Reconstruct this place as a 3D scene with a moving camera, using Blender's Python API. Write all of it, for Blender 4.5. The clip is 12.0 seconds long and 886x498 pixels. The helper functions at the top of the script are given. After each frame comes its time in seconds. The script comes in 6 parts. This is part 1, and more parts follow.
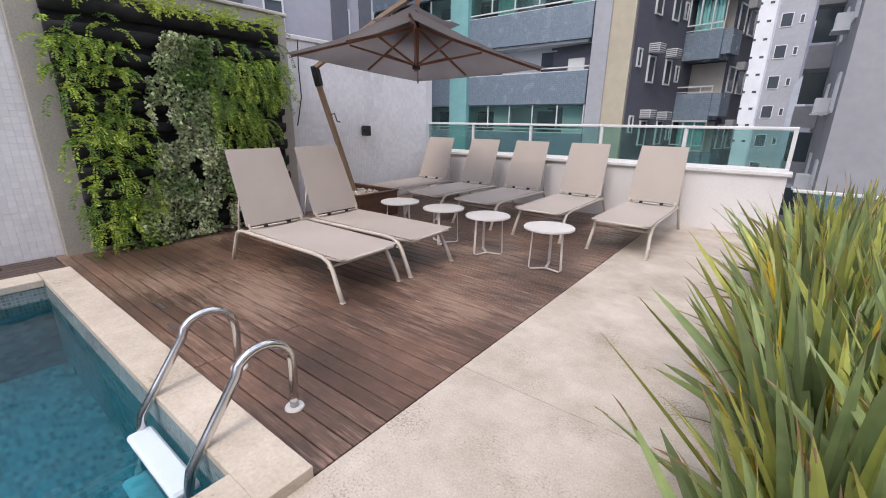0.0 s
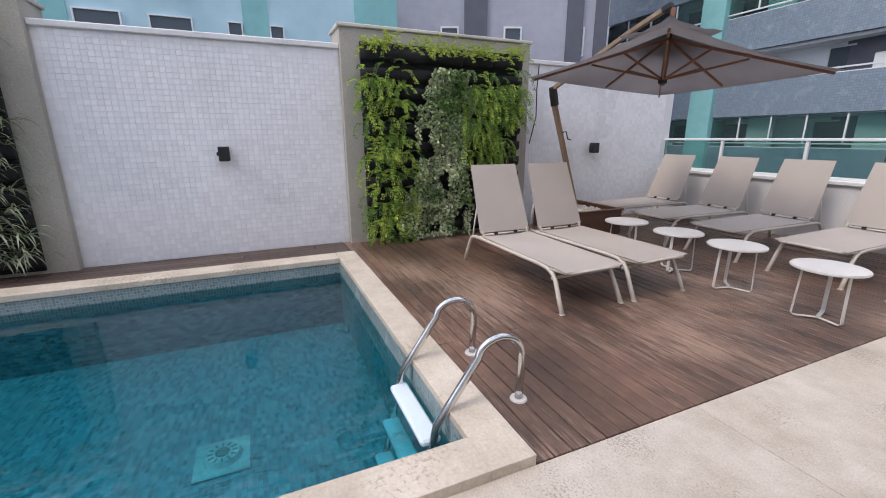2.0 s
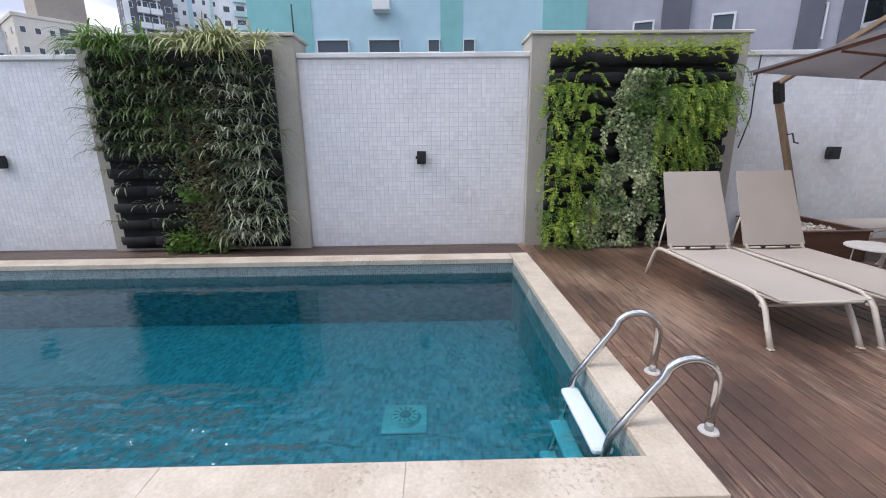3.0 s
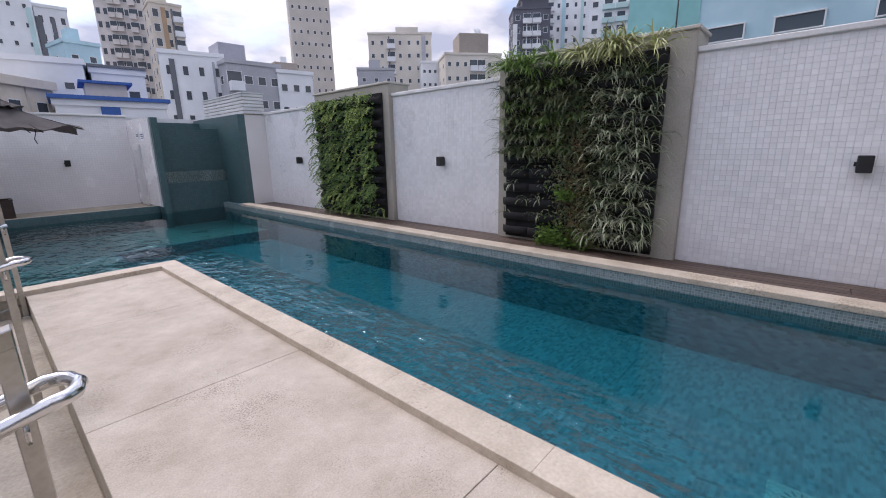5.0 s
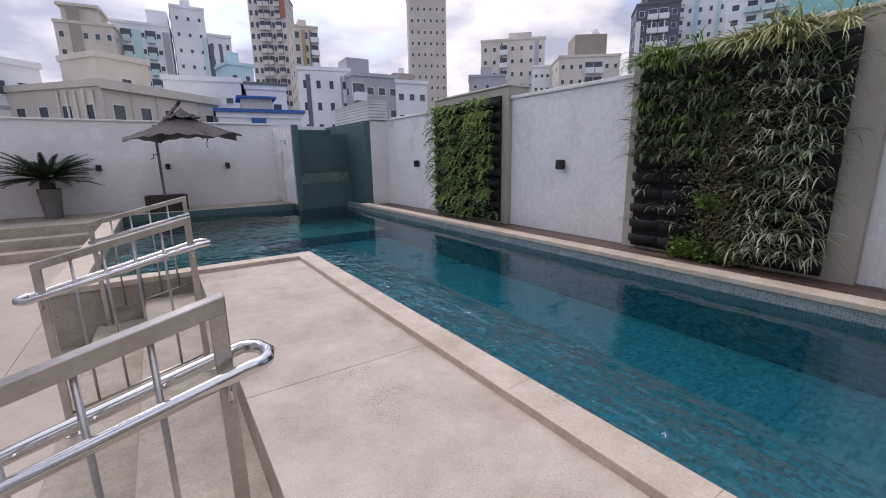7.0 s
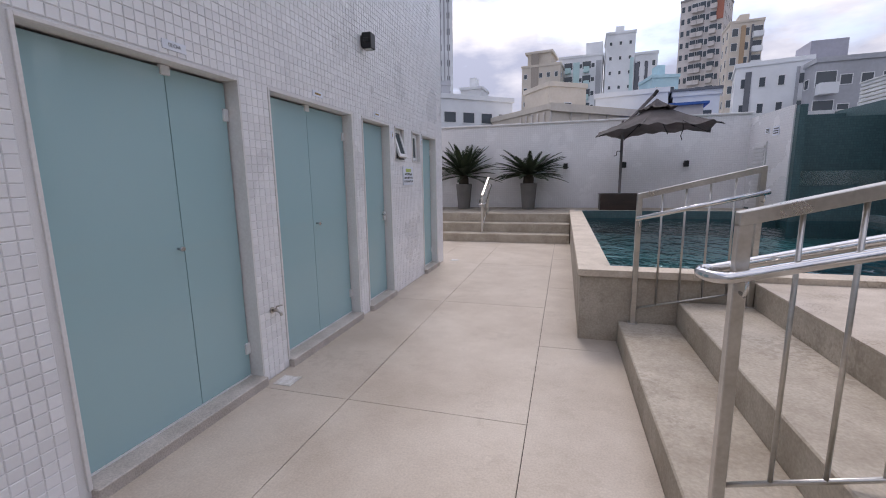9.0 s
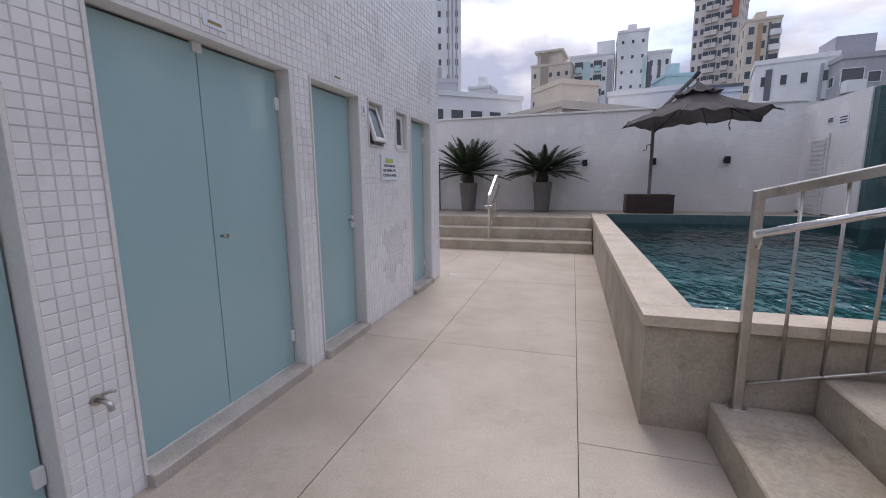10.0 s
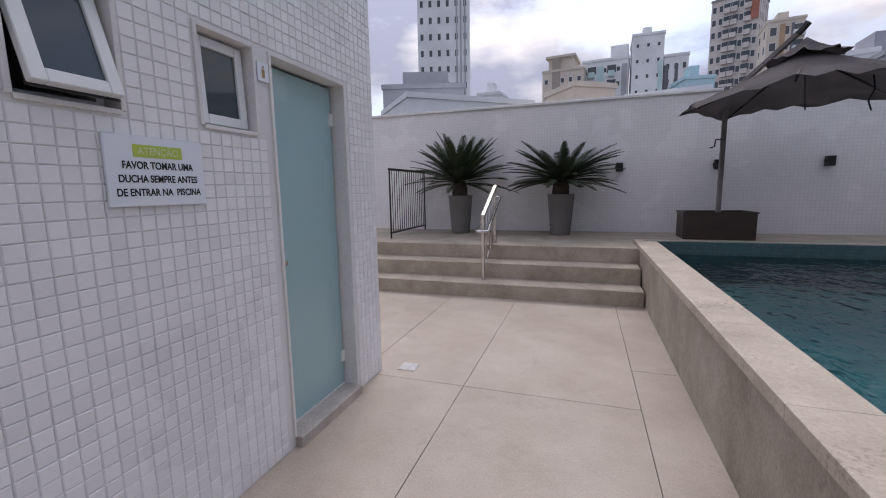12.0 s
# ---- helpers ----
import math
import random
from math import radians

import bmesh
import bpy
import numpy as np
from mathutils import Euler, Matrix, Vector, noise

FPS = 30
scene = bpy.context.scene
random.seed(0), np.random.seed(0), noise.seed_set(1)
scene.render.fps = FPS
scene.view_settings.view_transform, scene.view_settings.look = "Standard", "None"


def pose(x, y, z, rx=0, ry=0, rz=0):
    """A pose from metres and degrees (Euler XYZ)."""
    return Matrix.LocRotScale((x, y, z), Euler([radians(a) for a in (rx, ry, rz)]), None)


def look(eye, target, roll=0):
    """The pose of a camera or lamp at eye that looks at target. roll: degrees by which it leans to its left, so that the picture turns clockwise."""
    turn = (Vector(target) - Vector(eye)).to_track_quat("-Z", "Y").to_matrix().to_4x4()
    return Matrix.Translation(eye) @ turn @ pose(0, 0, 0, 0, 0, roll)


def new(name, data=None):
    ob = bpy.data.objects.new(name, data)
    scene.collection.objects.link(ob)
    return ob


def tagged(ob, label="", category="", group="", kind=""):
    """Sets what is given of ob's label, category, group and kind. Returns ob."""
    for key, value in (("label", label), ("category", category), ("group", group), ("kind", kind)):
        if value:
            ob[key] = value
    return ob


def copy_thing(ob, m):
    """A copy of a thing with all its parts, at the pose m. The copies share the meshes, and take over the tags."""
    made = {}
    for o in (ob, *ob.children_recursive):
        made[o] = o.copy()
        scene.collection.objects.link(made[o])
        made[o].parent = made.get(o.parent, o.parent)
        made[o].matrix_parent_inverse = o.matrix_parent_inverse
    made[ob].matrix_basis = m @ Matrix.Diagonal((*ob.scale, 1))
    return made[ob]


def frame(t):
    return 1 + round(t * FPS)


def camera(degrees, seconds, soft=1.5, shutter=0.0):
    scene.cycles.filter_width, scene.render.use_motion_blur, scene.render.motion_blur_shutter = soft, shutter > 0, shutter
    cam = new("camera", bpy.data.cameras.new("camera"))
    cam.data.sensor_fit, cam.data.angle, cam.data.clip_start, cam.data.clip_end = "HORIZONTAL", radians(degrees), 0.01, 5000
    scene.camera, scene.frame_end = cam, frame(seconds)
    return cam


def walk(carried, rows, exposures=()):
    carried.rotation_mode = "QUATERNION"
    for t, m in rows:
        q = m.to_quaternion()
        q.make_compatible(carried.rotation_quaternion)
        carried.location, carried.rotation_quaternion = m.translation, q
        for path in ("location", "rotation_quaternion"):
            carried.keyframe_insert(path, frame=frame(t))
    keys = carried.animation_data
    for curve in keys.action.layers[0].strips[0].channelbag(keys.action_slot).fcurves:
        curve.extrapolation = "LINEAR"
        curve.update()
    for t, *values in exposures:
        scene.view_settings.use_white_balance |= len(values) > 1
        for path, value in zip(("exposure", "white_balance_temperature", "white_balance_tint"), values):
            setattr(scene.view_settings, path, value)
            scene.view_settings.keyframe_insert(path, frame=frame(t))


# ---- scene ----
cam = camera(93.2, 12.0, 1.0)
PATH = [
    (0, (0.448, 0.43, 1.31), (-0.733, 1.936, 0.729), 0.7),
    (0.5, (0.434, 0.402, 1.313), (-0.82, 1.86, 0.766), 0.5),
    (1, (0.439, 0.367, 1.324), (-0.936, 1.718, 0.792), 0.2),
    (1.5, (0.449, 0.286, 1.327), (-1.134, 1.392, 0.805), 0.2),
    (2, (0.461, 0.2, 1.328), (-1.31, 0.973, 0.813), -0.2),
    (2.5, (0.49, 0.131, 1.331), (-1.4, 0.546, 0.827), -0.5),
    (3, (0.546, 0.046, 1.343), (-1.392, 0.081, 0.849), -0.6),
    (3.5, (0.579, 0.017, 1.327), (-1.331, -0.339, 0.851), -0.9),
    (3.7, (0.594, 0.008, 1.348), (-1.28, -0.502, 0.868), -0.9),
    (5.3, (0.603, -0.407, 1.366), (-0.688, -1.865, 0.912), -1.4),
    (5.5, (0.602, -0.376, 1.349), (-0.588, -1.92, 0.903), -1.6),
    (6, (0.602, -0.384, 1.302), (-0.511, -1.989, 0.869), -1.3),
    (6.5, (0.613, -0.422, 1.299), (-0.481, -2.04, 0.867), -1.3),
    (7, (0.711, -0.56, 1.318), (-0.375, -2.183, 0.888), -1.0),
    (7.5, (1.031, -0.862, 1.265), (0.257, -2.657, 0.842), -0.5),
    (7.7, (1.249, -0.948, 1.232), (0.76, -2.841, 0.808), -0.6),
    (9.3, (2.069, -2.751, 0.825), (2.652, -4.636, 0.503), -0.7),
    (9.5, (2.148, -3.035, 0.823), (2.731, -4.921, 0.501), -0.6),
    (10, (2.212, -3.776, 0.781), (2.794, -5.662, 0.459), -0.6),
    (10.5, (2.264, -4.515, 0.745), (2.851, -6.402, 0.435), -0.7),
    (11, (2.29, -5.287, 0.737), (2.887, -7.172, 0.437), -0.8),
    (11.5, (2.38, -6.062, 0.748), (2.989, -7.945, 0.46), -1.0),
    (12, (2.52, -6.652, 0.832), (3.157, -8.528, 0.552), -1.0),
]
walk(cam, [(t, look(eye, target, roll)) for t, eye, target, roll in PATH],
     exposures=((0, 0.92, 6800, 13), (1.5, 0.83, 6700, 12), (3.5, 1.0, 6450, 10), (5.5, 0.52, 6700, 17), (7.5, 0.45, 6750, 17), (9.5, 0.40, 6700, 15), (12, 0.18, 6700, 16)))

# ---- world, sun, exposure ----
scene.view_settings.exposure = 0.0
world = bpy.data.worlds.new("sky")
scene.world = world
world.use_nodes = True
wn, wl = world.node_tree.nodes, world.node_tree.links
sky = wn.new("ShaderNodeTexSky")
sky.sky_type, sky.sun_disc = "NISHITA", False
sky.sun_elevation, sky.sun_rotation = radians(51.8), radians(172)
sky.dust_density, sky.ozone_density = 2.0, 3.0
wtc = wn.new("ShaderNodeTexCoord")
wmap = wn.new("ShaderNodeMapping")
wmap.inputs["Scale"].default_value = (1.0, 1.0, 2.6)
wl.new(wtc.outputs["Generated"], wmap.inputs["Vector"])
wno = wn.new("ShaderNodeTexNoise")
wno.inputs["Scale"].default_value, wno.inputs["Detail"].default_value = 2.6, 8.0
wno.inputs["Roughness"].default_value = 0.55
wl.new(wmap.outputs["Vector"], wno.inputs["Vector"])
wcov = wn.new("ShaderNodeValToRGB")
wcov.color_ramp.elements[0].position, wcov.color_ramp.elements[1].position = 0.36, 0.52
wl.new(wno.outputs["Fac"], wcov.inputs["Fac"])
wno2 = wn.new("ShaderNodeTexNoise")
wno2.inputs["Scale"].default_value, wno2.inputs["Detail"].default_value = 4.0, 6.0
wl.new(wmap.outputs["Vector"], wno2.inputs["Vector"])
wcl = wn.new("ShaderNodeValToRGB")
wcl.color_ramp.elements[0].position, wcl.color_ramp.elements[0].color = 0.42, (2.5, 2.75, 3.6, 1)
wcl.color_ramp.elements[1].position, wcl.color_ramp.elements[1].color = 0.70, (6.6, 6.5, 6.6, 1)
wl.new(wno2.outputs["Fac"], wcl.inputs["Fac"])
wmix = wn.new("ShaderNodeMixRGB")
wl.new(wcov.outputs["Color"], wmix.inputs["Fac"])
wl.new(sky.outputs["Color"], wmix.inputs["Color1"])
wl.new(wcl.outputs["Color"], wmix.inputs["Color2"])
wdot = wn.new("ShaderNodeVectorMath")
wdot.operation = "DOT_PRODUCT"
wdot.inputs[1].default_value = Vector((1.0, -7.0, 9.0)).normalized()
wl.new(wtc.outputs["Generated"], wdot.inputs[0])
wglow = wn.new("ShaderNodeMapRange")
wglow.inputs["From Min"].default_value, wglow.inputs["To Min"].default_value, wglow.inputs["To Max"].default_value = 0.55, 1.0, 1.25
wl.new(wdot.outputs["Value"], wglow.inputs["Value"])
wmul = wn.new("ShaderNodeVectorMath")
wmul.operation = "SCALE"
wl.new(wmix.outputs["Color"], wmul.inputs[0])
wsep, wup, wlift = wn.new("ShaderNodeSeparateXYZ"), wn.new("ShaderNodeMapRange"), wn.new("ShaderNodeMath")
wl.new(wtc.outputs["Generated"], wsep.inputs["Vector"])
wup.inputs["From Min"].default_value, wup.inputs["From Max"].default_value = 0.05, 0.75
wup.inputs["To Min"].default_value, wup.inputs["To Max"].default_value = 0.76, 1.16
wl.new(wsep.outputs["Z"], wup.inputs["Value"])
wlift.operation = "MULTIPLY"
wl.new(wglow.outputs["Result"], wlift.inputs[0])
wl.new(wup.outputs["Result"], wlift.inputs[1])
wl.new(wlift.outputs[0], wmul.inputs["Scale"])
wl.new(wmul.outputs["Vector"], wn["Background"].inputs["Color"])
wn["Background"].inputs["Strength"].default_value = 0.16
sun_data = bpy.data.lights.new("sun", "SUN")
sun_data.energy, sun_data.angle, sun_data.color = 0.75, radians(17), (1.0, 0.94, 0.86)
sun = new("sun", sun_data)
sun.matrix_world = look((1.0, -7.0, 9.0), (0, 0, 0))


# ---- materials ----
def mat(name, col, col2=None, rough=0.6, metal=0.0, big=1.5, fine=60.0, bump=0.1, vary=0.0, spec=0.5, stretch=(1, 1, 1), grain=0.35, sheen=0.0, island=0.0, rugged=0.5, whole=False):
    """A surface with stains at a large scale, grain at a fine one, and a shade of its own for each object or loose piece."""
    m = bpy.data.materials.new(name)
    m.use_nodes = True
    n, l = m.node_tree.nodes, m.node_tree.links
    b = n["Principled BSDF"]
    col2 = col2 or tuple(c * 0.8 for c in col)
    tc, mp = n.new("ShaderNodeTexCoord"), n.new("ShaderNodeMapping")
    mp.inputs["Scale"].default_value = stretch
    l.new(tc.outputs["Object"], mp.inputs["Vector"])
    n1, n2 = n.new("ShaderNodeTexNoise"), n.new("ShaderNodeTexNoise")
    n1.inputs["Scale"].default_value, n1.inputs["Detail"].default_value = big, 10
    n1.inputs["Roughness"].default_value = rugged
    n2.inputs["Scale"].default_value, n2.inputs["Detail"].default_value = fine, 4
    l.new(n.new("ShaderNodeNewGeometry").outputs["Position"] if whole else mp.outputs["Vector"], n1.inputs["Vector"])
    l.new(mp.outputs["Vector"], n2.inputs["Vector"])
    r1 = n.new("ShaderNodeValToRGB")
    r1.color_ramp.elements[0].position, r1.color_ramp.elements[1].position = 0.35, 0.68
    r1.color_ramp.elements[0].color, r1.color_ramp.elements[1].color = (*col2, 1), (*col, 1)
    l.new(n1.outputs["Fac"], r1.inputs["Fac"])
    mx = n.new("ShaderNodeMixRGB")
    mx.blend_type = "OVERLAY"
    mx.inputs["Fac"].default_value = grain
    l.new(r1.outputs["Color"], mx.inputs["Color1"])
    l.new(n2.outputs["Fac"], mx.inputs["Color2"])
    out = mx.outputs["Color"]
    if vary or island:
        src = n.new("ShaderNodeObjectInfo").outputs["Random"] if vary else n.new("ShaderNodeNewGeometry").outputs["Random Per Island"]
        mr = n.new("ShaderNodeMapRange")
        v = vary or island
        mr.inputs["To Min"].default_value, mr.inputs["To Max"].default_value = 1 - v, 1 + v
        l.new(src, mr.inputs["Value"])
        hv = n.new("ShaderNodeHueSaturation")
        l.new(mr.outputs["Result"], hv.inputs["Value"])
        l.new(out, hv.inputs["Color"])
        out = hv.outputs["Color"]
    l.new(out, b.inputs["Base Color"])
    b.inputs["Metallic"].default_value = metal
    b.inputs["Specular IOR Level"].default_value = spec
    rr = n.new("ShaderNodeMapRange")
    rr.inputs["To Min"].default_value, rr.inputs["To Max"].default_value = max(rough - 0.12, 0.03), min(rough + 0.12, 1)
    l.new(n1.outputs["Fac"], rr.inputs["Value"])
    l.new(rr.outputs["Result"], b.inputs["Roughness"])
    if bump:
        bp = n.new("ShaderNodeBump")
        bp.inputs["Strength"].default_value, bp.inputs["Distance"].default_value = bump, 0.01
        l.new(n2.outputs["Fac"], bp.inputs["Height"])
        l.new(bp.outputs["Normal"], b.inputs["Normal"])
    return m


def tiled(name, col, joint, pitch, width=0.08, rough=0.25, vary=0.1, col2=None, wide=1.0, offset=0.0):
    """Small mosaic, for surfaces whose tiles are too far off to be built: pitch in metres, on all three planes."""
    m = mat(name, col, col2, rough, vary=0, bump=0)
    n, l = m.node_tree.nodes, m.node_tree.links
    b = n["Principled BSDF"]
    tc = n.new("ShaderNodeTexCoord")
    sep = n.new("ShaderNodeSeparateXYZ")
    l.new(tc.outputs["Object"], sep.inputs["Vector"])
    add = n.new("ShaderNodeMath")
    l.new(sep.outputs["X"], add.inputs[0])
    l.new(sep.outputs["Y"], add.inputs[1])
    geo = n.new("ShaderNodeNewGeometry")
    gs = n.new("ShaderNodeSeparateXYZ")
    l.new(geo.outputs["Normal"], gs.inputs["Vector"])
    up = n.new("ShaderNodeMath")
    up.operation = "ABSOLUTE"
    l.new(gs.outputs["Z"], up.inputs[0])
    flat, side = n.new("ShaderNodeCombineXYZ"), n.new("ShaderNodeCombineXYZ")
    l.new(sep.outputs["X"], flat.inputs["X"])
    l.new(sep.outputs["Y"], flat.inputs["Y"])
    l.new(add.outputs[0], side.inputs["X"])
    l.new(sep.outputs["Z"], side.inputs["Y"])
    vm = n.new("ShaderNodeMixRGB")
    gt = n.new("ShaderNodeMath")
    gt.operation = "GREATER_THAN"
    gt.inputs[1].default_value = 0.5
    l.new(up.outputs[0], gt.inputs[0])
    l.new(gt.outputs[0], vm.inputs["Fac"])
    l.new(side.outputs[0], vm.inputs["Color1"])
    l.new(flat.outputs[0], vm.inputs["Color2"])
    br = n.new("ShaderNodeTexBrick")
    br.offset = offset
    br.inputs["Scale"].default_value = 1.0
    br.inputs["Brick Width"].default_value, br.inputs["Row Height"].default_value = pitch * wide, pitch
    br.inputs["Mortar Size"].default_value = pitch * width
    br.inputs["Color1"].default_value = (*[c * (1 - vary) for c in col], 1)
    br.inputs["Color2"].default_value = (*[min(c * (1 + vary), 1) for c in col], 1)
    br.inputs["Mortar"].default_value = (*joint, 1)
    l.new(vm.outputs["Color"], br.inputs["Vector"])
    old = b.inputs["Base Color"].links[0].from_socket
    mx = n.new("ShaderNodeMixRGB")
    mx.inputs["Fac"].default_value = 0.3
    l.new(br.outputs["Color"], mx.inputs["Color1"])
    l.new(old, mx.inputs["Color2"])
    l.new(mx.outputs["Color"], b.inputs["Base Color"])
    bp = n.new("ShaderNodeBump")
    bp.invert = True
    bp.inputs["Strength"].default_value, bp.inputs["Distance"].default_value = 0.5, 0.004
    l.new(br.outputs["Fac"], bp.inputs["Height"])
    l.new(bp.outputs["Normal"], b.inputs["Normal"])
    return m


WHITE_TILE = mat("white_mosaic", (0.86, 0.855, 0.865), (0.80, 0.79, 0.80), 0.3, big=1.2, bump=0.03, grain=0.1, island=0.05)
WHITE_PIECE = mat("white_mosaic_piece", (0.86, 0.855, 0.865), (0.80, 0.79, 0.80), 0.3, big=1.2, bump=0.03, grain=0.1, vary=0.05)
GROUT = mat("grout", (0.78, 0.77, 0.77), (0.71, 0.70, 0.70), 0.9, fine=200)
GROUT_OLD = mat("aged_grout", (0.80, 0.79, 0.80), (0.74, 0.73, 0.73), 0.9, fine=200)
WHITE_FAR = tiled("white_mosaic_far", (0.84, 0.83, 0.84), (0.74, 0.73, 0.74), 0.056, vary=0.03)
PAINT = mat("white_paint", (0.79, 0.77, 0.76), (0.71, 0.69, 0.67), 0.7, big=0.9, bump=0.06)
CAP = mat("painted_cap", (0.80, 0.79, 0.79), (0.68, 0.67, 0.66), 0.6, big=2.5)
CONCRETE = mat("beige_cement_render", (0.47, 0.44, 0.38), (0.38, 0.35, 0.30), 0.85, big=1.1, fine=60, bump=0.08, grain=0.25, rugged=0.68)
PIER_CAP = mat("beige_cap", (0.60, 0.57, 0.51), (0.47, 0.44, 0.39), 0.8, big=2.5)
STONE = mat("travertine_coping", (0.66, 0.575, 0.475), (0.46, 0.385, 0.30), 0.6, big=3.0, fine=60, bump=0.12, vary=0.02, grain=0.25, rugged=0.72, whole=True)
TERRAZZO = mat("washed_stone_floor", (0.62, 0.55, 0.475), (0.41, 0.345, 0.275), 0.75, big=2.0, fine=110, bump=0.05, grain=0.32, rugged=0.74, whole=True, vary=0.03)
LOWER = mat("pale_cement_floor", (0.54, 0.475, 0.405), (0.41, 0.345, 0.28), 0.5, big=1.5, fine=90, bump=0.03, grain=0.25, rugged=0.68, vary=0.03)
STEP = mat("weathered_cement", (0.50, 0.445, 0.37), (0.32, 0.27, 0.21), 0.8, big=2.2, fine=60, bump=0.1, grain=0.3, rugged=0.72)
DARK_JOINT = mat("dark_joint", (0.10, 0.09, 0.08), rough=0.9)
WOOD = mat("weathered_deck_wood", (0.205, 0.115, 0.079), (0.058, 0.039, 0.031), 0.36, big=1.3, fine=24, bump=0.35, rugged=0.72, whole=True, vary=0.24, stretch=(0.35, 4, 4), grain=0.6)


def worn(m, pale, share, stretch):
    """Long scuffs where feet have rubbed the stain off the boards, a run of its own on each board."""
    n, l = m.node_tree.nodes, m.node_tree.links
    b = n["Principled BSDF"]
    tc, mp, info, off = n.new("ShaderNodeTexCoord"), n.new("ShaderNodeMapping"), n.new("ShaderNodeObjectInfo"), n.new("ShaderNodeVectorMath")
    off.operation = "MULTIPLY_ADD"
    off.inputs[1].default_value = (37.0, 53.0, 11.0)
    l.new(info.outputs["Random"], off.inputs[0])
    l.new(tc.outputs["Object"], off.inputs[2])
    l.new(off.outputs["Vector"], mp.inputs["Vector"])
    mp.inputs["Scale"].default_value = stretch
    scuff, patch = n.new("ShaderNodeTexNoise"), n.new("ShaderNodeTexNoise")
    scuff.inputs["Scale"].default_value, scuff.inputs["Detail"].default_value, scuff.inputs["Roughness"].default_value = 9.0, 7, 0.7
    l.new(mp.outputs["Vector"], scuff.inputs["Vector"])
    patch.inputs["Scale"].default_value, patch.inputs["Detail"].default_value = 0.9, 3
    l.new(n.new("ShaderNodeNewGeometry").outputs["Position"], patch.inputs["Vector"])
    add, ramp = n.new("ShaderNodeMath"), n.new("ShaderNodeMapRange")
    l.new(scuff.outputs["Fac"], add.inputs[0])
    l.new(patch.outputs["Fac"], add.inputs[1])
    ramp.inputs["From Min"].default_value, ramp.inputs["From Max"].default_value = 1.0, 1.2
    ramp.inputs["To Max"].default_value = share
    l.new(add.outputs[0], ramp.inputs["Value"])
    mx = n.new("ShaderNodeMixRGB")
    mx.inputs["Color2"].default_value = (*pale, 1)
    l.new(ramp.outputs["Result"], mx.inputs["Fac"])
    l.new(b.inputs["Base Color"].links[0].from_socket, mx.inputs["Color1"])
    l.new(mx.outputs["Color"], b.inputs["Base Color"])


worn(WOOD, (0.43, 0.29, 0.215), 0.65, (0.5, 6.0, 1.0))


def speckled(m, dark, scale, share):
    """Small pits and dark grit in a cement or stone face."""
    n, l = m.node_tree.nodes, m.node_tree.links
    b = n["Principled BSDF"]
    pits, where, mul, ramp = n.new("ShaderNodeTexNoise"), n.new("ShaderNodeTexNoise"), n.new("ShaderNodeMath"), n.new("ShaderNodeMapRange")
    pos = n.new("ShaderNodeNewGeometry").outputs["Position"]
    pits.inputs["Scale"].default_value, pits.inputs["Detail"].default_value, pits.inputs["Roughness"].default_value = scale, 4, 0.65
    where.inputs["Scale"].default_value, where.inputs["Detail"].default_value = 2.3, 4
    l.new(pos, pits.inputs["Vector"])
    l.new(pos, where.inputs["Vector"])
    mul.operation = "MULTIPLY"
    l.new(pits.outputs["Fac"], mul.inputs[0])
    l.new(where.outputs["Fac"], mul.inputs[1])
    ramp.inputs["From Min"].default_value, ramp.inputs["From Max"].default_value, ramp.inputs["To Max"].default_value = 0.315, 0.375, share
    l.new(mul.outputs[0], ramp.inputs["Value"])
    mx = n.new("ShaderNodeMixRGB")
    mx.inputs["Color2"].default_value = (*dark, 1)
    l.new(ramp.outputs["Result"], mx.inputs["Fac"])
    l.new(b.inputs["Base Color"].links[0].from_socket, mx.inputs["Color1"])
    l.new(mx.outputs["Color"], b.inputs["Base Color"])


speckled(TERRAZZO, (0.27, 0.215, 0.165), 85.0, 0.7)
speckled(STONE, (0.30, 0.235, 0.17), 40.0, 0.6)
speckled(STEP, (0.24, 0.20, 0.155), 26.0, 0.4)
speckled(LOWER, (0.36, 0.30, 0.24), 14.0, 0.35)
WOOD_Y = mat("weathered_strip_wood", (0.15, 0.10, 0.078), (0.075, 0.048, 0.036), 0.5, big=2.2, fine=30, bump=0.3, vary=0.25, stretch=(4, 0.35, 4), grain=0.6)
POOL = tiled("pool_mosaic", (0.145, 0.275, 0.325), (0.175, 0.305, 0.35), 0.03, rough=0.3, vary=0.5, col2=(0.12, 0.30, 0.34), wide=2.0, offset=0.5)
WATERLINE = tiled("waterline_mosaic", (0.21, 0.27, 0.275), (0.36, 0.40, 0.40), 0.026, width=0.12, rough=0.25, vary=0.35)
# Pale, warm tone offsets the water tint: smaller light loss put into colour.
SHALLOW = tiled("shallow_mosaic", (0.38, 0.33, 0.31), (0.44, 0.40, 0.38), 0.03, rough=0.3, vary=0.25, wide=2.0, offset=0.5)
FALL = tiled("dark_green_mosaic", (0.07, 0.135, 0.145), (0.05, 0.095, 0.10), 0.05, rough=0.4, vary=0.15)
CHROME = mat("polished_steel", (0.72, 0.72, 0.72), (0.62, 0.61, 0.60), 0.16, 1.0, big=6, bump=0.01, grain=0.05)
BRUSHED = mat("brushed_steel", (0.60, 0.58, 0.55), (0.48, 0.46, 0.43), 0.32, 1.0, big=6, bump=0.02, grain=0.2)
ALU = mat("white_aluminium", (0.78, 0.79, 0.79), (0.72, 0.73, 0.73), 0.4, big=3, bump=0.0, grain=0.05)
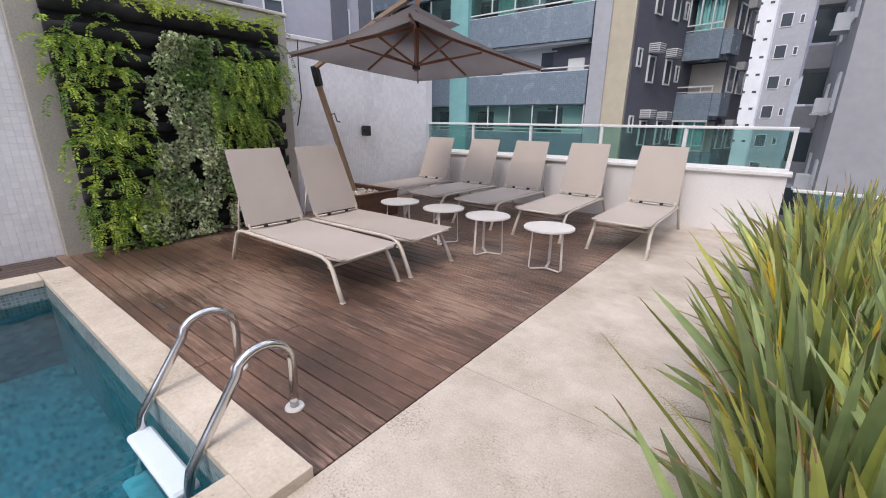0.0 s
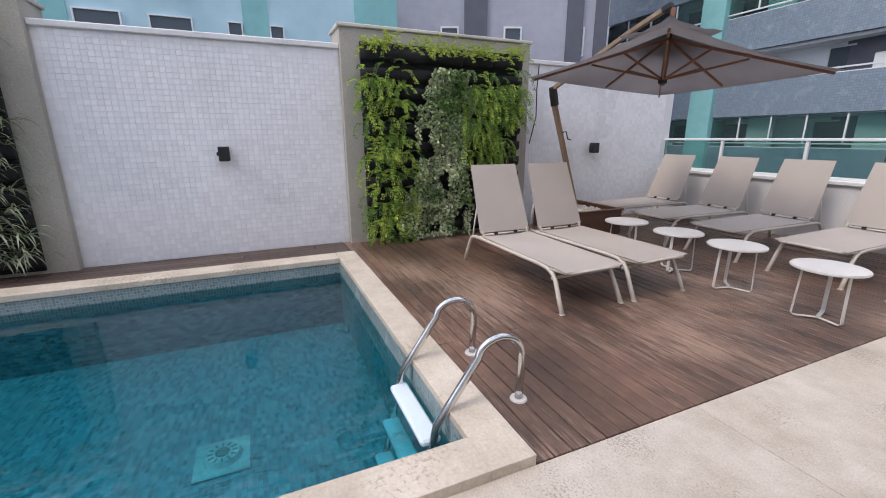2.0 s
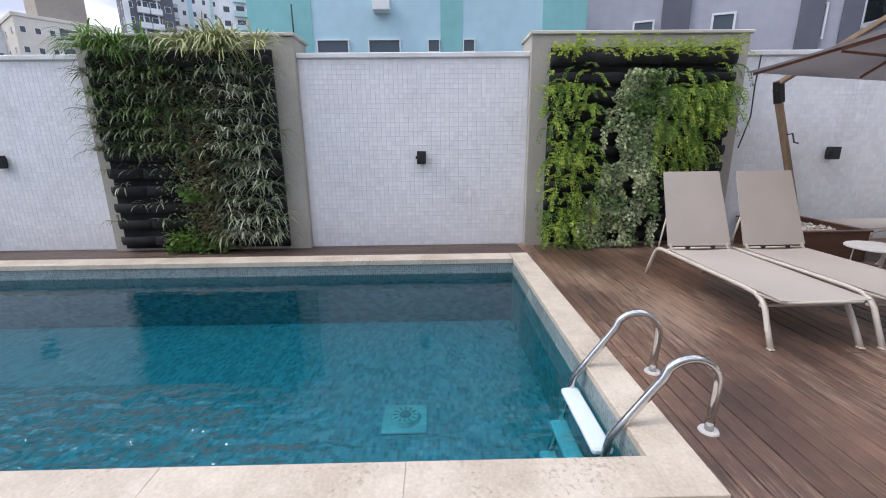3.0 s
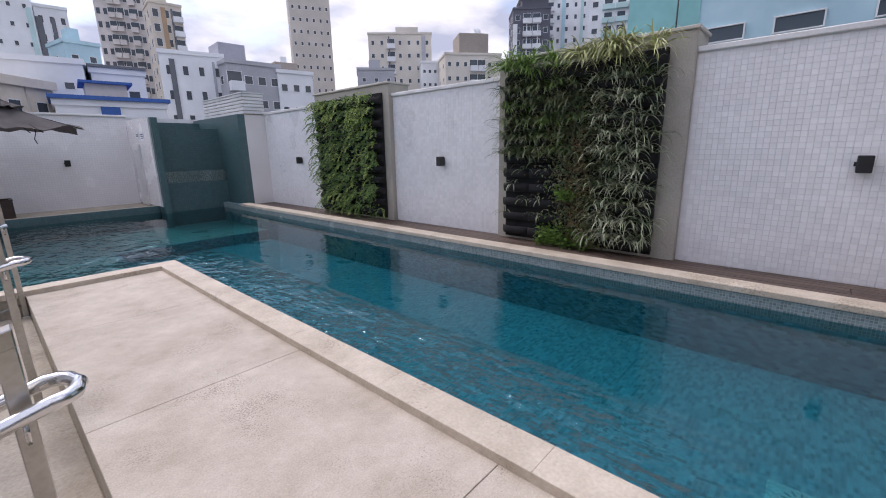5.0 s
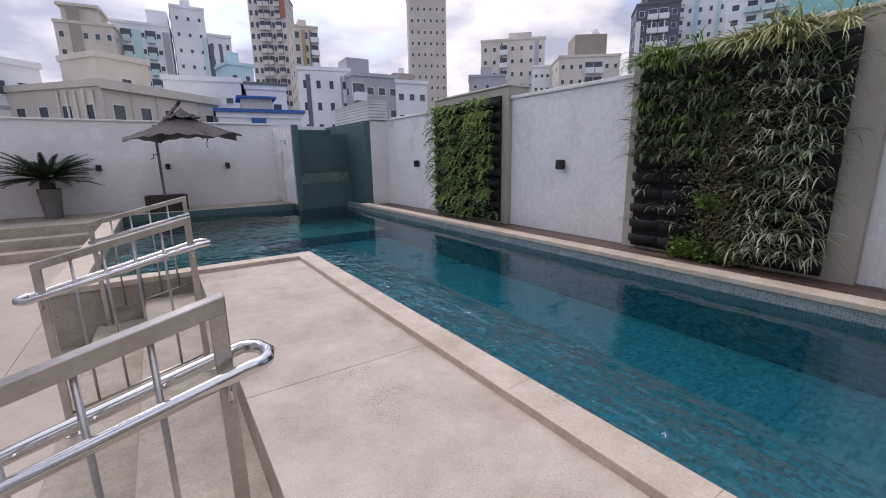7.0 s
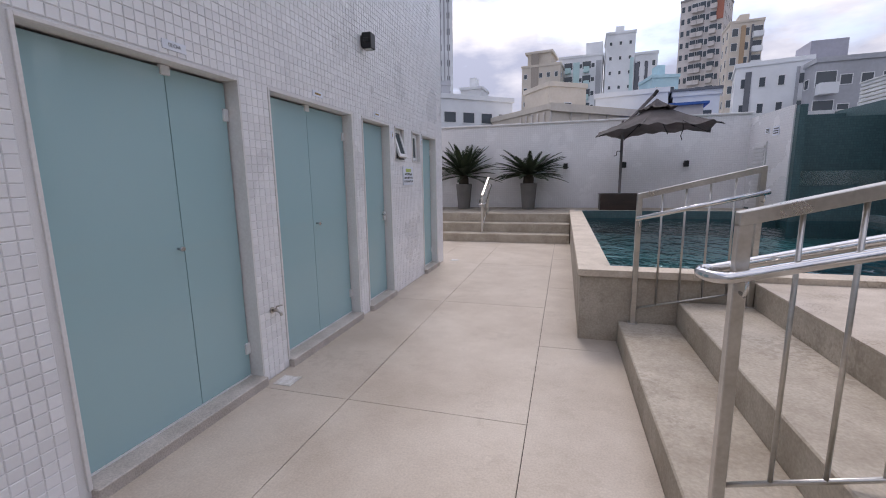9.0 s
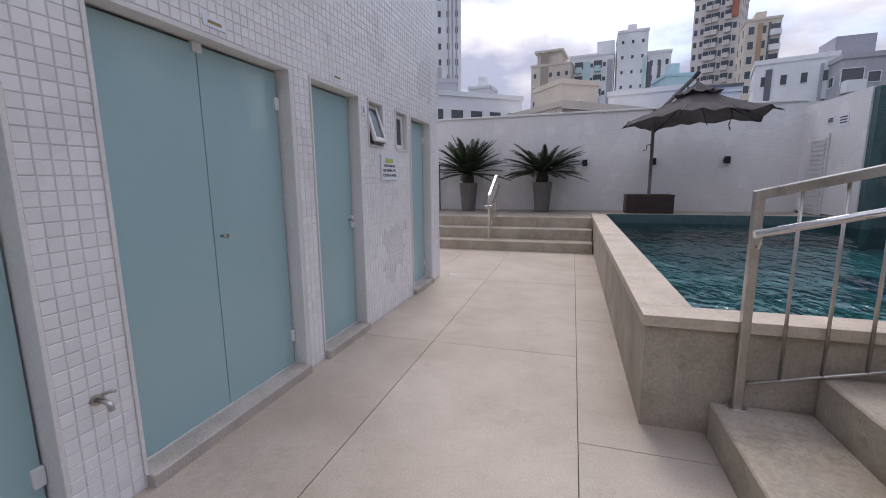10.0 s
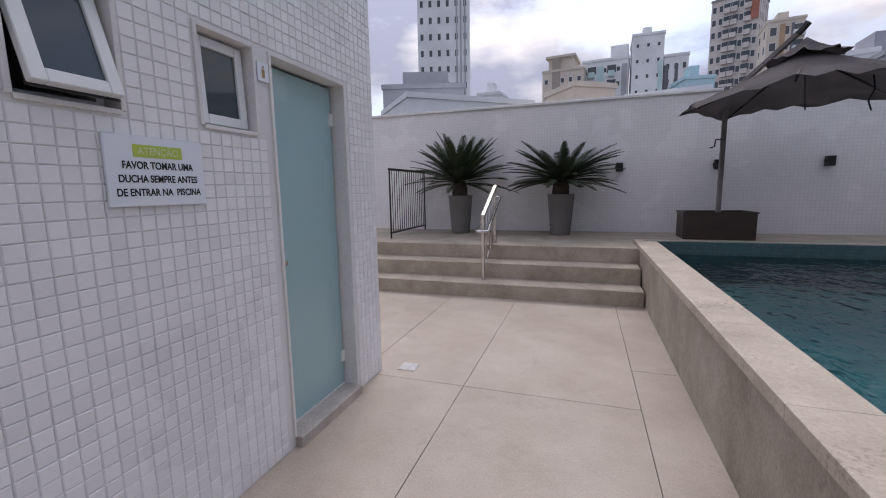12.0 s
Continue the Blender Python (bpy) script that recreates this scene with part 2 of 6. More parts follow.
BLACK = mat("black_plastic", (0.018, 0.018, 0.02), (0.012, 0.012, 0.013), 0.45, big=5, bump=0.05)


def glass(name, col, see, rough=0.03):
    """A pane: clear colour mixed with a mirror by the angle."""
    m = bpy.data.materials.new(name)
    m.use_nodes = True
    n, l = m.node_tree.nodes, m.node_tree.links
    out = n["Material Output"]
    n.remove(n["Principled BSDF"])
    tr, gl, di = n.new("ShaderNodeBsdfTransparent"), n.new("ShaderNodeBsdfGlossy"), n.new("ShaderNodeBsdfDiffuse")
    tr.inputs["Color"].default_value = (*col, 1)
    di.inputs["Color"].default_value = (*col, 1)
    gl.inputs["Roughness"].default_value = rough
    body, top, fr = n.new("ShaderNodeMixShader"), n.new("ShaderNodeMixShader"), n.new("ShaderNodeFresnel")
    fr.inputs["IOR"].default_value = 1.5
    body.inputs["Fac"].default_value = see
    l.new(di.outputs[0], body.inputs[1])
    l.new(tr.outputs[0], body.inputs[2])
    l.new(fr.outputs[0], top.inputs["Fac"])
    l.new(body.outputs[0], top.inputs[1])
    l.new(gl.outputs[0], top.inputs[2])
    l.new(top.outputs[0], out.inputs["Surface"])
    return m


RAIL_GLASS = glass("green_rail_glass", (0.58, 0.76, 0.74), 0.97)
DOOR_GLASS = glass("frosted_green_glass", (0.36, 0.53, 0.55), 0.0, 0.03)
DARK_GLASS = glass("dark_window_glass", (0.06, 0.08, 0.09), 0.0, 0.03)

WATER = bpy.data.materials.new("pool_water")
WATER.use_nodes = True
n, l = WATER.node_tree.nodes, WATER.node_tree.links
n.remove(n["Principled BSDF"])
tr, gl, mxs, fr = n.new("ShaderNodeBsdfTransparent"), n.new("ShaderNodeBsdfGlossy"), n.new("ShaderNodeMixShader"), n.new("ShaderNodeFresnel")
tr.inputs["Color"].default_value = (0.265, 0.755, 0.82, 1)
gl.inputs["Roughness"].default_value = 0.02
fr.inputs["IOR"].default_value = 1.46
tc, mp = n.new("ShaderNodeTexCoord"), n.new("ShaderNodeMapping")
mp.inputs["Scale"].default_value = (1.3, 0.75, 1.0)
l.new(tc.outputs["Object"], mp.inputs["Vector"])
w1, w2 = n.new("ShaderNodeTexNoise"), n.new("ShaderNodeTexNoise")
w1.inputs["Scale"].default_value, w1.inputs["Detail"].default_value = 4.6, 2.5
w2.inputs["Scale"].default_value, w2.inputs["Detail"].default_value = 0.5, 2
l.new(mp.outputs["Vector"], w1.inputs["Vector"])
l.new(tc.outputs["Object"], w2.inputs["Vector"])
wr = n.new("ShaderNodeMapRange")
wr.inputs["From Min"].default_value, wr.inputs["From Max"].default_value = 0.38, 0.62
wr.inputs["To Min"].default_value, wr.inputs["To Max"].default_value = 1.6, 3.2
l.new(w2.outputs["Fac"], wr.inputs["Value"])
sepw, edge, wmax = n.new("ShaderNodeSeparateXYZ"), n.new("ShaderNodeMapRange"), n.new("ShaderNodeMath")
l.new(tc.outputs["Object"], sepw.inputs["Vector"])
edge.inputs["From Min"].default_value, edge.inputs["From Max"].default_value = -1.85, -1.1
edge.inputs["To Min"].default_value, edge.inputs["To Max"].default_value = 0.0, 1.0
l.new(sepw.outputs["X"], edge.inputs["Value"])
wmax.operation = "MULTIPLY_ADD"
l.new(edge.outputs["Result"], wmax.inputs[0])
l.new(wr.outputs["Result"], wmax.inputs[1])
wmax.inputs[2].default_value = 0.03
calm, wcalm = n.new("ShaderNodeMapRange"), n.new("ShaderNodeMath")
calm.inputs["From Min"].default_value, calm.inputs["From Max"].default_value = -7.8, -5.2
calm.inputs["To Min"].default_value, calm.inputs["To Max"].default_value = 0.11, 1.0
l.new(sepw.outputs["Y"], calm.inputs["Value"])
wcalm.operation = "MULTIPLY"
l.new(calm.outputs["Result"], wcalm.inputs[0])
l.new(wmax.outputs[0], wcalm.inputs[1])
still, wstill = n.new("ShaderNodeMapRange"), n.new("ShaderNodeMath")
still.inputs["From Min"].default_value, still.inputs["From Max"].default_value = -1.6, -0.3
still.inputs["To Min"].default_value, still.inputs["To Max"].default_value = 1.0, 0.16
l.new(sepw.outputs["Y"], still.inputs["Value"])
wstill.operation = "MULTIPLY"
l.new(still.outputs["Result"], wstill.inputs[0])
l.new(wcalm.outputs[0], wstill.inputs[1])
wm = n.new("ShaderNodeMath")
wm.operation = "MULTIPLY"
l.new(w1.outputs["Fac"], wm.inputs[0])
l.new(wstill.outputs[0], wm.inputs[1])
bp = n.new("ShaderNodeBump")
bp.inputs["Strength"].default_value, bp.inputs["Distance"].default_value = 1.0, 0.22
l.new(wm.outputs[0], bp.inputs["Height"])
l.new(bp.outputs["Normal"], gl.inputs["Normal"])
l.new(bp.outputs["Normal"], fr.inputs["Normal"])
l.new(fr.outputs[0], mxs.inputs["Fac"])
l.new(tr.outputs[0], mxs.inputs[1])
l.new(gl.outputs[0], mxs.inputs[2])
l.new(mxs.outputs[0], n["Material Output"].inputs["Surface"])


# ---- building blocks ----
def box(bm, x0, x1, y0, y1, z0, z1, bevel=0.0, segs=1):
    m = Matrix.LocRotScale(((x0 + x1) / 2, (y0 + y1) / 2, (z0 + z1) / 2), None, (abs(x1 - x0), abs(y1 - y0), abs(z1 - z0)))
    vs = bmesh.ops.create_cube(bm, size=1.0, matrix=m)["verts"]
    if bevel:
        es = {e for v in vs for e in v.link_edges}
        bmesh.ops.bevel(bm, geom=list(es), offset=bevel, segments=segs, affect="EDGES", profile=0.6)
    return bm


def boxes(*rows, bevel=0.0):
    bm = bmesh.new()
    for r in rows:
        box(bm, *r, bevel=bevel)
    return bm


def tube(bm, pts, r, sides=10, closed=False, caps=True):
    """A round bar along points; r may be one radius or one for each point."""
    pts = [Vector(p) for p in pts]
    rs = r if isinstance(r, (list, tuple)) else [r] * len(pts)
    rings, side = [], None
    for i, p in enumerate(pts):
        a = pts[i - 1] if i or closed else p
        b = pts[(i + 1) % len(pts)] if i < len(pts) - 1 or closed else p
        d = (b - a).normalized()
        if side is None:
            side = d.cross(Vector((0, 0, 1)))
            side = d.cross(Vector((0, 1, 0))) if side.length < 0.05 else side
        side = (side - d * side.dot(d)).normalized()
        up = d.cross(side)
        rings.append([bm.verts.new(p + (side * math.cos(k * 2 * math.pi / sides) + up * math.sin(k * 2 * math.pi / sides)) * rs[i]) for k in range(sides)])
    pairs = list(zip(rings, rings[1:])) + ([(rings[-1], rings[0])] if closed else [])
    for r0, r1 in pairs:
        for k in range(sides):
            f = bm.faces.new((r0[k], r0[(k + 1) % sides], r1[(k + 1) % sides], r1[k]))
            f.smooth = True
    if caps and not closed:
        bm.faces.new(rings[0][::-1])
        bm.faces.new(rings[-1])
    return bm


def arc(c, r, a0, a1, u, v, steps=8):
    """Points of an arc round c in the plane of u and v, angles in degrees."""
    c, u, v = Vector(c), Vector(u), Vector(v)
    return [c + u * r * math.cos(radians(a0 + (a1 - a0) * k / steps)) + v * r * math.sin(radians(a0 + (a1 - a0) * k / steps)) for k in range(steps + 1)]


def mesh_of(name, bm, material):
    bmesh.ops.recalc_face_normals(bm, faces=bm.faces)
    me = bpy.data.meshes.new(name)
    bm.to_mesh(me)
    bm.free()
    me.materials.append(material)
    return me


def part(name, bm, material, parent=None, label=""):
    me = bm if isinstance(bm, bpy.types.Mesh) else mesh_of(name, bm, material)
    ob = new(name, me)
    if parent:
        ob.parent = parent
    return tagged(ob, label)


def thing(name, label, category, group="", at=None):
    ob = new(name)
    ob.empty_display_size = 0.1
    if at:
        ob.matrix_world = at
    return tagged(ob, label, category, group)


def setting(name, bm, material, label="", category=""):
    return tagged(part(name, bm, material), label, category or name.split("_")[0], kind="structure")


def piece(name, mesh, parent, x, y, z, rz=0.0):
    ob = new(name, mesh)
    ob.parent = parent
    ob.matrix_basis = pose(x, y, z, 0, 0, rz)
    return ob


def pierced(bm, u0, u1, z0, z1, t0, t1, holes, along="y"):
    """A wall with holes (u0, u1, z0, z1) cut through it."""
    us = sorted({u0, u1, *[h[0] for h in holes], *[h[1] for h in holes]})
    for a, b in zip(us, us[1:]):
        zs, mid = [z0], (a + b) / 2
        for h in sorted((h for h in holes if h[0] < mid < h[1]), key=lambda h: h[2]):
            zs += [h[2], h[3]]
        zs.append(z1)
        for lo, hi in zip(zs[::2], zs[1::2]):
            if hi - lo > 1e-4:
                box(bm, *((t0, t1, a, b) if along == "y" else (a, b, t0, t1)), lo, hi)
    bmesh.ops.remove_doubles(bm, verts=bm.verts, dist=1e-5)
    return bm


# ---- the large structure ----
Z_LOW, Z_COPE, Z_WATER = -0.61, 0.05, -0.125
WX = -4.98
wall_west = setting("wall_west", boxes((WX - 0.2, WX, -15.2, 6.95, -1.5, 2.34)), GROUT_OLD, "long white boundary wall clad in small square mosaic", "wall")
part("wall_cap", boxes((WX - 0.24, WX + 0.04, -11.85, -9.17, 2.34, 2.40), (WX - 0.24, WX + 0.04, -6.65, -4.15, 2.34, 2.40),
     (WX - 0.24, WX + 0.04, -1.60, 1.23, 2.34, 2.40), (WX - 0.24, WX + 0.04, 3.87, 6.97, 2.34, 2.40), bevel=0.008), CAP, wall_west, "white painted capping")
PIERS = ((1.23, 3.87), (-4.15, -1.60), (-9.17, -6.65))
PROUD = 0.10
for k, (a, b) in enumerate(PIERS):
    pier = setting("pier_%d" % (k + 1), boxes((WX - 0.42, WX + PROUD, a, b, -0.3, 2.57), bevel=0.006), CONCRETE, "beige cement-rendered pier behind a vertical garden", "wall")
    part("pier_cap", boxes((WX - 0.45, WX + PROUD + 0.03, a - 0.025, b + 0.025, 2.57, 2.61), bevel=0.008), PIER_CAP, pier, "thin beige capping")
parapet = setting("parapet_north", boxes((WX - 0.2, 0.56, 6.78, 6.95, -1.5, 0.74)), PAINT, "low white painted parapet wall", "wall")
part("parapet_cap", boxes((WX, 0.60, 6.74, 6.99, 0.74, 0.79), bevel=0.008), CAP, parapet)
wall_south = setting("wall_south", boxes((-5.2, 9.0, -15.25, -15.05, -1.5, 2.38)), WHITE_FAR, "white mosaic boundary wall at the shallow end", "wall")
part("wall_cap", boxes((-2.56, 9.0, -15.29, -15.01, 2.38, 2.43), bevel=0.008), CAP, wall_south)

# floors
floor_upper = setting("floor_upper", boxes((-0.7265, 0.46, -6.19, 6.78, -0.6, -0.012), (0.46, 1.465, -0.5, 6.78, -0.62, -0.012)), STEP, "bed under the washed stone slabs", "floor")
ys = [-6.19, -4.66, -2.965, -1.27, 0.425, 2.12, 3.815, 5.51, 6.78]
for a, b in zip(ys, ys[1:]):
    part("slab", boxes((-0.7265, 0.4598, a + 0.0022, b - 0.0022, -0.012, 0.0), bevel=0.002), TERRAZZO, floor_upper)
for a, b in ((-0.5, 0.425), (0.425, 2.12), (2.12, 3.815), (3.815, 5.51), (5.51, 6.78)):
    part("slab", boxes((0.4602, 1.465, a + 0.0022, b - 0.0022, -0.012, 0.0), bevel=0.002), TERRAZZO, floor_upper)
deck = setting("deck", boxes((WX, -0.7265, 1.142, 6.78, -0.6, -0.04)), DARK_JOINT, "bearers under the wooden deck", "floor")
strip = setting("deck_strip", boxes((WX, -4.30, -11.85, 1.142, -0.6, -0.02)), DARK_JOINT, "bearers under the narrow wooden strip", "floor")
floor_lower = setting("floor_lower", boxes((1.4, 12.0, -12.4, 12.0, -1.2, Z_LOW - 0.012), (-1.0, 1.4, -6.2, -0.5, -1.2, -0.9)), DARK_JOINT, "bed under the pale cement floor panels", "floor")
xs = [2.135, 3.335, 4.2, 6.6, 9.0, 12.0]
ys = [-12.1, -9.47, -7.09, -4.69, -2.3, 0.1, 2.5, 4.9, 7.3, 9.7, 12.0]
for a, b in zip(xs, xs[1:]):
    for c, d in zip(ys, ys[1:]):
        part("floor_panel", boxes((a + 0.0025, b - 0.0025, c + 0.0025, d - 0.0025, Z_LOW - 0.012, Z_LOW)), LOWER, floor_lower)
for c, d in ((-12.1, -10.10), (-10.10, -8.02), (-8.02, -5.94), (-5.94, -3.86), (-3.86, -1.78), (-1.78, 0.3), (0.3, 2.5), (2.5, 4.9), (4.9, 7.3), (7.3, 9.7), (9.7, 12.0)):
    part("floor_panel", boxes((1.4675, 2.1325, c + 0.0025, d - 0.0025, Z_LOW - 0.012, Z_LOW)), LOWER, floor_lower)
stairs = setting("stairs", boxes((0.46, 1.0, -6.2, -0.5, -0.9, -0.2), bevel=0.008), STEP, "cement steps from the upper terrace to the walkway", "stairs")
part("step", boxes((1.0, 1.465, -6.2, -0.5, -0.9, -0.41), bevel=0.008), STEP, stairs)
stairs_2 = setting("stairs_2", boxes((1.82, 7.0, -12.42, -12.02, -0.9, -0.42), bevel=0.008), STEP, "three broad cement steps up to the palm terrace", "stairs")
part("step", boxes((1.82, 7.0, -12.82, -12.42, -0.9, -0.21), bevel=0.008), STEP, stairs_2)
floor_south = setting("floor_south", boxes((1.56, 9.0, -15.05, -12.82, -0.9, 0.0), (-2.56, 1.56, -15.05, -13.47, -0.9, 0.0), bevel=0.008), STEP, "cement terrace behind the shallow pool", "floor")

# pool basin
pool = setting("pool_basin", boxes((-4.07, -0.92, -10.4, 0.93, -1.45, -0.72)), POOL, "swimming pool basin lined with teal mosaic", "pool")
part("pool_wall", boxes((-4.2, -4.07, -13.2, 1.1, -1.45, 0.012), (-4.2, -0.74, 0.93, 1.1, -1.45, 0.012), (-0.92, -0.75, -6.41, 1.1, -1.45, 0.012),
     (-0.92, 1.54, -6.41, -6.25, -1.2, 0.012), (-1.0, -0.92, -10.4, -6.41, -1.45, -0.5), (-4.07, -0.92, -10.48, -10.4, -1.45, -0.5)), POOL, pool)
part("waterline_band", boxes((-4.07, -4.066, -13.2, 0.93, -0.20, 0.0115), (-4.066, -0.924, 0.926, 0.93, -0.20, 0.0115), (-0.924, -0.92, -6.25, 0.926, -0.20, 0.0115)), WATERLINE, pool, "grey-teal mosaic band at the water line")
part("shallow_floor", boxes((-4.07, 1.54, -13.24, -10.48, -0.8, -0.50), (-0.92, 1.54, -10.48, -6.41, -0.8, -0.50)), SHALLOW, pool, "shallow shelf mosaic, toned pale and warm to offset the water tint")
part("pool_wall", boxes((-4.1, 1.7, -13.36, -13.24, -1.2, 0.05)), FALL, pool, "dark green mosaic rim")
plunge = setting("pool_outer_wall", boxes((1.54, 1.80, -13.3, -6.22, -0.9, 0.012), (-0.69, 1.54, -6.41, -6.22, -0.9, 0.012)), STEP, "bare cement side of the raised pool", "wall")
me = bpy.data.meshes.new("water")
me.from_pydata([(x, y, Z_WATER) for x, y in ((-4.07, 0.93), (-4.07, -13.24), (1.54, -13.24), (1.54, -6.41), (-0.92, -6.41), (-0.92, 0.93))], [], [(0, 1, 2, 3, 4, 5)])
me.materials.append(WATER)
water = setting("water", me, WATER, "clear turquoise pool water with small ripples", "water")
coping = setting("coping", boxes((-4.30, -4.05, -11.85, 0.923, -0.011, Z_COPE), bevel=0.006), STONE, "pale travertine coping round the pool", "trim")


def coping_row(x0, x1, y0, y1, along, n):
    for k in range(n):
        g = 0.0005
        if along == "y":
            a, b = y0 + (y1 - y0) * k / n, y0 + (y1 - y0) * (k + 1) / n
            r = (x0, x1, a + g, b - g)
        else:
            a, b = x0 + (x1 - x0) * k / n, x0 + (x1 - x0) * (k + 1) / n
            r = (a + g, b - g, y0, y1)
        part("coping_stone", boxes((*r, -0.011, Z_COPE), bevel=0.002), STONE, coping)


coping_row(-4.30, -0.726, 0.926, 1.142, "x", 4)
coping_row(-0.938, -0.726, -6.19, 0.926, "y", 7)
coping_row(-0.938, 1.82, -6.405, -6.19, "x", 3)
coping_row(1.53, 1.82, -13.30, -6.405, "y", 7)
coping_row(-2.56, 1.82, -13.47, -13.30, "x", 4)

# waterfall recess at the corner
fall = setting("waterfall_wall", boxes((-4.3, -2.56, -14.6, -13.24, -1.2, 2.02)), FALL, "dark green mosaic waterfall recess", "wall")
part("fin", boxes((-2.70, -2.56, -15.05, -12.78, -1.2, 2.25)), FALL, fall)
part("side_cheek", boxes((-4.44, -4.26, -15.05, -11.85, -1.2, 2.335)), FALL, fall)
part("upper_wall", boxes((-4.28, -2.70, -15.0, -14.6, 1.0, 2.24)), FALL, fall)
part("spout_ledge", boxes((-4.28, -2.70, -13.24, -13.02, -1.2, 0.62)), FALL, fall)
block = setting("pump_house", boxes((WX, -4.44, -15.05, -11.85, -1.2, 2.33)), PAINT, "white plant room block in the corner", "wall")

# building with the changing rooms
BX, YS, YN = 4.05, -9.56, 12.0
HOLES = [(-4.73, -3.55, -0.55, 1.52), (-6.275, -5.04, -0.55, 1.52), (-7.225, -6.52, -0.55, 1.52), (-9.16, -8.48, -0.55, 1.52), (-7.72, -7.42, 1.12, 1.52), (-8.36, -8.05, 1.12, 1.52)]
bm = pierced(bmesh.new(), YS, YN, -1.2, 5.6, BX, BX + 0.25, HOLES)
box(bm, BX + 0.25, 9.0, YS, YS + 0.25, -1.2, 5.6)
wall_east = setting("wall_east", bm, GROUT, "tall white mosaic wall of the changing rooms", "wall")


# ---- surfaces of many pieces, joined ----
def joined(name, verts, faces, material, parent, label="", kind="stuff", smooth=False):
    me = bpy.data.meshes.new(name)
    me.from_pydata([tuple(v) for v in verts], [], [tuple(f) for f in faces])
    me.materials.append(material)
    if smooth:
        me.polygons.foreach_set("use_smooth", [True] * len(me.polygons))
    ob = new(name, me)
    ob.parent = parent
    return tagged(ob, label, kind=kind)


PITCH = 0.0565


def tile_rows(u0, u1, z0, z1, holes):
    out = []
    nu, nz = int((u1 - u0) / PITCH), int((z1 - z0) / PITCH)
    for i in range(nu):
        for k in range(nz):
            u, z = u0 + (i + 0.5) * (u1 - u0) / nu, z0 + (k + 0.5) * (z1 - z0) / nz
            if not any(h[0] - 0.02 < u < h[1] + 0.02 and h[2] - 0.02 < z < h[3] + 0.02 for h in holes):
                out.append((u, z))
    return out


def tile_skin(name, x, face, cells, parent, a=0.0278, b=0.0238, proud=0.0042):
    """Bevelled mosaic tiles on a wall along y; face is +1 or -1, the way they look along x."""
    rng = random.Random(5)
    vs, fs = [], []
    for u, z in cells:
        k, d = len(vs), x + face * (proud + rng.uniform(-0.0005, 0.0006))
        tu, tz = rng.uniform(-0.0012, 0.0012), rng.uniform(-0.0012, 0.0012)
        for su, sz in ((-1, -1), (1, -1), (1, 1), (-1, 1)):
            vs.append((x, u + su * a, z + sz * a))
        for su, sz in ((-1, -1), (1, -1), (1, 1), (-1, 1)):
            vs.append((d + face * 0.4 * (su * tu + sz * tz), u + su * b, z + sz * b))
        quads = [(4, 5, 6, 7)] + [(i, (i + 1) % 4, 4 + (i + 1) % 4, 4 + i) for i in range(4)]
        fs += [tuple(k + i for i in (q if face > 0 else q[::-1])) for q in quads]
    return joined(name, vs, fs, WHITE_TILE, parent, "small square white mosaic tiles")


cells = []
for a, b in ((-11.85, -9.17), (-6.65, -4.15), (-1.60, 1.23), (3.87, 6.78)):
    cells += tile_rows(a + 0.01, b - 0.01, 0.0, 2.33, [])
tile_skin("tile_field", WX + 0.001, 1, cells, wall_west, 0.0280, 0.0259, 0.0028)
FRAMED = [(h[0] - 0.015, h[1] + 0.015, -0.62 if h[2] < 0 else h[2] - 0.015, h[3] + 0.015) for h in HOLES]
cells = tile_rows(YS + 0.01, -2.2, -0.60, 4.6, FRAMED)
near = [c for c in cells if -8.45 < c[0] < -7.38 and 0.42 < c[1] < 1.50][:300]
chosen = set(near)
tile_skin("tile_field", BX - 0.001, -1, [c for c in cells if c not in chosen], wall_east)
bm = bmesh.new()
lo = [bm.verts.new((0, su * 0.0278, sz * 0.0278)) for su, sz in ((-1, -1), (1, -1), (1, 1), (-1, 1))]
hi = [bm.verts.new((-0.0042, su * 0.0238, sz * 0.0238)) for su, sz in ((-1, -1), (1, -1), (1, 1), (-1, 1))]
bm.faces.new(hi)
for i in range(4):
    bm.faces.new((lo[i], lo[(i + 1) % 4], hi[(i + 1) % 4], hi[i]))
tile_mesh = mesh_of("tile", bm, WHITE_PIECE)
for u, z in near:
    piece("tile", tile_mesh, wall_east, BX - 0.001, u, z)


# planks
def plank_mesh(length, width, along, material):
    g = 0.0035
    r = (g, length - g, g, width - g, -0.03, 0.0) if along == "x" else (g, width - g, g, length - g, -0.03, 0.0)
    return mesh_of("plank", boxes(r, bevel=0.003), material)


rng = random.Random(11)
pw = 0.0985
count = int((6.78 - 1.142) / pw)
plank_cache = {}
for k in range(count):
    cuts = [WX + 0.02, WX + 0.02 + rng.choice((1.2, 1.9, 2.6, 3.1)), -0.7265]
    for a, b in zip(cuts, cuts[1:]):
        key = round(b - a, 2)
        if key not in plank_cache:
            plank_cache[key] = plank_mesh(key, pw, "x", WOOD)
        piece("plank", plank_cache[key], deck, a, 1.145 + k * pw, rng.uniform(-0.0015, 0.001))
for k in range(7):
    y = -11.84
    while y < 1.1:
        n_ = min(rng.choice((1.4, 2.0, 2.6)), 1.14 - y)
        key = ("y", round(n_, 2))
        if key not in plank_cache:
            plank_cache[key] = plank_mesh(key[1], 0.0965, "y", WOOD_Y)
        piece("plank", plank_cache[key], strip, WX + 0.01 + k * 0.0965, y, rng.uniform(-0.001, 0.001))
        y += n_


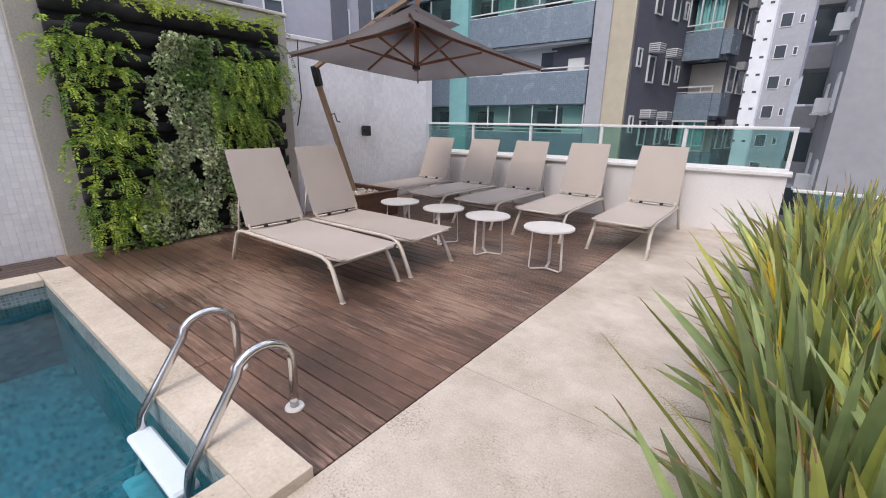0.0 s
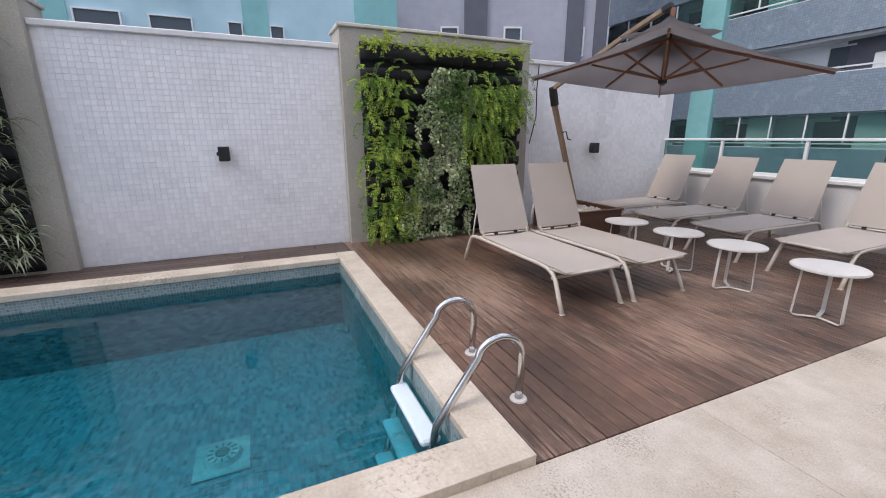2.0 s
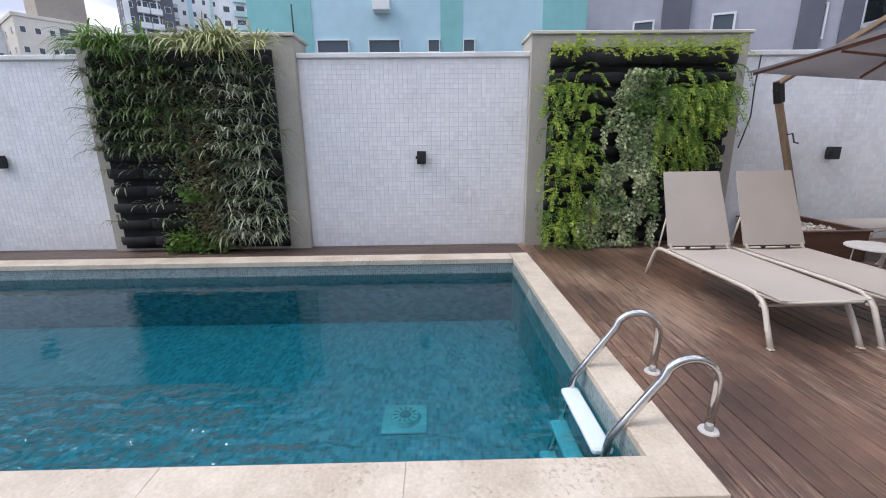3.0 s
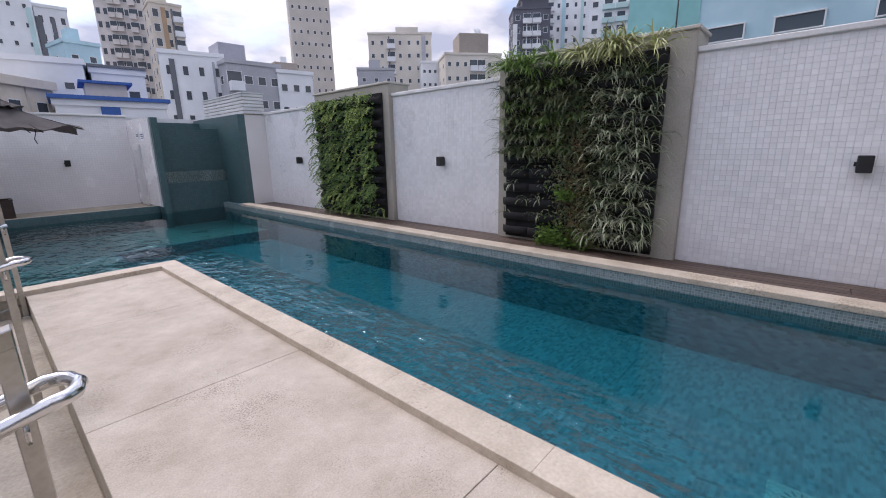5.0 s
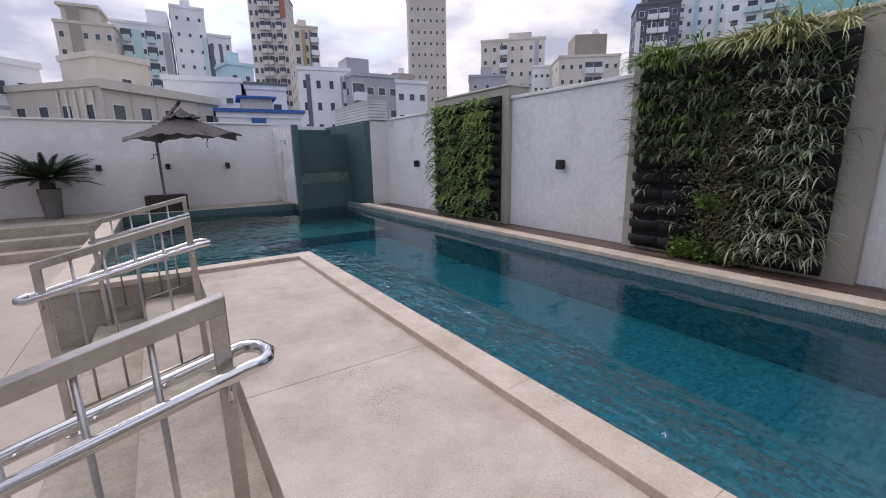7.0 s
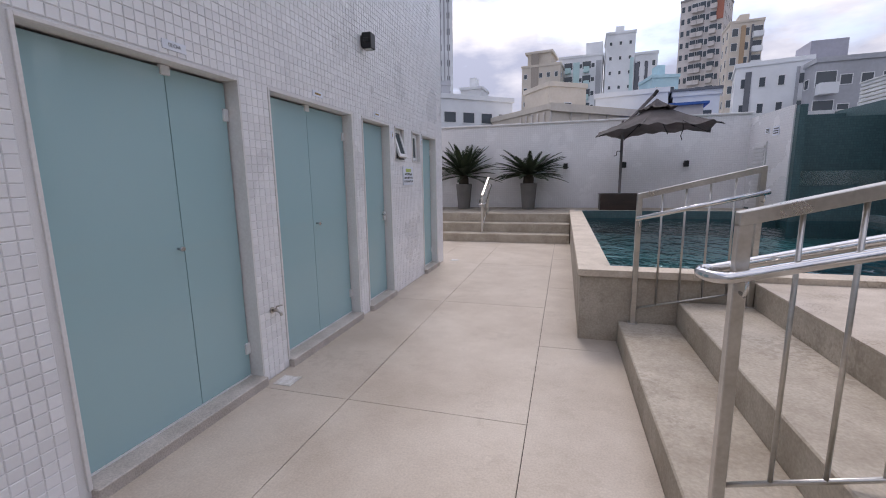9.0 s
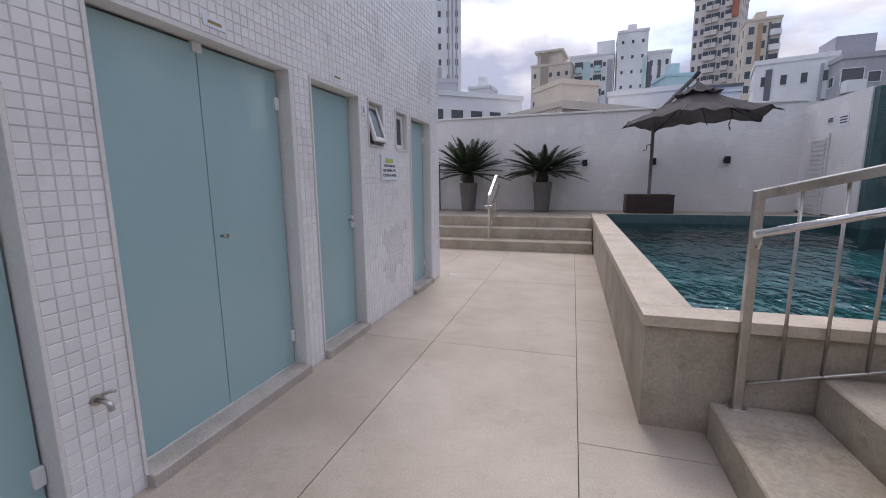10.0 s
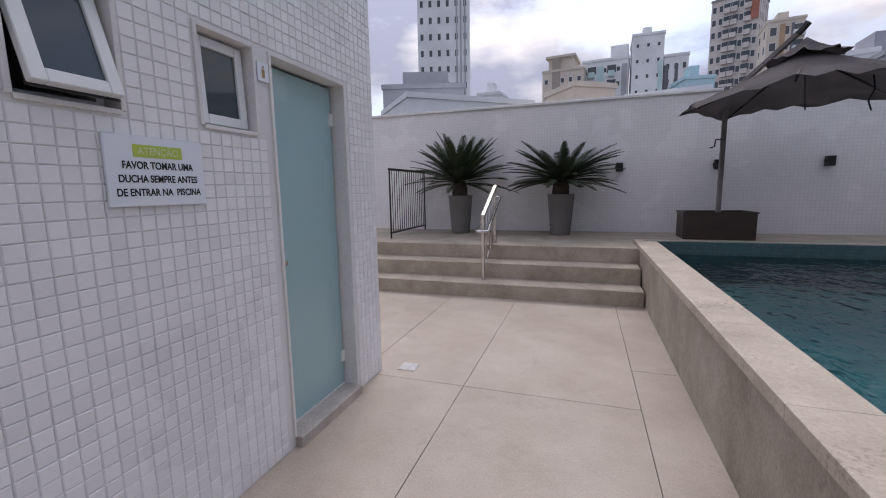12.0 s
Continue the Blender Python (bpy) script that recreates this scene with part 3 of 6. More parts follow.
# ---- foliage builders ----
def leaf_mat(name, col, col2, vary=0.35, rough=0.5):
    m = mat(name, col, col2, rough, big=2.5, fine=20, bump=0.0, island=vary, grain=0.2)
    b = m.node_tree.nodes["Principled BSDF"]
    b.inputs["Subsurface Weight"].default_value = 0.0
    return m


FERN = leaf_mat("fern_green", (0.52, 0.64, 0.12), (0.30, 0.43, 0.07), 0.45)
LIME = leaf_mat("lime_green", (0.50, 0.58, 0.10), (0.30, 0.40, 0.06), 0.4)
IVY = leaf_mat("variegated_ivy", (0.86, 0.87, 0.62), (0.16, 0.30, 0.07), 0.7)
GREEN = leaf_mat("mid_green", (0.20, 0.33, 0.07), (0.11, 0.21, 0.04), 0.4)
LUSH = leaf_mat("lush_green", (0.17, 0.28, 0.075), (0.08, 0.15, 0.035), 0.5)
LUSH_PALE = leaf_mat("lush_pale_green", (0.38, 0.48, 0.13), (0.22, 0.31, 0.07), 0.45)
GREYGRASS = leaf_mat("grey_green_grass", (0.54, 0.57, 0.42), (0.20, 0.25, 0.14), 0.55)
STRAW = leaf_mat("straw_green_grass", (0.66, 0.66, 0.34), (0.40, 0.43, 0.18), 0.4)
DARKLEAF = leaf_mat("dark_green", (0.18, 0.22, 0.10), (0.08, 0.11, 0.05), 0.45)
BROWNLEAF = leaf_mat("brown_dry", (0.22, 0.15, 0.075), (0.12, 0.085, 0.04), 0.4)
FLAX = leaf_mat("flax_green", (0.54, 0.53, 0.15), (0.31, 0.35, 0.085), 0.5, 0.35)
FLAX_YELLOW = leaf_mat("flax_yellow", (0.72, 0.48, 0.05), (0.50, 0.42, 0.06), 0.3, 0.4)
FLAX_B = leaf_mat("flax_blue_green", (0.34, 0.40, 0.17), (0.20, 0.27, 0.11), 0.5, 0.35)
FLAX_DRY = leaf_mat("flax_dry", (0.42, 0.26, 0.13), (0.24, 0.14, 0.08), 0.4)
PALM = leaf_mat("cycad_green", (0.045, 0.066, 0.030), (0.024, 0.038, 0.018), 0.45, 0.8)
FELT = mat("black_felt", (0.022, 0.022, 0.024), (0.012, 0.012, 0.013), 0.95, big=5, bump=0.2)


class Leaves:
    """Loose leaves gathered into one mesh."""

    def __init__(self, seed):
        self.vs, self.fs, self.rng = [], [], random.Random(seed)

    def leaf(self, p, d, size, wide=0.5, droop=0.2):
        r = self.rng
        d = Vector(d).normalized()
        s = d.cross(Vector((r.uniform(-1, 1), r.uniform(-1, 1), r.uniform(-1, 1)))).normalized()
        nrm = d.cross(s)
        p = Vector(p)
        k = len(self.vs)
        mid = p + d * size * 0.5 + nrm * size * 0.08
        self.vs += [p, mid + s * size * wide * 0.5, p + d * size - nrm * size * droop, mid - s * size * wide * 0.5]
        self.fs += [(k, k + 1, k + 2), (k, k + 2, k + 3)]

    def blade(self, p, d, length, width, sag=0.6, segs=4, fold=0.0):
        """A strap leaf that rises along d and arches over under its weight."""
        p, d = Vector(p), Vector(d).normalized()
        side = d.cross(Vector((0, 0, 1)))
        side = Vector((1, 0, 0)) if side.length < 0.05 else side.normalized()
        side = Matrix.Rotation(self.rng.uniform(-0.6, 0.6), 3, d) @ side
        k0, step = len(self.vs), length / segs
        for i in range(segs + 1):
            f = i / segs
            w = width * min(1.0, 0.6 + 0.9 * f) if f < 0.62 else width * (1 - ((f - 0.62) / 0.38) ** 1.6)
            w = max(w, width * 0.04)
            up = d.cross(side)
            self.vs += [p - side * w * 0.5 + up * fold * w, p.copy(), p + side * w * 0.5 + up * fold * w]
            d = (d + Vector((0, 0, -sag * (0.3 + f) / segs))).normalized()
            p = p + d * step
        for i in range(segs):
            a = k0 + 3 * i
            self.fs += [(a, a + 1, a + 4, a + 3), (a + 1, a + 2, a + 5, a + 4)]

    def done(self, name, material, parent, label=""):
        return joined(name, self.vs, self.fs, material, parent, label)


def garden(y0, y1, label):
    """Felt-pocket green wall on a pier: backing, rows of dark pockets; the plants are added after."""
    g = thing("vertical_garden", label, "green wall", "vertical gardens", pose(WX + PROUD, (y0 + y1) / 2, 0.02))
    h_, rows = (y1 - y0) / 2, 11
    part("backing_felt", boxes((0.002, 0.04, -h_, h_, 0.02, 2.40)), FELT, g)
    rng = random.Random(int(y0 * 10))
    for k in range(rows):
        z = 0.06 + k * 0.213
        n_ = 5
        for j in range(n_):
            a, b = -h_ + j * 2 * h_ / n_, -h_ + (j + 1) * 2 * h_ / n_
            bm = bmesh.new()
            ring = []
            for i in range(7):
                u = a - 0.012 + (b - a + 0.024) * i / 6
                bulge = 0.045 + 0.075 * math.sin(math.pi * (i + 0.15) / 6.3) ** 0.5 + rng.uniform(-0.008, 0.008)
                ring.append([bm.verts.new(v) for v in ((0.035, u, z), (0.035 + bulge * 0.75, u, z + 0.015), (0.035 + bulge, u, z + 0.07), (0.035 + bulge * 0.9, u, z + 0.13 + rng.uniform(-0.008, 0.008)), (0.035 + bulge * 0.72, u, z + 0.128), (0.035, u, z + 0.10))])
            for r0, r1 in zip(ring, ring[1:]):
                for i in range(5):
                    f = bm.faces.new((r0[i], r0[i + 1], r1[i + 1], r1[i]))
                    f.smooth = True
            bm.faces.new(ring[0])
            bm.faces.new(ring[-1][::-1])
            part("pocket", bm, FELT, g)
    return g


def fern_spray(L, p, d, n_, size, spread):
    """A drooping frond: a curved line with leaflets along it."""
    r, q, d = L.rng, Vector(p), Vector(d).normalized()
    for i in range(n_):
        d = (d + Vector((0.01, 0, -0.13))).normalized()
        q = q + d * spread
        for s in (-1, 1):
            L.leaf(q, d * 0.6 + Vector((r.uniform(-0.3, 0.6), s * 0.9, r.uniform(-0.5, 0.3))), size * r.uniform(0.7, 1.2), 0.45)


# first garden: lime ferns, a column of variegated ivy, bare pockets between
gA = garden(1.46, 3.68, "green wall of black felt pockets with lime fern and variegated ivy")
A, Bv, Cc, Dd = Leaves(1), Leaves(2), Leaves(3), Leaves(4)
r = A.rng
SHARE = {0: 1.0, 1: 0.95, 2: 0.9, 3: 0.6, 4: 1.0, 5: 1.0, 6: 0.6, 7: 0.55, 8: 0.75, 9: 0.3, 10: 1.0}
for k in range(11):
    for j in range(170):
        y, z = r.uniform(-1.15, 1.1), 0.19 + k * 0.213 + r.uniform(-0.03, 0.08)
        if r.random() > SHARE[k] * (0.75 + 0.8 * noise.noise(Vector((y * 3.0, k * 1.3, 5.0)))) and not (y > 0.2 and 4 <= k <= 8):
            continue
        if k == 10:
            fern_spray(Bv, (0.10, y, z), (r.uniform(0.2, 0.9), r.uniform(-0.5, 0.5), r.uniform(0.3, 1.1)), r.randint(8, 15), 0.034, 0.018)
        elif y < -0.52:
            fern_spray(A if r.random() < 0.6 else Dd, (0.10, y, z), (r.uniform(0.4, 1.0), r.uniform(-0.9, 0.5), r.uniform(0.1, 1.0)), r.randint(10, 20), 0.036, 0.019)
        elif 0.2 < y < 0.72 + (k - 4) * 0.11 and 4 <= k <= 9:
            fern_spray(A if r.random() < 0.45 else Dd, (0.10, y, z), (r.uniform(0.4, 1.0), r.uniform(-0.6, 0.6), r.uniform(0.0, 0.6)), r.randint(12, 22), 0.036, 0.019)
for k in range(9500):
    z = r.uniform(0.02, 2.12)
    mid, half = -0.24 + 0.11 * z, 0.50 - 0.10 * z + 0.05 * math.sin(z * 5)
    y = mid + half * r.uniform(-1, 1)
    if noise.noise(Vector((y * 4, z * 4, 9.0))) < -0.33:
        continue
    d_ = 0.20 + 0.10 * noise.noise(Vector((y * 3, z * 3, 1.0))) + r.uniform(-0.04, 0.04)
    Cc.leaf((d_, y, z), (r.uniform(0.3, 1.0), r.uniform(-0.8, 0.8), r.uniform(-1.0, 0.3)), r.uniform(0.030, 0.058), 0.8)
for k in range(900):
    y, z = r.uniform(-1.0, -0.3), r.uniform(0.02, 0.5)
    Dd.leaf((r.uniform(0.08, 0.22), y, z), (r.uniform(0.2, 1), r.uniform(-1, 1), r.uniform(-0.5, 0.8)), r.uniform(0.03, 0.055), 0.5)
A.done("fern", FERN, gA, "bright green fern fronds")
Bv.done("lime_fern", LIME, gA, "yellow-green fern along the top")
Cc.done("ivy", IVY, gA, "cream-edged ivy leaves")
Dd.done("green_leaves", GREEN, gA)

# second garden: grey-green strap grass, brown creeper, bare pockets low down
gB = garden(-3.98, -1.86, "green wall of black pockets with grey-green grass and dry creeper")
G, Lm, Bn, Dk, Gr, Tp = Leaves(21), Leaves(22), Leaves(23), Leaves(24), Leaves(25), Leaves(26)
r = G.rng


def tuft(L, y, z, n_, length, spread):
    """Blades that spring from one root and arch over the pocket's lip."""
    for j in range(n_):
        a = r.uniform(-1.4, 1.4)
        L.blade((0.10, y + r.uniform(-0.05, 0.05), z), (math.cos(a) * r.uniform(0.3, 1.0), math.sin(a) * spread, r.uniform(0.2, 1.3)), length * r.uniform(0.6, 1.15), r.uniform(0.011, 0.018), r.uniform(2.0, 3.4), 5)


for k in range(11):
    z = 0.19 + k * 0.213
    for j in range(9):
        y = 0.30 + 0.085 * j + r.uniform(-0.04, 0.04)
        if k < 10 and r.random() < 0.93:
            tuft(G if r.random() < 0.8 else Dk, y, z + r.uniform(-0.03, 0.03), r.randint(13, 22), 0.36, 0.9)
    for j in range(14):
        y = -1.06 + 0.085 * j + r.uniform(-0.04, 0.04)
        if 5 <= k < 10 and r.random() < 0.95:
            tuft(Dk if r.random() < 0.86 else Lm, y, z, r.randint(18, 28), 0.34, 0.9)
        elif k < 5 and r.random() < 0.30 and y < -0.2:
            tuft(Dk if r.random() < 0.6 else G, y, z - 0.02, r.randint(5, 11), 0.22, 0.8)
for j in range(30):
    y = r.uniform(-1.05, -0.28) if j % 5 < 2 else r.uniform(0.02, 0.98)
    tuft(Lm if y < 0 else Tp, y, 2.38 + r.uniform(-0.02, 0.08), 30, 0.46, 1.0)
for k in range(7000):
    z = r.uniform(0.05, 2.05)
    y = r.gauss(0.12 - 0.10 * (z - 1.0), 0.15 + 0.05 * z)
    (Bn if r.random() < (0.6 if 0.02 < y < 0.32 and z < 1.5 else 0.2) else Dk).leaf((r.uniform(0.08, 0.22), y, z), (r.uniform(0.2, 1), r.uniform(-1, 1), r.uniform(-1, 0.4)), r.uniform(0.03, 0.052), 0.6)
for k in range(1000):
    y, z = r.uniform(-0.42, 0.36), abs(r.gauss(0.0, 0.13)) + 0.01
    Gr.leaf((r.uniform(0.06, 0.24), y, z), (r.uniform(0.2, 1), r.uniform(-1, 1), r.uniform(-0.4, 0.8)), r.uniform(0.04, 0.075), 0.6)
for k in range(130):
    Gr.leaf((r.uniform(0.12, 0.26), r.gauss(-0.02, 0.08), r.gauss(0.72, 0.05)), (r.uniform(0.2, 1), r.uniform(-1, 1), r.uniform(-0.4, 0.8)), r.uniform(0.05, 0.08), 0.6)
G.done("strap_grass", GREYGRASS, gB, "long grey-green arching blades")
Lm.done("green_grass", GREEN, gB, "fresh green grass tufts")
Tp.done("top_grass", STRAW, gB, "pale yellow-green grass along the top")
Bn.done("dry_creeper", BROWNLEAF, gB, "brown dry creeper")
Dk.done("dark_leaves", DARKLEAF, gB)
Gr.done("ground_leaves", GREEN, gB)

# third garden: dense fresh green
gC = garden(-9.06, -6.82, "dense fresh-green wall of leafy plants in felt pockets")
E1, E2 = Leaves(31), Leaves(32)
r = E1.rng
for k in range(11):
    z = 0.06 + k * 0.213 + 0.13
    for j in range(60):
        y = r.uniform(-1.08, 1.08)
        if noise.noise(Vector((y * 2.6, z * 2.6, 17.0))) > -0.16:
            fern_spray(E2 if r.random() < 0.3 + 0.3 * (k > 8) else E1, (0.10, y, z), (r.uniform(0.4, 1.0), r.uniform(-0.8, 0.8), r.uniform(0.1, 0.9)), 15, 0.042, 0.023)
for k in range(2200):
    E1.leaf((r.uniform(0.06, 0.24), r.uniform(-1.05, 1.0), r.uniform(0.02, 2.4)), (r.uniform(0.2, 1), r.uniform(-1, 1), r.uniform(-0.6, 0.6)), r.uniform(0.04, 0.08), 0.6)
E1.done("green_leaves", LUSH, gC)
E2.done("lime_leaves", LUSH_PALE, gC, "yellow-green young leaves")

# ---- terrace furniture ----
SLING = mat("taupe_sling", (0.47, 0.41, 0.36), (0.42, 0.365, 0.32), 0.8, big=2, fine=220, bump=0.15, grain=0.25)
FRAME = mat("sand_powder_coat", (0.62, 0.56, 0.49), (0.57, 0.51, 0.44), 0.45, big=3, bump=0.02, grain=0.1)
TABLE = mat("white_powder_coat", (0.70, 0.67, 0.64), (0.64, 0.61, 0.58), 0.45, big=3, bump=0.02, grain=0.1)


def sling(y0, z0, y1, z1, w, sag, t=0.012, top=None, n_=10):
    """A stretched cloth panel, slightly hollow across, with thick hemmed edges."""
    bm, rows = bmesh.new(), []
    L = math.hypot(y1 - y0, z1 - z0)
    ny, nz = -(z1 - z0) / L, (y1 - y0) / L
    for side in (0, 1):
        for i in range(n_ + 1):
            f, row = i / n_, []
            for k in range(7):
                g = k / 6
                s_ = sag * math.sin(math.pi * g) * (0.6 + 0.4 * math.sin(math.pi * f)) + side * t
                row.append(bm.verts.new(((w + ((top or w) - w) * f) * (g - 0.5), y0 + (y1 - y0) * f - ny * s_, z0 + (z1 - z0) * f - nz * s_)))
            rows.append(row)
    m_ = n_ + 1
    for b0 in (0, m_):
        for i in range(n_):
            for k in range(6):
                bm.faces.new((rows[b0 + i][k], rows[b0 + i][k + 1], rows[b0 + i + 1][k + 1], rows[b0 + i + 1][k]))
    for i in range(n_):
        for k in (0, 6):
            bm.faces.new((rows[i][k], rows[i + 1][k], rows[m_ + i + 1][k], rows[m_ + i][k]))
    for i in (0, n_):
        for k in range(6):
            bm.faces.new((rows[i][k], rows[i][k + 1], rows[m_ + i][k + 1], rows[m_ + i][k]))
    return bm


def sun_lounger(at, label):
    t = thing("sun_lounger", label, "sun lounger", "sun loungers on the terrace", at)
    for s in (-1, 1):
        x = s * 0.285
        pts = [(s * 0.30, 0.0, 0.004), (s * 0.295, 0.06, 0.12), (x, 0.12, 0.235), (x, 0.16, 0.285), (x, 0.225, 0.315), (x, 0.34, 0.322), (x, 1.20, 0.316), (x, 1.46, 0.312), (x, 1.535, 0.29), (x, 1.58, 0.235), (s * 0.292, 1.625, 0.12), (s * 0.298, 1.67, 0.004)]
        part("side_frame", tube(bmesh.new(), pts, 0.0185, 8), FRAME, t)
        part("foot", boxes((s * 0.30 - 0.0195, s * 0.30 + 0.0195, -0.0195, 0.0195, 0.0, 0.012), bevel=0.004), FRAME, t)
        back = [(s * 0.265, 1.30, 0.335), (s * 0.272, 1.36, 0.40), (s * 0.262, 1.50, 0.74), (s * 0.248, 1.625, 1.035)]
        part("back_frame", tube(bmesh.new(), back, 0.014, 8), FRAME, t)
        part("prop", tube(bmesh.new(), [(s * 0.272, 1.46, 0.62), (s * 0.28, 1.50, 0.42), (s * 0.283, 1.52, 0.30)], 0.009, 6), FRAME, t)
    part("front_bar", tube(bmesh.new(), [(-0.285, 0.17, 0.245), (0.285, 0.17, 0.245)], 0.013, 8), FRAME, t)
    part("rear_bar", tube(bmesh.new(), [(-0.285, 1.46, 0.30), (0.285, 1.46, 0.30)], 0.013, 8), FRAME, t)
    part("seat_edge_bar", tube(bmesh.new(), [(-0.285, 0.20, 0.318), (-0.27, 0.03, 0.325), (-0.24, 0.005, 0.326), (0.24, 0.005, 0.326), (0.27, 0.03, 0.325), (0.285, 0.20, 0.318)], 0.012, 8), FRAME, t)
    part("back_hinge_bar", tube(bmesh.new(), [(-0.27, 1.325, 0.352), (0.27, 1.325, 0.352)], 0.010, 8), FRAME, t)
    part("back_top_bar", tube(bmesh.new(), [(-0.248, 1.62, 1.025), (0.248, 1.62, 1.025)], 0.011, 8), FRAME, t)
    part("seat", sling(0.0, 0.343, 1.30, 0.346, 0.585, 0.014, 0.006), SLING, t, "taut taupe mesh seat")
    part("backrest", sling(1.33, 0.375, 1.612, 1.045, 0.60, 0.004, 0.005, 0.545), SLING, t, "raised taupe mesh backrest")
    for x in (-0.12, 0.12):
        part("buckle", boxes((x - 0.02, x + 0.02, 1.305, 1.335, 0.345, 0.375), bevel=0.004), BLACK, t, "small dark strap clip")
    return t


lab = "taupe mesh sun lounger with raised back"
first = sun_lounger(pose(-1.91, 2.533, 0.0, 0, 0, 90), lab + " on the deck")
copy_thing(first, pose(-1.90, 3.265, 0.0, 0, 0, 91))
for k, (x, a) in enumerate(((-0.724, 0), (-1.645, 1), (-2.57, 0), (-3.45, -1), (-4.33, 1))):
    c = copy_thing(first, pose(x, 4.852 + 0.006 * k, 0.0, 0, 0, a))
    tagged(c, lab + " against the parapet")


def side_table(at):
    t = thing("side_table", "small round white metal side table on a bent-bar base", "side table", "side tables on the deck", at)
    bm = bmesh.new()
    bmesh.ops.create_cone(bm, cap_ends=True, segments=40, radius1=0.228, radius2=0.228, depth=0.018, matrix=pose(0, 0, 0.402))
    bmesh.ops.bevel(bm, geom=[e for e in bm.edges if abs(e.verts[0].co.z - e.verts[1].co.z) < 1e-4], offset=0.005, segments=2, affect="EDGES")
    part("tabletop", bm, TABLE, t)
    for k in range(3):
        a = radians(95 + 120 * k)
        u, s = Vector((math.cos(a), math.sin(a), 0)), Vector((-math.sin(a), math.cos(a), 0))
        pts = [Vector((0, 0, 0.012)), u * 0.15 + Vector((0, 0, 0.012)), u * 0.17 + Vector((0, 0, 0.03)), u * 0.155 + Vector((0, 0, 0.395))]
        bm = bmesh.new()
        w, th = (0.013, 0.005)
        rows = []
        for i, p in enumerate(pts):
            dn = (Vector((0, 0, 1)) if i < 2 else -u) * th
            rows.append([bm.verts.new(p + s * w), bm.verts.new(p - s * w), bm.verts.new(p - s * w + dn), bm.verts.new(p + s * w + dn)])
        for r0, r1 in zip(rows, rows[1:]):
            for i in range(4):
                bm.faces.new((r0[i], r0[(i + 1) % 4], r1[(i + 1) % 4], r1[i]))
        bm.faces.new(rows[0])
        bm.faces.new(rows[-1])
        part("leg", bm, TABLE, t)
    return t


tab = side_table(pose(-1.08, 3.94, 0.0, 0, 0, 10))
for x, y, a in ((-1.77, 3.99, 40), (-2.35, 4.0, 75), (-2.98, 3.97, 20)):
    copy_thing(tab, pose(x, y, 0.0, 0, 0, a))


# wall lamps
def let_through(m, share):
    """Thin stuff that light passes: cloth and leaves."""
    n, l = m.node_tree.nodes, m.node_tree.links
    b = n["Principled BSDF"]
    tl, mx = n.new("ShaderNodeBsdfTranslucent"), n.new("ShaderNodeMixShader")
    l.new(b.inputs["Base Color"].links[0].from_socket, tl.inputs["Color"])
    mx.inputs["Fac"].default_value = share
    l.new(b.outputs[0], mx.inputs[1])
    l.new(tl.outputs[0], mx.inputs[2])
    l.new(mx.outputs[0], n["Material Output"].inputs["Surface"])


for m in (FERN, LIME, IVY, GREEN, GREYGRASS, FLAX, FLAX_B, FLAX_DRY, FLAX_YELLOW):
    let_through(m, 0.3)
LAMPGLASS = mat("lamp_lens", (0.5, 0.5, 0.48), rough=0.3, bump=0)


def wall_lamp(at):
    t = thing("wall_lamp", "black up-and-down wall lamp fixed to the mosaic", "wall lamp", "wall lamps", at)
    part("mount", boxes((0.0, 0.022, -0.042, 0.042, -0.055, 0.055), bevel=0.004), BLACK, t)
    part("body", boxes((0.022, 0.125, -0.056, 0.056, -0.078, 0.078), bevel=0.006), BLACK, t)
    part("side_stub", boxes((0.05, 0.10, -0.074, -0.054, -0.02, 0.02), bevel=0.003), BLACK, t)
    part("lens", boxes((0.04, 0.11, -0.04, 0.04, -0.082, -0.077)), LAMPGLASS, t)
    return t


lamp = wall_lamp(pose(WX + 0.005, 5.20, 1.158))
for y in (-0.117, -5.39, -10.12):
    copy_thing(lamp, pose(WX + 0.005, y, 1.158))
for x in (-1.12, 0.41, 1.95):
    copy_thing(lamp, pose(x, -15.05, 1.18, 0, 0, 90))
copy_thing(lamp, pose(BX - 0.005, -6.60, 2.29, 0, 0, 180))


# ---- pool ladder ----
LADDER_STEP = mat("pale_blue_plastic", (0.66, 0.74, 0.80), (0.60, 0.68, 0.74), 0.45, big=3, bump=0.03, grain=0.1)
ladder = thing("pool_ladder", "stainless steel pool ladder with pale plastic treads", "pool ladder", "", pose(-1.41, 0.90, 0.0))
for s in (-1, 1):
    x = s * 0.265
    pts = [(x, -0.19, -0.70), (x, -0.065, -0.14), (x, -0.035, -0.02)]
    pts += [(x, 0.05, 0.10), (x, 0.185, 0.29)]
    pts += [Vector((x, 0.303, 0.243)) + Vector((0, math.cos(radians(a)), math.sin(radians(a)))) * 0.137 for a in (138, 126, 114, 102, 90, 78, 66, 54, 42, 30, 18, 8)]
    pts += [(x, 0.440, 0.21), (x, 0.432, 0.09), (x, 0.430, 0.01)]
    rail = part("grab_rail", tube(bmesh.new(), pts, 0.021, 14), CHROME, ladder)
    bm = bmesh.new()
    bmesh.ops.create_cone(bm, cap_ends=True, segments=24, radius1=0.046, radius2=0.042, depth=0.009, matrix=pose(x, 0.430, 0.0045))
    part("flange", bm, TABLE, rail, "white floor flange")
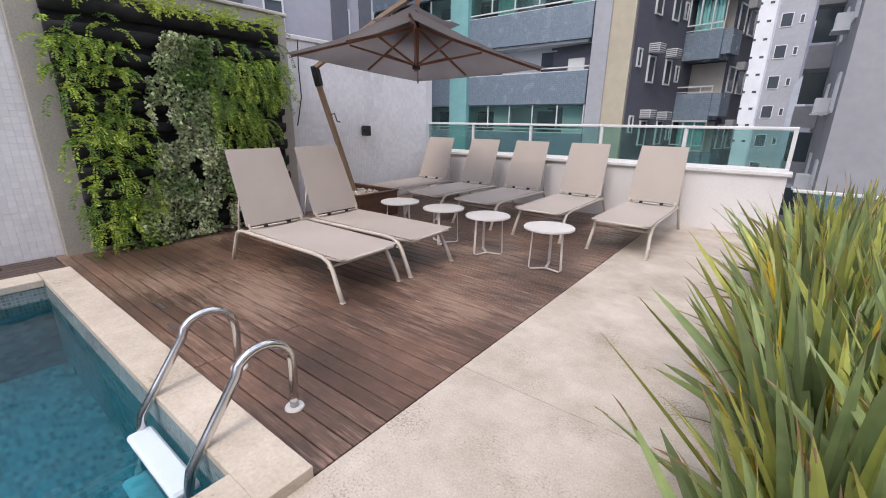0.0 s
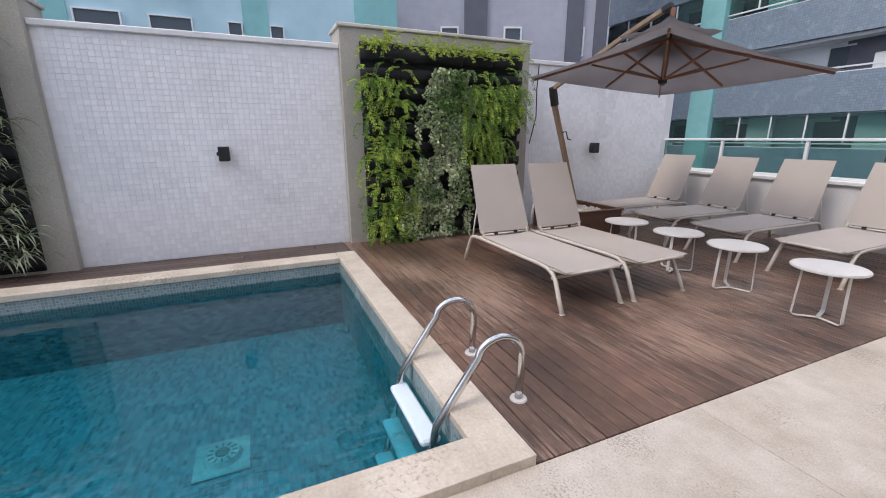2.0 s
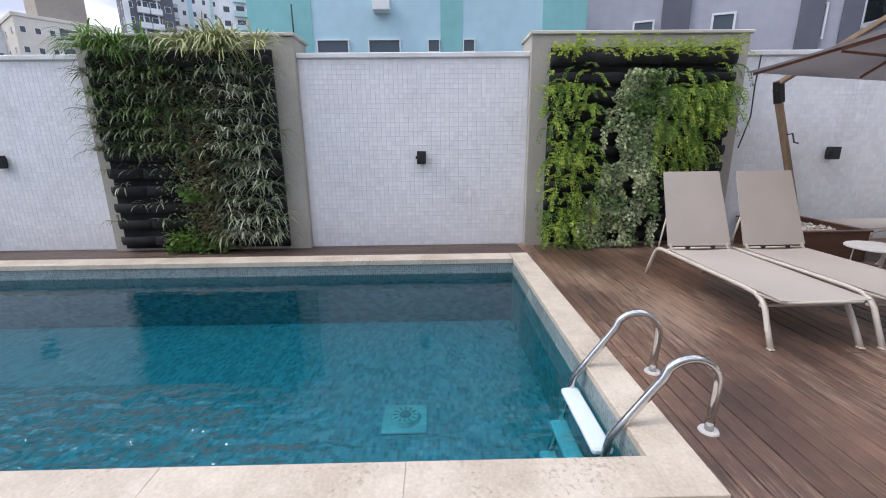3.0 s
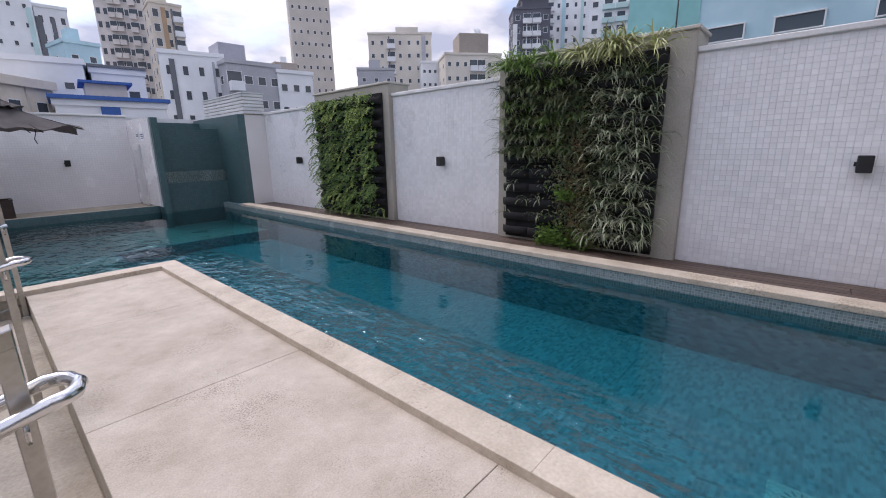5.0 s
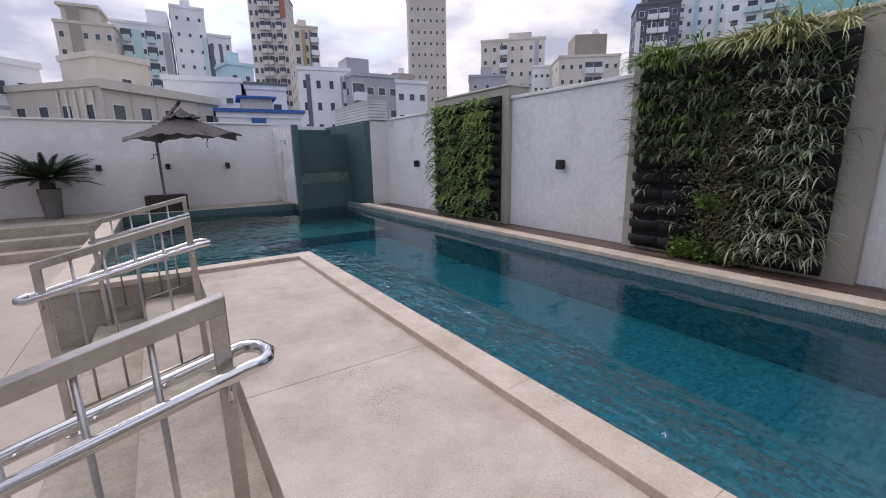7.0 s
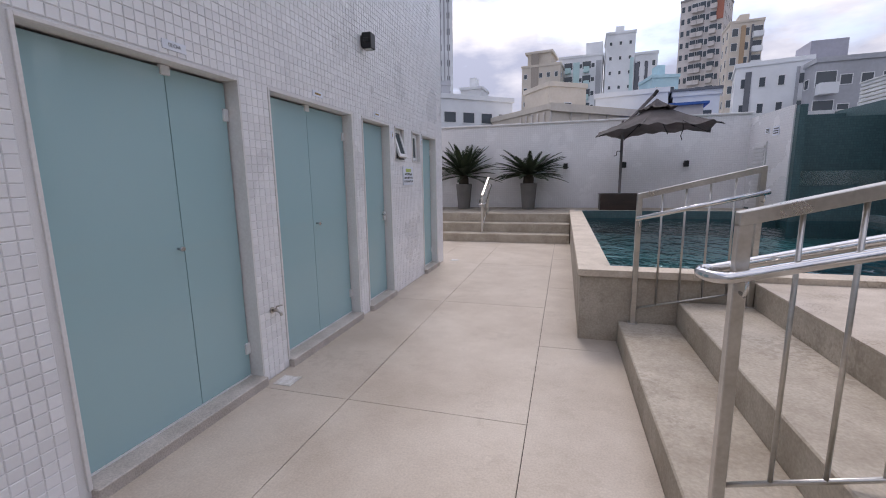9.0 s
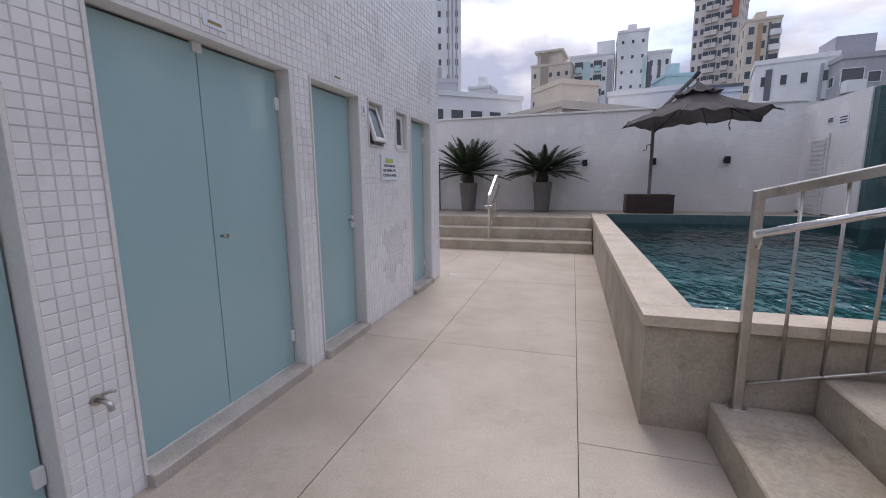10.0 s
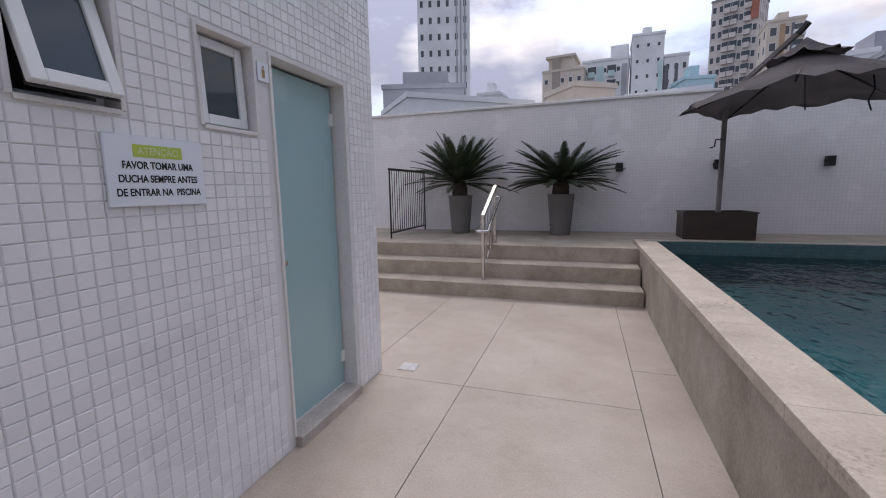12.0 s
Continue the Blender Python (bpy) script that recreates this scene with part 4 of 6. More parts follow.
for k in range(3):
    z = -0.10 - 0.22 * k
    part("tread", boxes((-0.265, 0.265, -0.115 - 0.056 * k, -0.01 - 0.056 * k, z - 0.028, z + 0.012), bevel=0.012), LADDER_STEP, ladder, "pale blue plastic tread")

# ---- glass balustrade on the parapet ----
def balustrade(x0, posts, y, z0, z1, label, end=True):
    t = thing("glass_balustrade", label, "railing", "glass balustrades", pose(x0, y, z0))
    n_ = len(posts)
    h_ = z1 - z0
    L = posts[-1] - x0
    part("top_rail", boxes((0, L, -0.032, 0.032, h_ - 0.035, h_), bevel=0.006), ALU, t, "white aluminium top rail")
    part("bottom_rail", boxes((0.0, L, -0.02, 0.02, 0.0, 0.035), bevel=0.004), ALU, t)
    prev = 0.0
    for p in posts:
        part("post", boxes((p - x0 - 0.042, p - x0, -0.022, 0.022, 0.035, h_ - 0.035), bevel=0.004), ALU, t)
        g = part("pane", boxes((prev + 0.008, p - x0 - 0.05, -0.004, 0.004, 0.04, h_ - 0.04)), RAIL_GLASS, t, "green-tinted glass pane")
        g.visible_shadow = False
        prev = p - x0
    return t


balustrade(-4.97, (-3.92, -2.79, -1.65, -0.56, 0.56), 6.865, 0.79, 1.30, "white aluminium and green glass balustrade on the parapet")
balustrade(0.64, (1.9, 3.1, 4.02), 6.865, Z_LOW, 0.60, "lower white and green glass balustrade beside the walkway")

# ---- stair handrails ----
def stair_rail(at, xs_, z_top, z_foot, label, double=True, balusters=4, material=BRUSHED):
    """A sloping steel rail: two posts, a flat top bar, thin balusters and a looped round handrail."""
    t = thing("handrail", label, "handrail", "steel handrails", at)
    (xa, xb), (za, zb), (fa, fb) = xs_, z_top, z_foot
    for x, z, f in ((xa, za, fa), (xb, zb, fb)):
        p = part("post", boxes((x - 0.021, x + 0.021, -0.021, 0.021, f, z - 0.02), bevel=0.003), material, t)
        part("base_plate", boxes((x - 0.04, x + 0.04, -0.04, 0.04, f, f + 0.006), bevel=0.002), material, p)
    slope = (zb - za) / (xb - xa)
    bm = bmesh.new()
    e = 0.021
    vs_ = [bm.verts.new((x, y, za + slope * (x - xa) + dz)) for x in (xa - e, xb + e) for y in (-0.024, 0.024) for dz in (-0.026, 0.022)]
    for f in ((0, 1, 3, 2), (4, 6, 7, 5), (0, 4, 5, 1), (2, 3, 7, 6), (1, 5, 7, 3), (0, 2, 6, 4)):
        bm.faces.new([vs_[i] for i in f])
    bmesh.ops.bevel(bm, geom=list(bm.edges), offset=0.003, segments=1, affect="EDGES")
    part("top_bar", bm, material, t)
    low = za - fa - 0.13
    part("bottom_bar", tube(bmesh.new(), [(xa, 0, za - low), (xb, 0, zb - low)], 0.010, 8), material, t)
    for k in range(balusters):
        x = xa + (xb - xa) * (k + 1) / (balusters + 1)
        z = za + slope * (x - xa)
        part("baluster", tube(bmesh.new(), [(x, 0, z - low), (x, 0, z - 0.02)], 0.0085, 8), material, t)
    d, drop, ext = 0.075, 0.18, 0.055
    zz = lambda x: za + slope * (x - xa) - drop
    if double:
        loop = []
        loop += [Vector((xb + ext + d * 0.8 * math.sin(radians(a)), d * math.cos(radians(a)), zz(xb + ext))) for a in (0, 25, 50, 90, 130, 155, 180)]
        loop += [Vector((xa - ext - d * 0.8 * math.sin(radians(a)), -d * math.cos(radians(a)), zz(xa - ext))) for a in (0, 25, 50, 90, 130, 155, 180)]
        part("looped_handrail", tube(bmesh.new(), loop, 0.0195, 12, closed=True), CHROME, t, "polished round handrail")
        sides = (-1, 1)
    else:
        part("round_handrail", tube(bmesh.new(), [(xb + 0.03, d, zz(xb + 0.03)), (xa - 0.03, d, zz(xa - 0.03))], 0.0195, 12), CHROME, t, "polished round handrail")
        sides = (1,)
    for x in (xa, xb):
        for s in sides:
            part("bracket", tube(bmesh.new(), [(x, s * 0.018, zz(x) - 0.07), (x, s * 0.06, zz(x) - 0.075), (x, s * d, zz(x) - 0.05), (x, s * d, zz(x) - 0.01)], 0.006, 6), CHROME, t)
    return t


stair_rail(pose(0, -1.775, 0), (0.627, 1.395), (0.945, 0.752), (-0.2, -0.41), "polished steel handrail with a looped grip on cement steps")
stair_rail(pose(0, -3.93, 0), (0.579, 1.385), (0.92, 0.722), (-0.2, -0.41), "polished steel handrail with a looped grip on cement steps")
stair_rail(pose(0, -6.166, 0), (0.49, 1.352), (0.905, 0.70), (-0.2, -0.41), "steel handrail with one grip beside the pool wall", double=False)
stair_rail(pose(3.84, -12.55, 0, 0, 0, 90), (-0.52, 0.28), (0.86, 0.47), (0.0, -0.42), "steel handrail in the middle of the broad steps", balusters=3)

fence = thing("fence", "dark steel fence beside the palm terrace", "fence", "", pose(5.74, -14.15, 0.0))
part("top_bar", boxes((-0.02, 0.02, -0.85, 0.85, 1.18, 1.22), bevel=0.004), BLACK, fence)
part("bottom_bar", boxes((-0.015, 0.015, -0.85, 0.85, 0.08, 0.11), bevel=0.004), BLACK, fence)
for k in range(18):
    y = -0.83 + 1.66 * k / 17
    r_ = 0.016 if k in (0, 17) else 0.007
    part("picket", tube(bmesh.new(), [(0, y, 0.0 if k in (0, 17) else 0.09), (0, y, 1.20)], r_, 6), BLACK, fence)

# ---- doors, windows and signs of the changing rooms ----
REVEAL = mat("reveal_render", (0.79, 0.77, 0.76), (0.71, 0.69, 0.67), 0.8, big=2, bump=0.08)
SILL = mat("granite_sill", (0.52, 0.47, 0.43), (0.40, 0.36, 0.32), 0.6, big=6, fine=120, bump=0.1, grain=0.5)


def lining(y0, y1, z0, z1, door):
    """A slim proud surround of the opening with its reveal."""
    rows = [(BX - 0.012, BX + 0.245, y0 - 0.014, y0 + 0.004, z0, z1 + 0.014), (BX - 0.012, BX + 0.245, y1 - 0.004, y1 + 0.014, z0, z1 + 0.014), (BX - 0.012, BX + 0.245, y0 + 0.004, y1 - 0.004, z1 - 0.004, z1 + 0.014)]
    if not door:
        rows.append((BX - 0.012, BX + 0.245, y0 + 0.004, y1 - 0.004, z0 - 0.014, z0 + 0.004))
    return boxes(*rows, bevel=0.002)


def glass_door(n_, y0, y1, leaves, label, knob_at):
    d = setting("door_%d" % n_, lining(y0, y1, -0.55, 1.52, True), REVEAL, label, "door")
    part("threshold", boxes((BX - 0.05, BX + 0.245, y0, y1, -0.62, -0.545), bevel=0.005), SILL, d, "worn stone threshold")
    part("bottom_track", boxes((BX + 0.085, BX + 0.105, y0 + 0.01, y1 - 0.01, -0.545, -0.535)), ALU, d)
    edges = [y0 + 0.012] + leaves + [y1 - 0.012]
    for a, b in zip(edges, edges[1:]):
        part("glass_leaf", boxes((BX + 0.09, BX + 0.10, a + 0.0025, b - 0.0025, -0.533, 1.50), bevel=0.001), DOOR_GLASS, d, "frosted green glass leaf")
    for y, z in knob_at:
        bm = bmesh.new()
        tube(bm, [(BX + 0.09, y, z), (BX + 0.065, y, z), (BX + 0.06, y, z), (BX + 0.045, y, z)], [0.008, 0.008, 0.016, 0.014], 12)
        part("knob", bm, CHROME, d, "small chrome knob")
    latch_low = not leaves and knob_at[0][0] < (y0 + y1) / 2
    h0, h1 = (y1 - 0.05, y1 - 0.008) if latch_low else (y0 + 0.008, y0 + 0.05)
    for z in (-0.33, 1.30):
        part("hinge", boxes((BX + 0.075, BX + 0.11, h0, h1, z - 0.04, z + 0.04), bevel=0.003), ALU, d)
    if latch_low:
        part("lock_plate", boxes((BX + 0.07, BX + 0.115, y0 + 0.006, y0 + 0.06, 0.365, 0.475), bevel=0.004), ALU, d, "white metal lock case")
    if leaves:
        part("top_patch", boxes((BX + 0.075, BX + 0.11, leaves[0] - 0.03, leaves[0] + 0.03, 1.46, 1.515), bevel=0.004), ALU, d)
    return d


glass_door(1, -4.73, -3.55, [-4.28], "closed double door of frosted green glass", [(-4.235, 0.48)])
glass_door(2, -6.275, -5.04, [-5.64], "closed double door of frosted green glass", [(-5.69, 0.48)])
glass_door(3, -7.225, -6.52, [], "closed single door of frosted green glass", [(-7.14, 0.44)])
glass_door(4, -9.16, -8.48, [], "closed single door of frosted green glass", [(-8.56, 0.44)])


def small_window(n_, y0, y1, tilt, label):
    w = setting("window_%d" % n_, lining(y0, y1, 1.12, 1.52, False), REVEAL, label, "window")
    part("outer_frame", boxes((BX + 0.07, BX + 0.11, y0 + 0.005, y0 + 0.03, 1.125, 1.515), (BX + 0.07, BX + 0.11, y1 - 0.03, y1 - 0.005, 1.125, 1.515),
         (BX + 0.07, BX + 0.11, y0 + 0.03, y1 - 0.03, 1.125, 1.15), (BX + 0.07, BX + 0.11, y0 + 0.03, y1 - 0.03, 1.49, 1.515)), ALU, w)
    hw, hh = (y1 - y0) / 2 - 0.022, 0.365
    m = pose(BX + 0.07, (y0 + y1) / 2, 1.50, 0, tilt, 0)
    sash = bmesh.new()
    for r_ in ((-0.03, 0.0, -hw, -hw + 0.042, -hh, 0), (-0.03, 0.0, hw - 0.042, hw, -hh, 0), (-0.03, 0.0, -hw + 0.042, hw - 0.042, -hh, -hh + 0.042), (-0.03, 0.0, -hw + 0.042, hw - 0.042, -0.042, 0)):
        box(sash, *r_, bevel=0.003)
    ob = part("sash", sash, ALU, w, "white aluminium sash")
    ob.matrix_basis = m
    g = part("pane", boxes((-0.018, -0.012, -hw + 0.042, hw - 0.042, -hh + 0.042, -0.042)), DARK_GLASS, ob)
    seal = part("seal", boxes((0.0005, 0.006, -hw, hw, -hh - 0.006, -hh + 0.012)), BLACK, ob)
    return w


small_window(1, -7.72, -7.42, 17, "small white aluminium window pushed open")
small_window(2, -8.36, -8.05, 2, "small white aluminium window standing closed")
setting("room_back", boxes((BX + 0.6, BX + 0.7, -9.24, -3.0, -0.6, 2.0), (BX + 0.25, BX + 0.7, -9.305, -9.24, -0.6, 2.0), (BX + 0.25, BX + 0.7, -3.0, -2.9, -0.6, 2.0), (BX + 0.25, BX + 0.6, -9.24, -3.0, 1.95, 2.0)), PAINT, "plain inner wall of the changing rooms", "wall")

SIGN_WHITE = mat("sign_white", (0.80, 0.83, 0.90), (0.76, 0.79, 0.86), 0.4, big=3, bump=0.01, grain=0.05)
SIGN_INK = mat("sign_ink", (0.02, 0.02, 0.022), rough=0.5, bump=0)
SIGN_LIME = mat("sign_lime", (0.50, 0.62, 0.10), (0.46, 0.58, 0.09), 0.5, bump=0, grain=0.05)
SIGN_PALE = mat("sign_pale", (0.74, 0.80, 0.45), rough=0.5, bump=0)
FACE_W = Matrix(((0, 0, -1, 0), (-1, 0, 0, 0), (0, 1, 0, 0), (0, 0, 0, 1)))


def lettering(text, size, centre, material, parent, wide=1.0, name="lettering", bold=0.0):
    """Writing on a face that looks along -x, centred on a place in the parent."""
    cu = bpy.data.curves.new("text", "FONT")
    cu.body, cu.size, cu.align_x, cu.align_y, cu.extrude, cu.offset = text, size, "CENTER", "CENTER", 0.0004, bold
    tmp = new("text", cu)
    me = bpy.data.meshes.new_from_object(tmp.evaluated_get(bpy.context.evaluated_depsgraph_get()))
    bpy.data.objects.remove(tmp)
    me.materials.clear()
    me.materials.append(material)
    ob = part(name, me, material, parent)
    ob.matrix_basis = Matrix.Translation(centre) @ FACE_W @ Matrix.Diagonal((wide, 1, 1, 1))
    return ob


sign = thing("wall_sign", "white notice with lime heading and black capitals on mosaic", "sign", "", pose(BX - 0.014, -7.825, 0.916))
part("board", boxes((-0.006, 0.006, -0.190, 0.190, -0.124, 0.124), bevel=0.001), SIGN_WHITE, sign)
part("heading_band", boxes((-0.0072, -0.0055, -0.095, 0.095, 0.050, 0.094)), SIGN_LIME, sign, "lime green band")
lettering("ATENÇÃO", 0.036, (-0.0080, 0, 0.071), SIGN_PALE, sign, 0.92, bold=0.0004)
lettering("FAVOR TOMAR UMA", 0.036, (-0.0068, 0, 0.020), SIGN_INK, sign, 0.82, bold=0.0009)
lettering("DUCHA SEMPRE ANTES", 0.036, (-0.0068, 0, -0.028), SIGN_INK, sign, 0.82, bold=0.0009)
lettering("DE ENTRAR NA  PISCINA", 0.036, (-0.0068, 0, -0.076), SIGN_INK, sign, 0.82, bold=0.0009)


def door_plate(y, z, w, h_, bars, label, words=""):
    t = thing("door_plate", label, "sign", "small door plates", pose(BX - 0.006, y, z))
    part("plate", boxes((-0.006, 0.002, -w / 2, w / 2, -h_ / 2, h_ / 2), bevel=0.001), SIGN_WHITE, t)
    if words:
        lettering(words, h_ * 0.55, (-0.0068, 0, 0), SIGN_INK, t, 0.8)
    for a, b, c, d in bars:
        part("mark", boxes((-0.0068, -0.0055, a, b, c, d)), GOLD, t, "illegible ochre lettering")
    return t


GOLD = mat("ochre_print", (0.36, 0.25, 0.10), rough=0.5, bump=0)
door_plate(-4.275, 1.60, 0.15, 0.05, (), "small white plate over the shower door", "DUCHA")
door_plate(-5.68, 1.605, 0.15, 0.05, ((-0.045, 0.045, -0.008, 0.008),), "small white plate with ochre lettering")
door_plate(-6.89, 1.60, 0.14, 0.05, ((-0.045, 0.045, -0.008, 0.008),), "small white plate with ochre lettering")
door_plate(-8.42, 1.42, 0.075, 0.09, ((-0.01, 0.01, -0.028, 0.012), (-0.006, 0.006, 0.016, 0.028)), "small square plate with a washroom symbol")
door_plate(-7.32, 1.42, 0.075, 0.09, ((-0.01, 0.01, -0.028, 0.012), (-0.006, 0.006, 0.016, 0.028)), "small square plate with a washroom symbol")

tap = thing("garden_tap", "small chrome wall tap low on the mosaic", "tap", "", pose(BX - 0.005, -4.88, -0.09))
part("flange", tube(bmesh.new(), [(0, 0, 0), (-0.008, 0, 0)], 0.024, 14), BRUSHED, tap)
part("spout", tube(bmesh.new(), [(-0.005, 0, 0), (-0.05, 0, 0), (-0.075, 0, -0.008), (-0.085, 0, -0.035)], 0.012, 10), BRUSHED, tap)
part("lever", tube(bmesh.new(), [(-0.04, 0, 0.01), (-0.042, 0, 0.03), (-0.06, -0.02, 0.036), (-0.075, -0.03, 0.036)], 0.007, 8), BRUSHED, tap)

DRAIN_WHITE = mat("scuffed_white_plastic", (0.62, 0.61, 0.58), (0.48, 0.46, 0.43), 0.5, big=20)
for x, y in ((3.91, -4.82), (3.86, -9.67)):
    g = thing("floor_drain", "square white plastic floor drain grate", "drain", "floor drains", pose(x, y, Z_LOW))
    part("rim", boxes((-0.075, 0.075, -0.075, 0.075, 0.0, 0.005), bevel=0.002), DRAIN_WHITE, g)
    for k in range(7):
        part("slot", boxes((-0.055, 0.055, -0.052 + k * 0.016, -0.046 + k * 0.016, 0.005, 0.0058)), GROUT, g)

# hatch pulls let into the deck, and the suction cover on the pool floor
for x, y in ((-2.895, 1.366), (-2.48, 1.29)):
    g = thing("hatch_pull", "narrow recessed pull in the wooden deck", "hatch pull", "deck hatch pulls", pose(x, y, 0.0005))
    part("slot", boxes((-0.07, 0.07, -0.012, 0.012, 0.0, 0.003), bevel=0.001), DARK_JOINT, g)
    part("edge", boxes((-0.07, 0.07, 0.012, 0.016, 0.0, 0.005)), WOOD, g)
GRATE = mat("pale_grate", (0.46, 0.53, 0.55), (0.32, 0.38, 0.40), 0.5, big=8)
# Shade inside the grate's slots and middle, painted as a darker grey.
GRATE_SHADE = mat("grate_shade", (0.20, 0.24, 0.25), (0.14, 0.17, 0.18), 0.6, big=8)
suction = thing("suction_cover", "pale square suction cover on the pool floor", "drain cover", "", pose(-2.25, -0.205, -0.72))
part("plate", boxes((-0.17, 0.17, -0.17, 0.17, 0.0, 0.02), bevel=0.008), GRATE, suction)
bm = bmesh.new()
bmesh.ops.create_cone(bm, cap_ends=True, segments=24, radius1=0.12, radius2=0.10, depth=0.03, matrix=pose(0, 0, 0.035))
part("dome", bm, GRATE, suction)
bm = bmesh.new()
bmesh.ops.create_cone(bm, cap_ends=True, segments=24, radius1=0.045, radius2=0.04, depth=0.008, matrix=pose(0, 0, 0.054))
part("cap", bm, GRATE_SHADE, suction, "dark round middle")
for k in range(12):
    part("slot", boxes((0.058, 0.094, -0.005, 0.005, 0.0495, 0.0525)), GRATE_SHADE, suction).matrix_local = pose(0, 0, 0, rz=k * 30)

# ---- umbrellas ----
CANOPY = mat("taupe_canvas", (0.37, 0.345, 0.345), (0.31, 0.285, 0.285), 0.9, big=2.0, fine=120, bump=0.15, grain=0.3)
CANOPY_DARK = mat("grey_canvas", (0.24, 0.22, 0.225), (0.15, 0.135, 0.135), 0.9, big=2.0, fine=120, bump=0.15, grain=0.3)
let_through(CANOPY, 0.35)
RIBWOOD = mat("reddish_wood", (0.26, 0.12, 0.075), (0.18, 0.08, 0.05), 0.5, big=4, fine=40, bump=0.1, stretch=(1, 1, 0.3))
POLEWOOD = mat("light_brown_wood", (0.34, 0.24, 0.16), (0.25, 0.17, 0.11), 0.55, big=4, fine=40, bump=0.1, stretch=(3, 3, 0.4))
BOXWOOD = mat("planter_wood", (0.16, 0.075, 0.045), (0.09, 0.045, 0.03), 0.5, big=3, fine=40, bump=0.2, stretch=(0.5, 0.5, 3), grain=0.5)
BOXDARK = mat("dark_planter_wood", (0.06, 0.038, 0.028), (0.035, 0.024, 0.02), 0.5, big=3, fine=40, bump=0.2, stretch=(0.5, 0.5, 3), grain=0.5)
PEBBLE = mat("white_pebbles", (0.62, 0.58, 0.52), (0.45, 0.41, 0.36), 0.7, big=12, bump=0.1, island=0.2)


def cloth(apex, rim, sag, rows=8, wave=0.0, thick=0.006):
    """A canopy from the apex to the rim's points, hollow between the ribs."""
    bm, apex, n_ = bmesh.new(), Vector(apex), len(rim)
    rng = random.Random(3)
    top = bm.verts.new(apex)
    rings = []
    for i in range(1, rows + 1):
        f, ring = i / rows, []
        for k in range(n_):
            a, b = Vector(rim[k]), Vector(rim[(k + 1) % n_])
            for j in range(6):
                g = j / 6
                p = apex.lerp(a.lerp(b, g), f)
                hollow = math.sin(math.pi * g)
                p.z -= sag * f * hollow + 0.05 * math.sin(math.pi * f)
                p = p + (Vector((apex.x, apex.y, p.z)) - p) * 0.05 * hollow * f
                p.z += wave * f * f * rng.uniform(-1, 1)
                ring.append(bm.verts.new(p))
        rings.append(ring)
    m_ = len(rings[0])
    for k in range(m_):
        bm.faces.new((top, rings[0][k], rings[0][(k + 1) % m_])).smooth = True
    for r0, r1 in zip(rings, rings[1:]):
        for k in range(m_):
            bm.faces.new((r0[k], r1[k], r1[(k + 1) % m_], r0[(k + 1) % m_])).smooth = True
    bmesh.ops.solidify(bm, geom=bm.faces[:], thickness=thick)
    return bm


def bar(p, q, w, h_):
    """A square bar between two places."""
    p, q = Vector(p), Vector(q)
    d = q - p
    m = Matrix.Translation((p + q) / 2) @ d.to_track_quat("Z", "Y").to_matrix().to_4x4() @ Matrix.Diagonal((w, h_, d.length, 1))
    bm = bmesh.new()
    bmesh.ops.create_cube(bm, size=1.0, matrix=m)
    bmesh.ops.bevel(bm, geom=list(bm.edges), offset=min(w, h_) * 0.12, segments=1, affect="EDGES")
    return bm


def wooden_box(wood, x0, x1, y0, y1, h_, label):
    t = thing("planter_box", label, "planter", "wooden planter boxes", pose((x0 + x1) / 2, (y0 + y1) / 2, 0.0))
    a, b = (x1 - x0) / 2, (y1 - y0) / 2
    for s in (-1, 1):
        part("side_board", boxes((-a, a, s * b - 0.015, s * b + 0.015, 0.0, h_), bevel=0.004), wood, t)
        part("end_board", boxes((s * a - 0.015, s * a + 0.015, -b + 0.016, b - 0.016, 0.0, h_), bevel=0.004), wood, t)
        part("rim_board", boxes((-a - 0.02, a + 0.02, s * b - 0.03, s * b + 0.03, h_, h_ + 0.022), bevel=0.004), wood, t)
        part("rim_board", boxes((s * a - 0.03, s * a + 0.03, -b + 0.031, b - 0.031, h_, h_ + 0.022), bevel=0.004), wood, t)
    part("fill", boxes((-a + 0.016, a - 0.016, -b + 0.016, b - 0.016, 0.0, h_ - 0.05)), STEP, t)
    vs_, fs_, rng = [], [], random.Random(8)
    for k in range(260):
        c = Vector((rng.uniform(-a + 0.06, a - 0.06), rng.uniform(-b + 0.06, b - 0.06), h_ - 0.045 + rng.uniform(0, 0.02)))
        r_ = rng.uniform(0.014, 0.03)
        i = len(vs_)
        vs_ += [c + Vector(v) * r_ for v in ((1, 0, 0), (0, 1, 0), (-1, 0, 0), (0, -1, 0), (0, 0, 0.7), (0, 0, -0.7))]
        fs_ += [(i + a_, i + b_, i + 4) for a_, b_ in ((0, 1), (1, 2), (2, 3), (3, 0))] + [(i + b_, i + a_, i + 5) for a_, b_ in ((0, 1), (1, 2), (2, 3), (3, 0))]
    joined("pebbles", vs_, fs_, PEBBLE, t, "loose white pebbles")
    return t


wooden_box(BOXWOOD, -4.86, -3.86, 4.07, 4.81, 0.34, "dark wooden umbrella box filled with white pebbles")
umb = thing("cantilever_umbrella", "open square taupe cantilever umbrella on a wooden mast", "umbrella", "", pose(-0.08, -0.06, 0))
part("mast", bar((-4.40, 4.60, 0.29), (-4.40, 4.04, 1.90), 0.075, 0.055), POLEWOOD, umb, "leaning light wooden mast")
part("elbow", bar((-4.40, 4.10, 1.74), (-4.38, 4.03, 1.98), 0.085, 0.085), BLACK, umb, "black metal elbow")
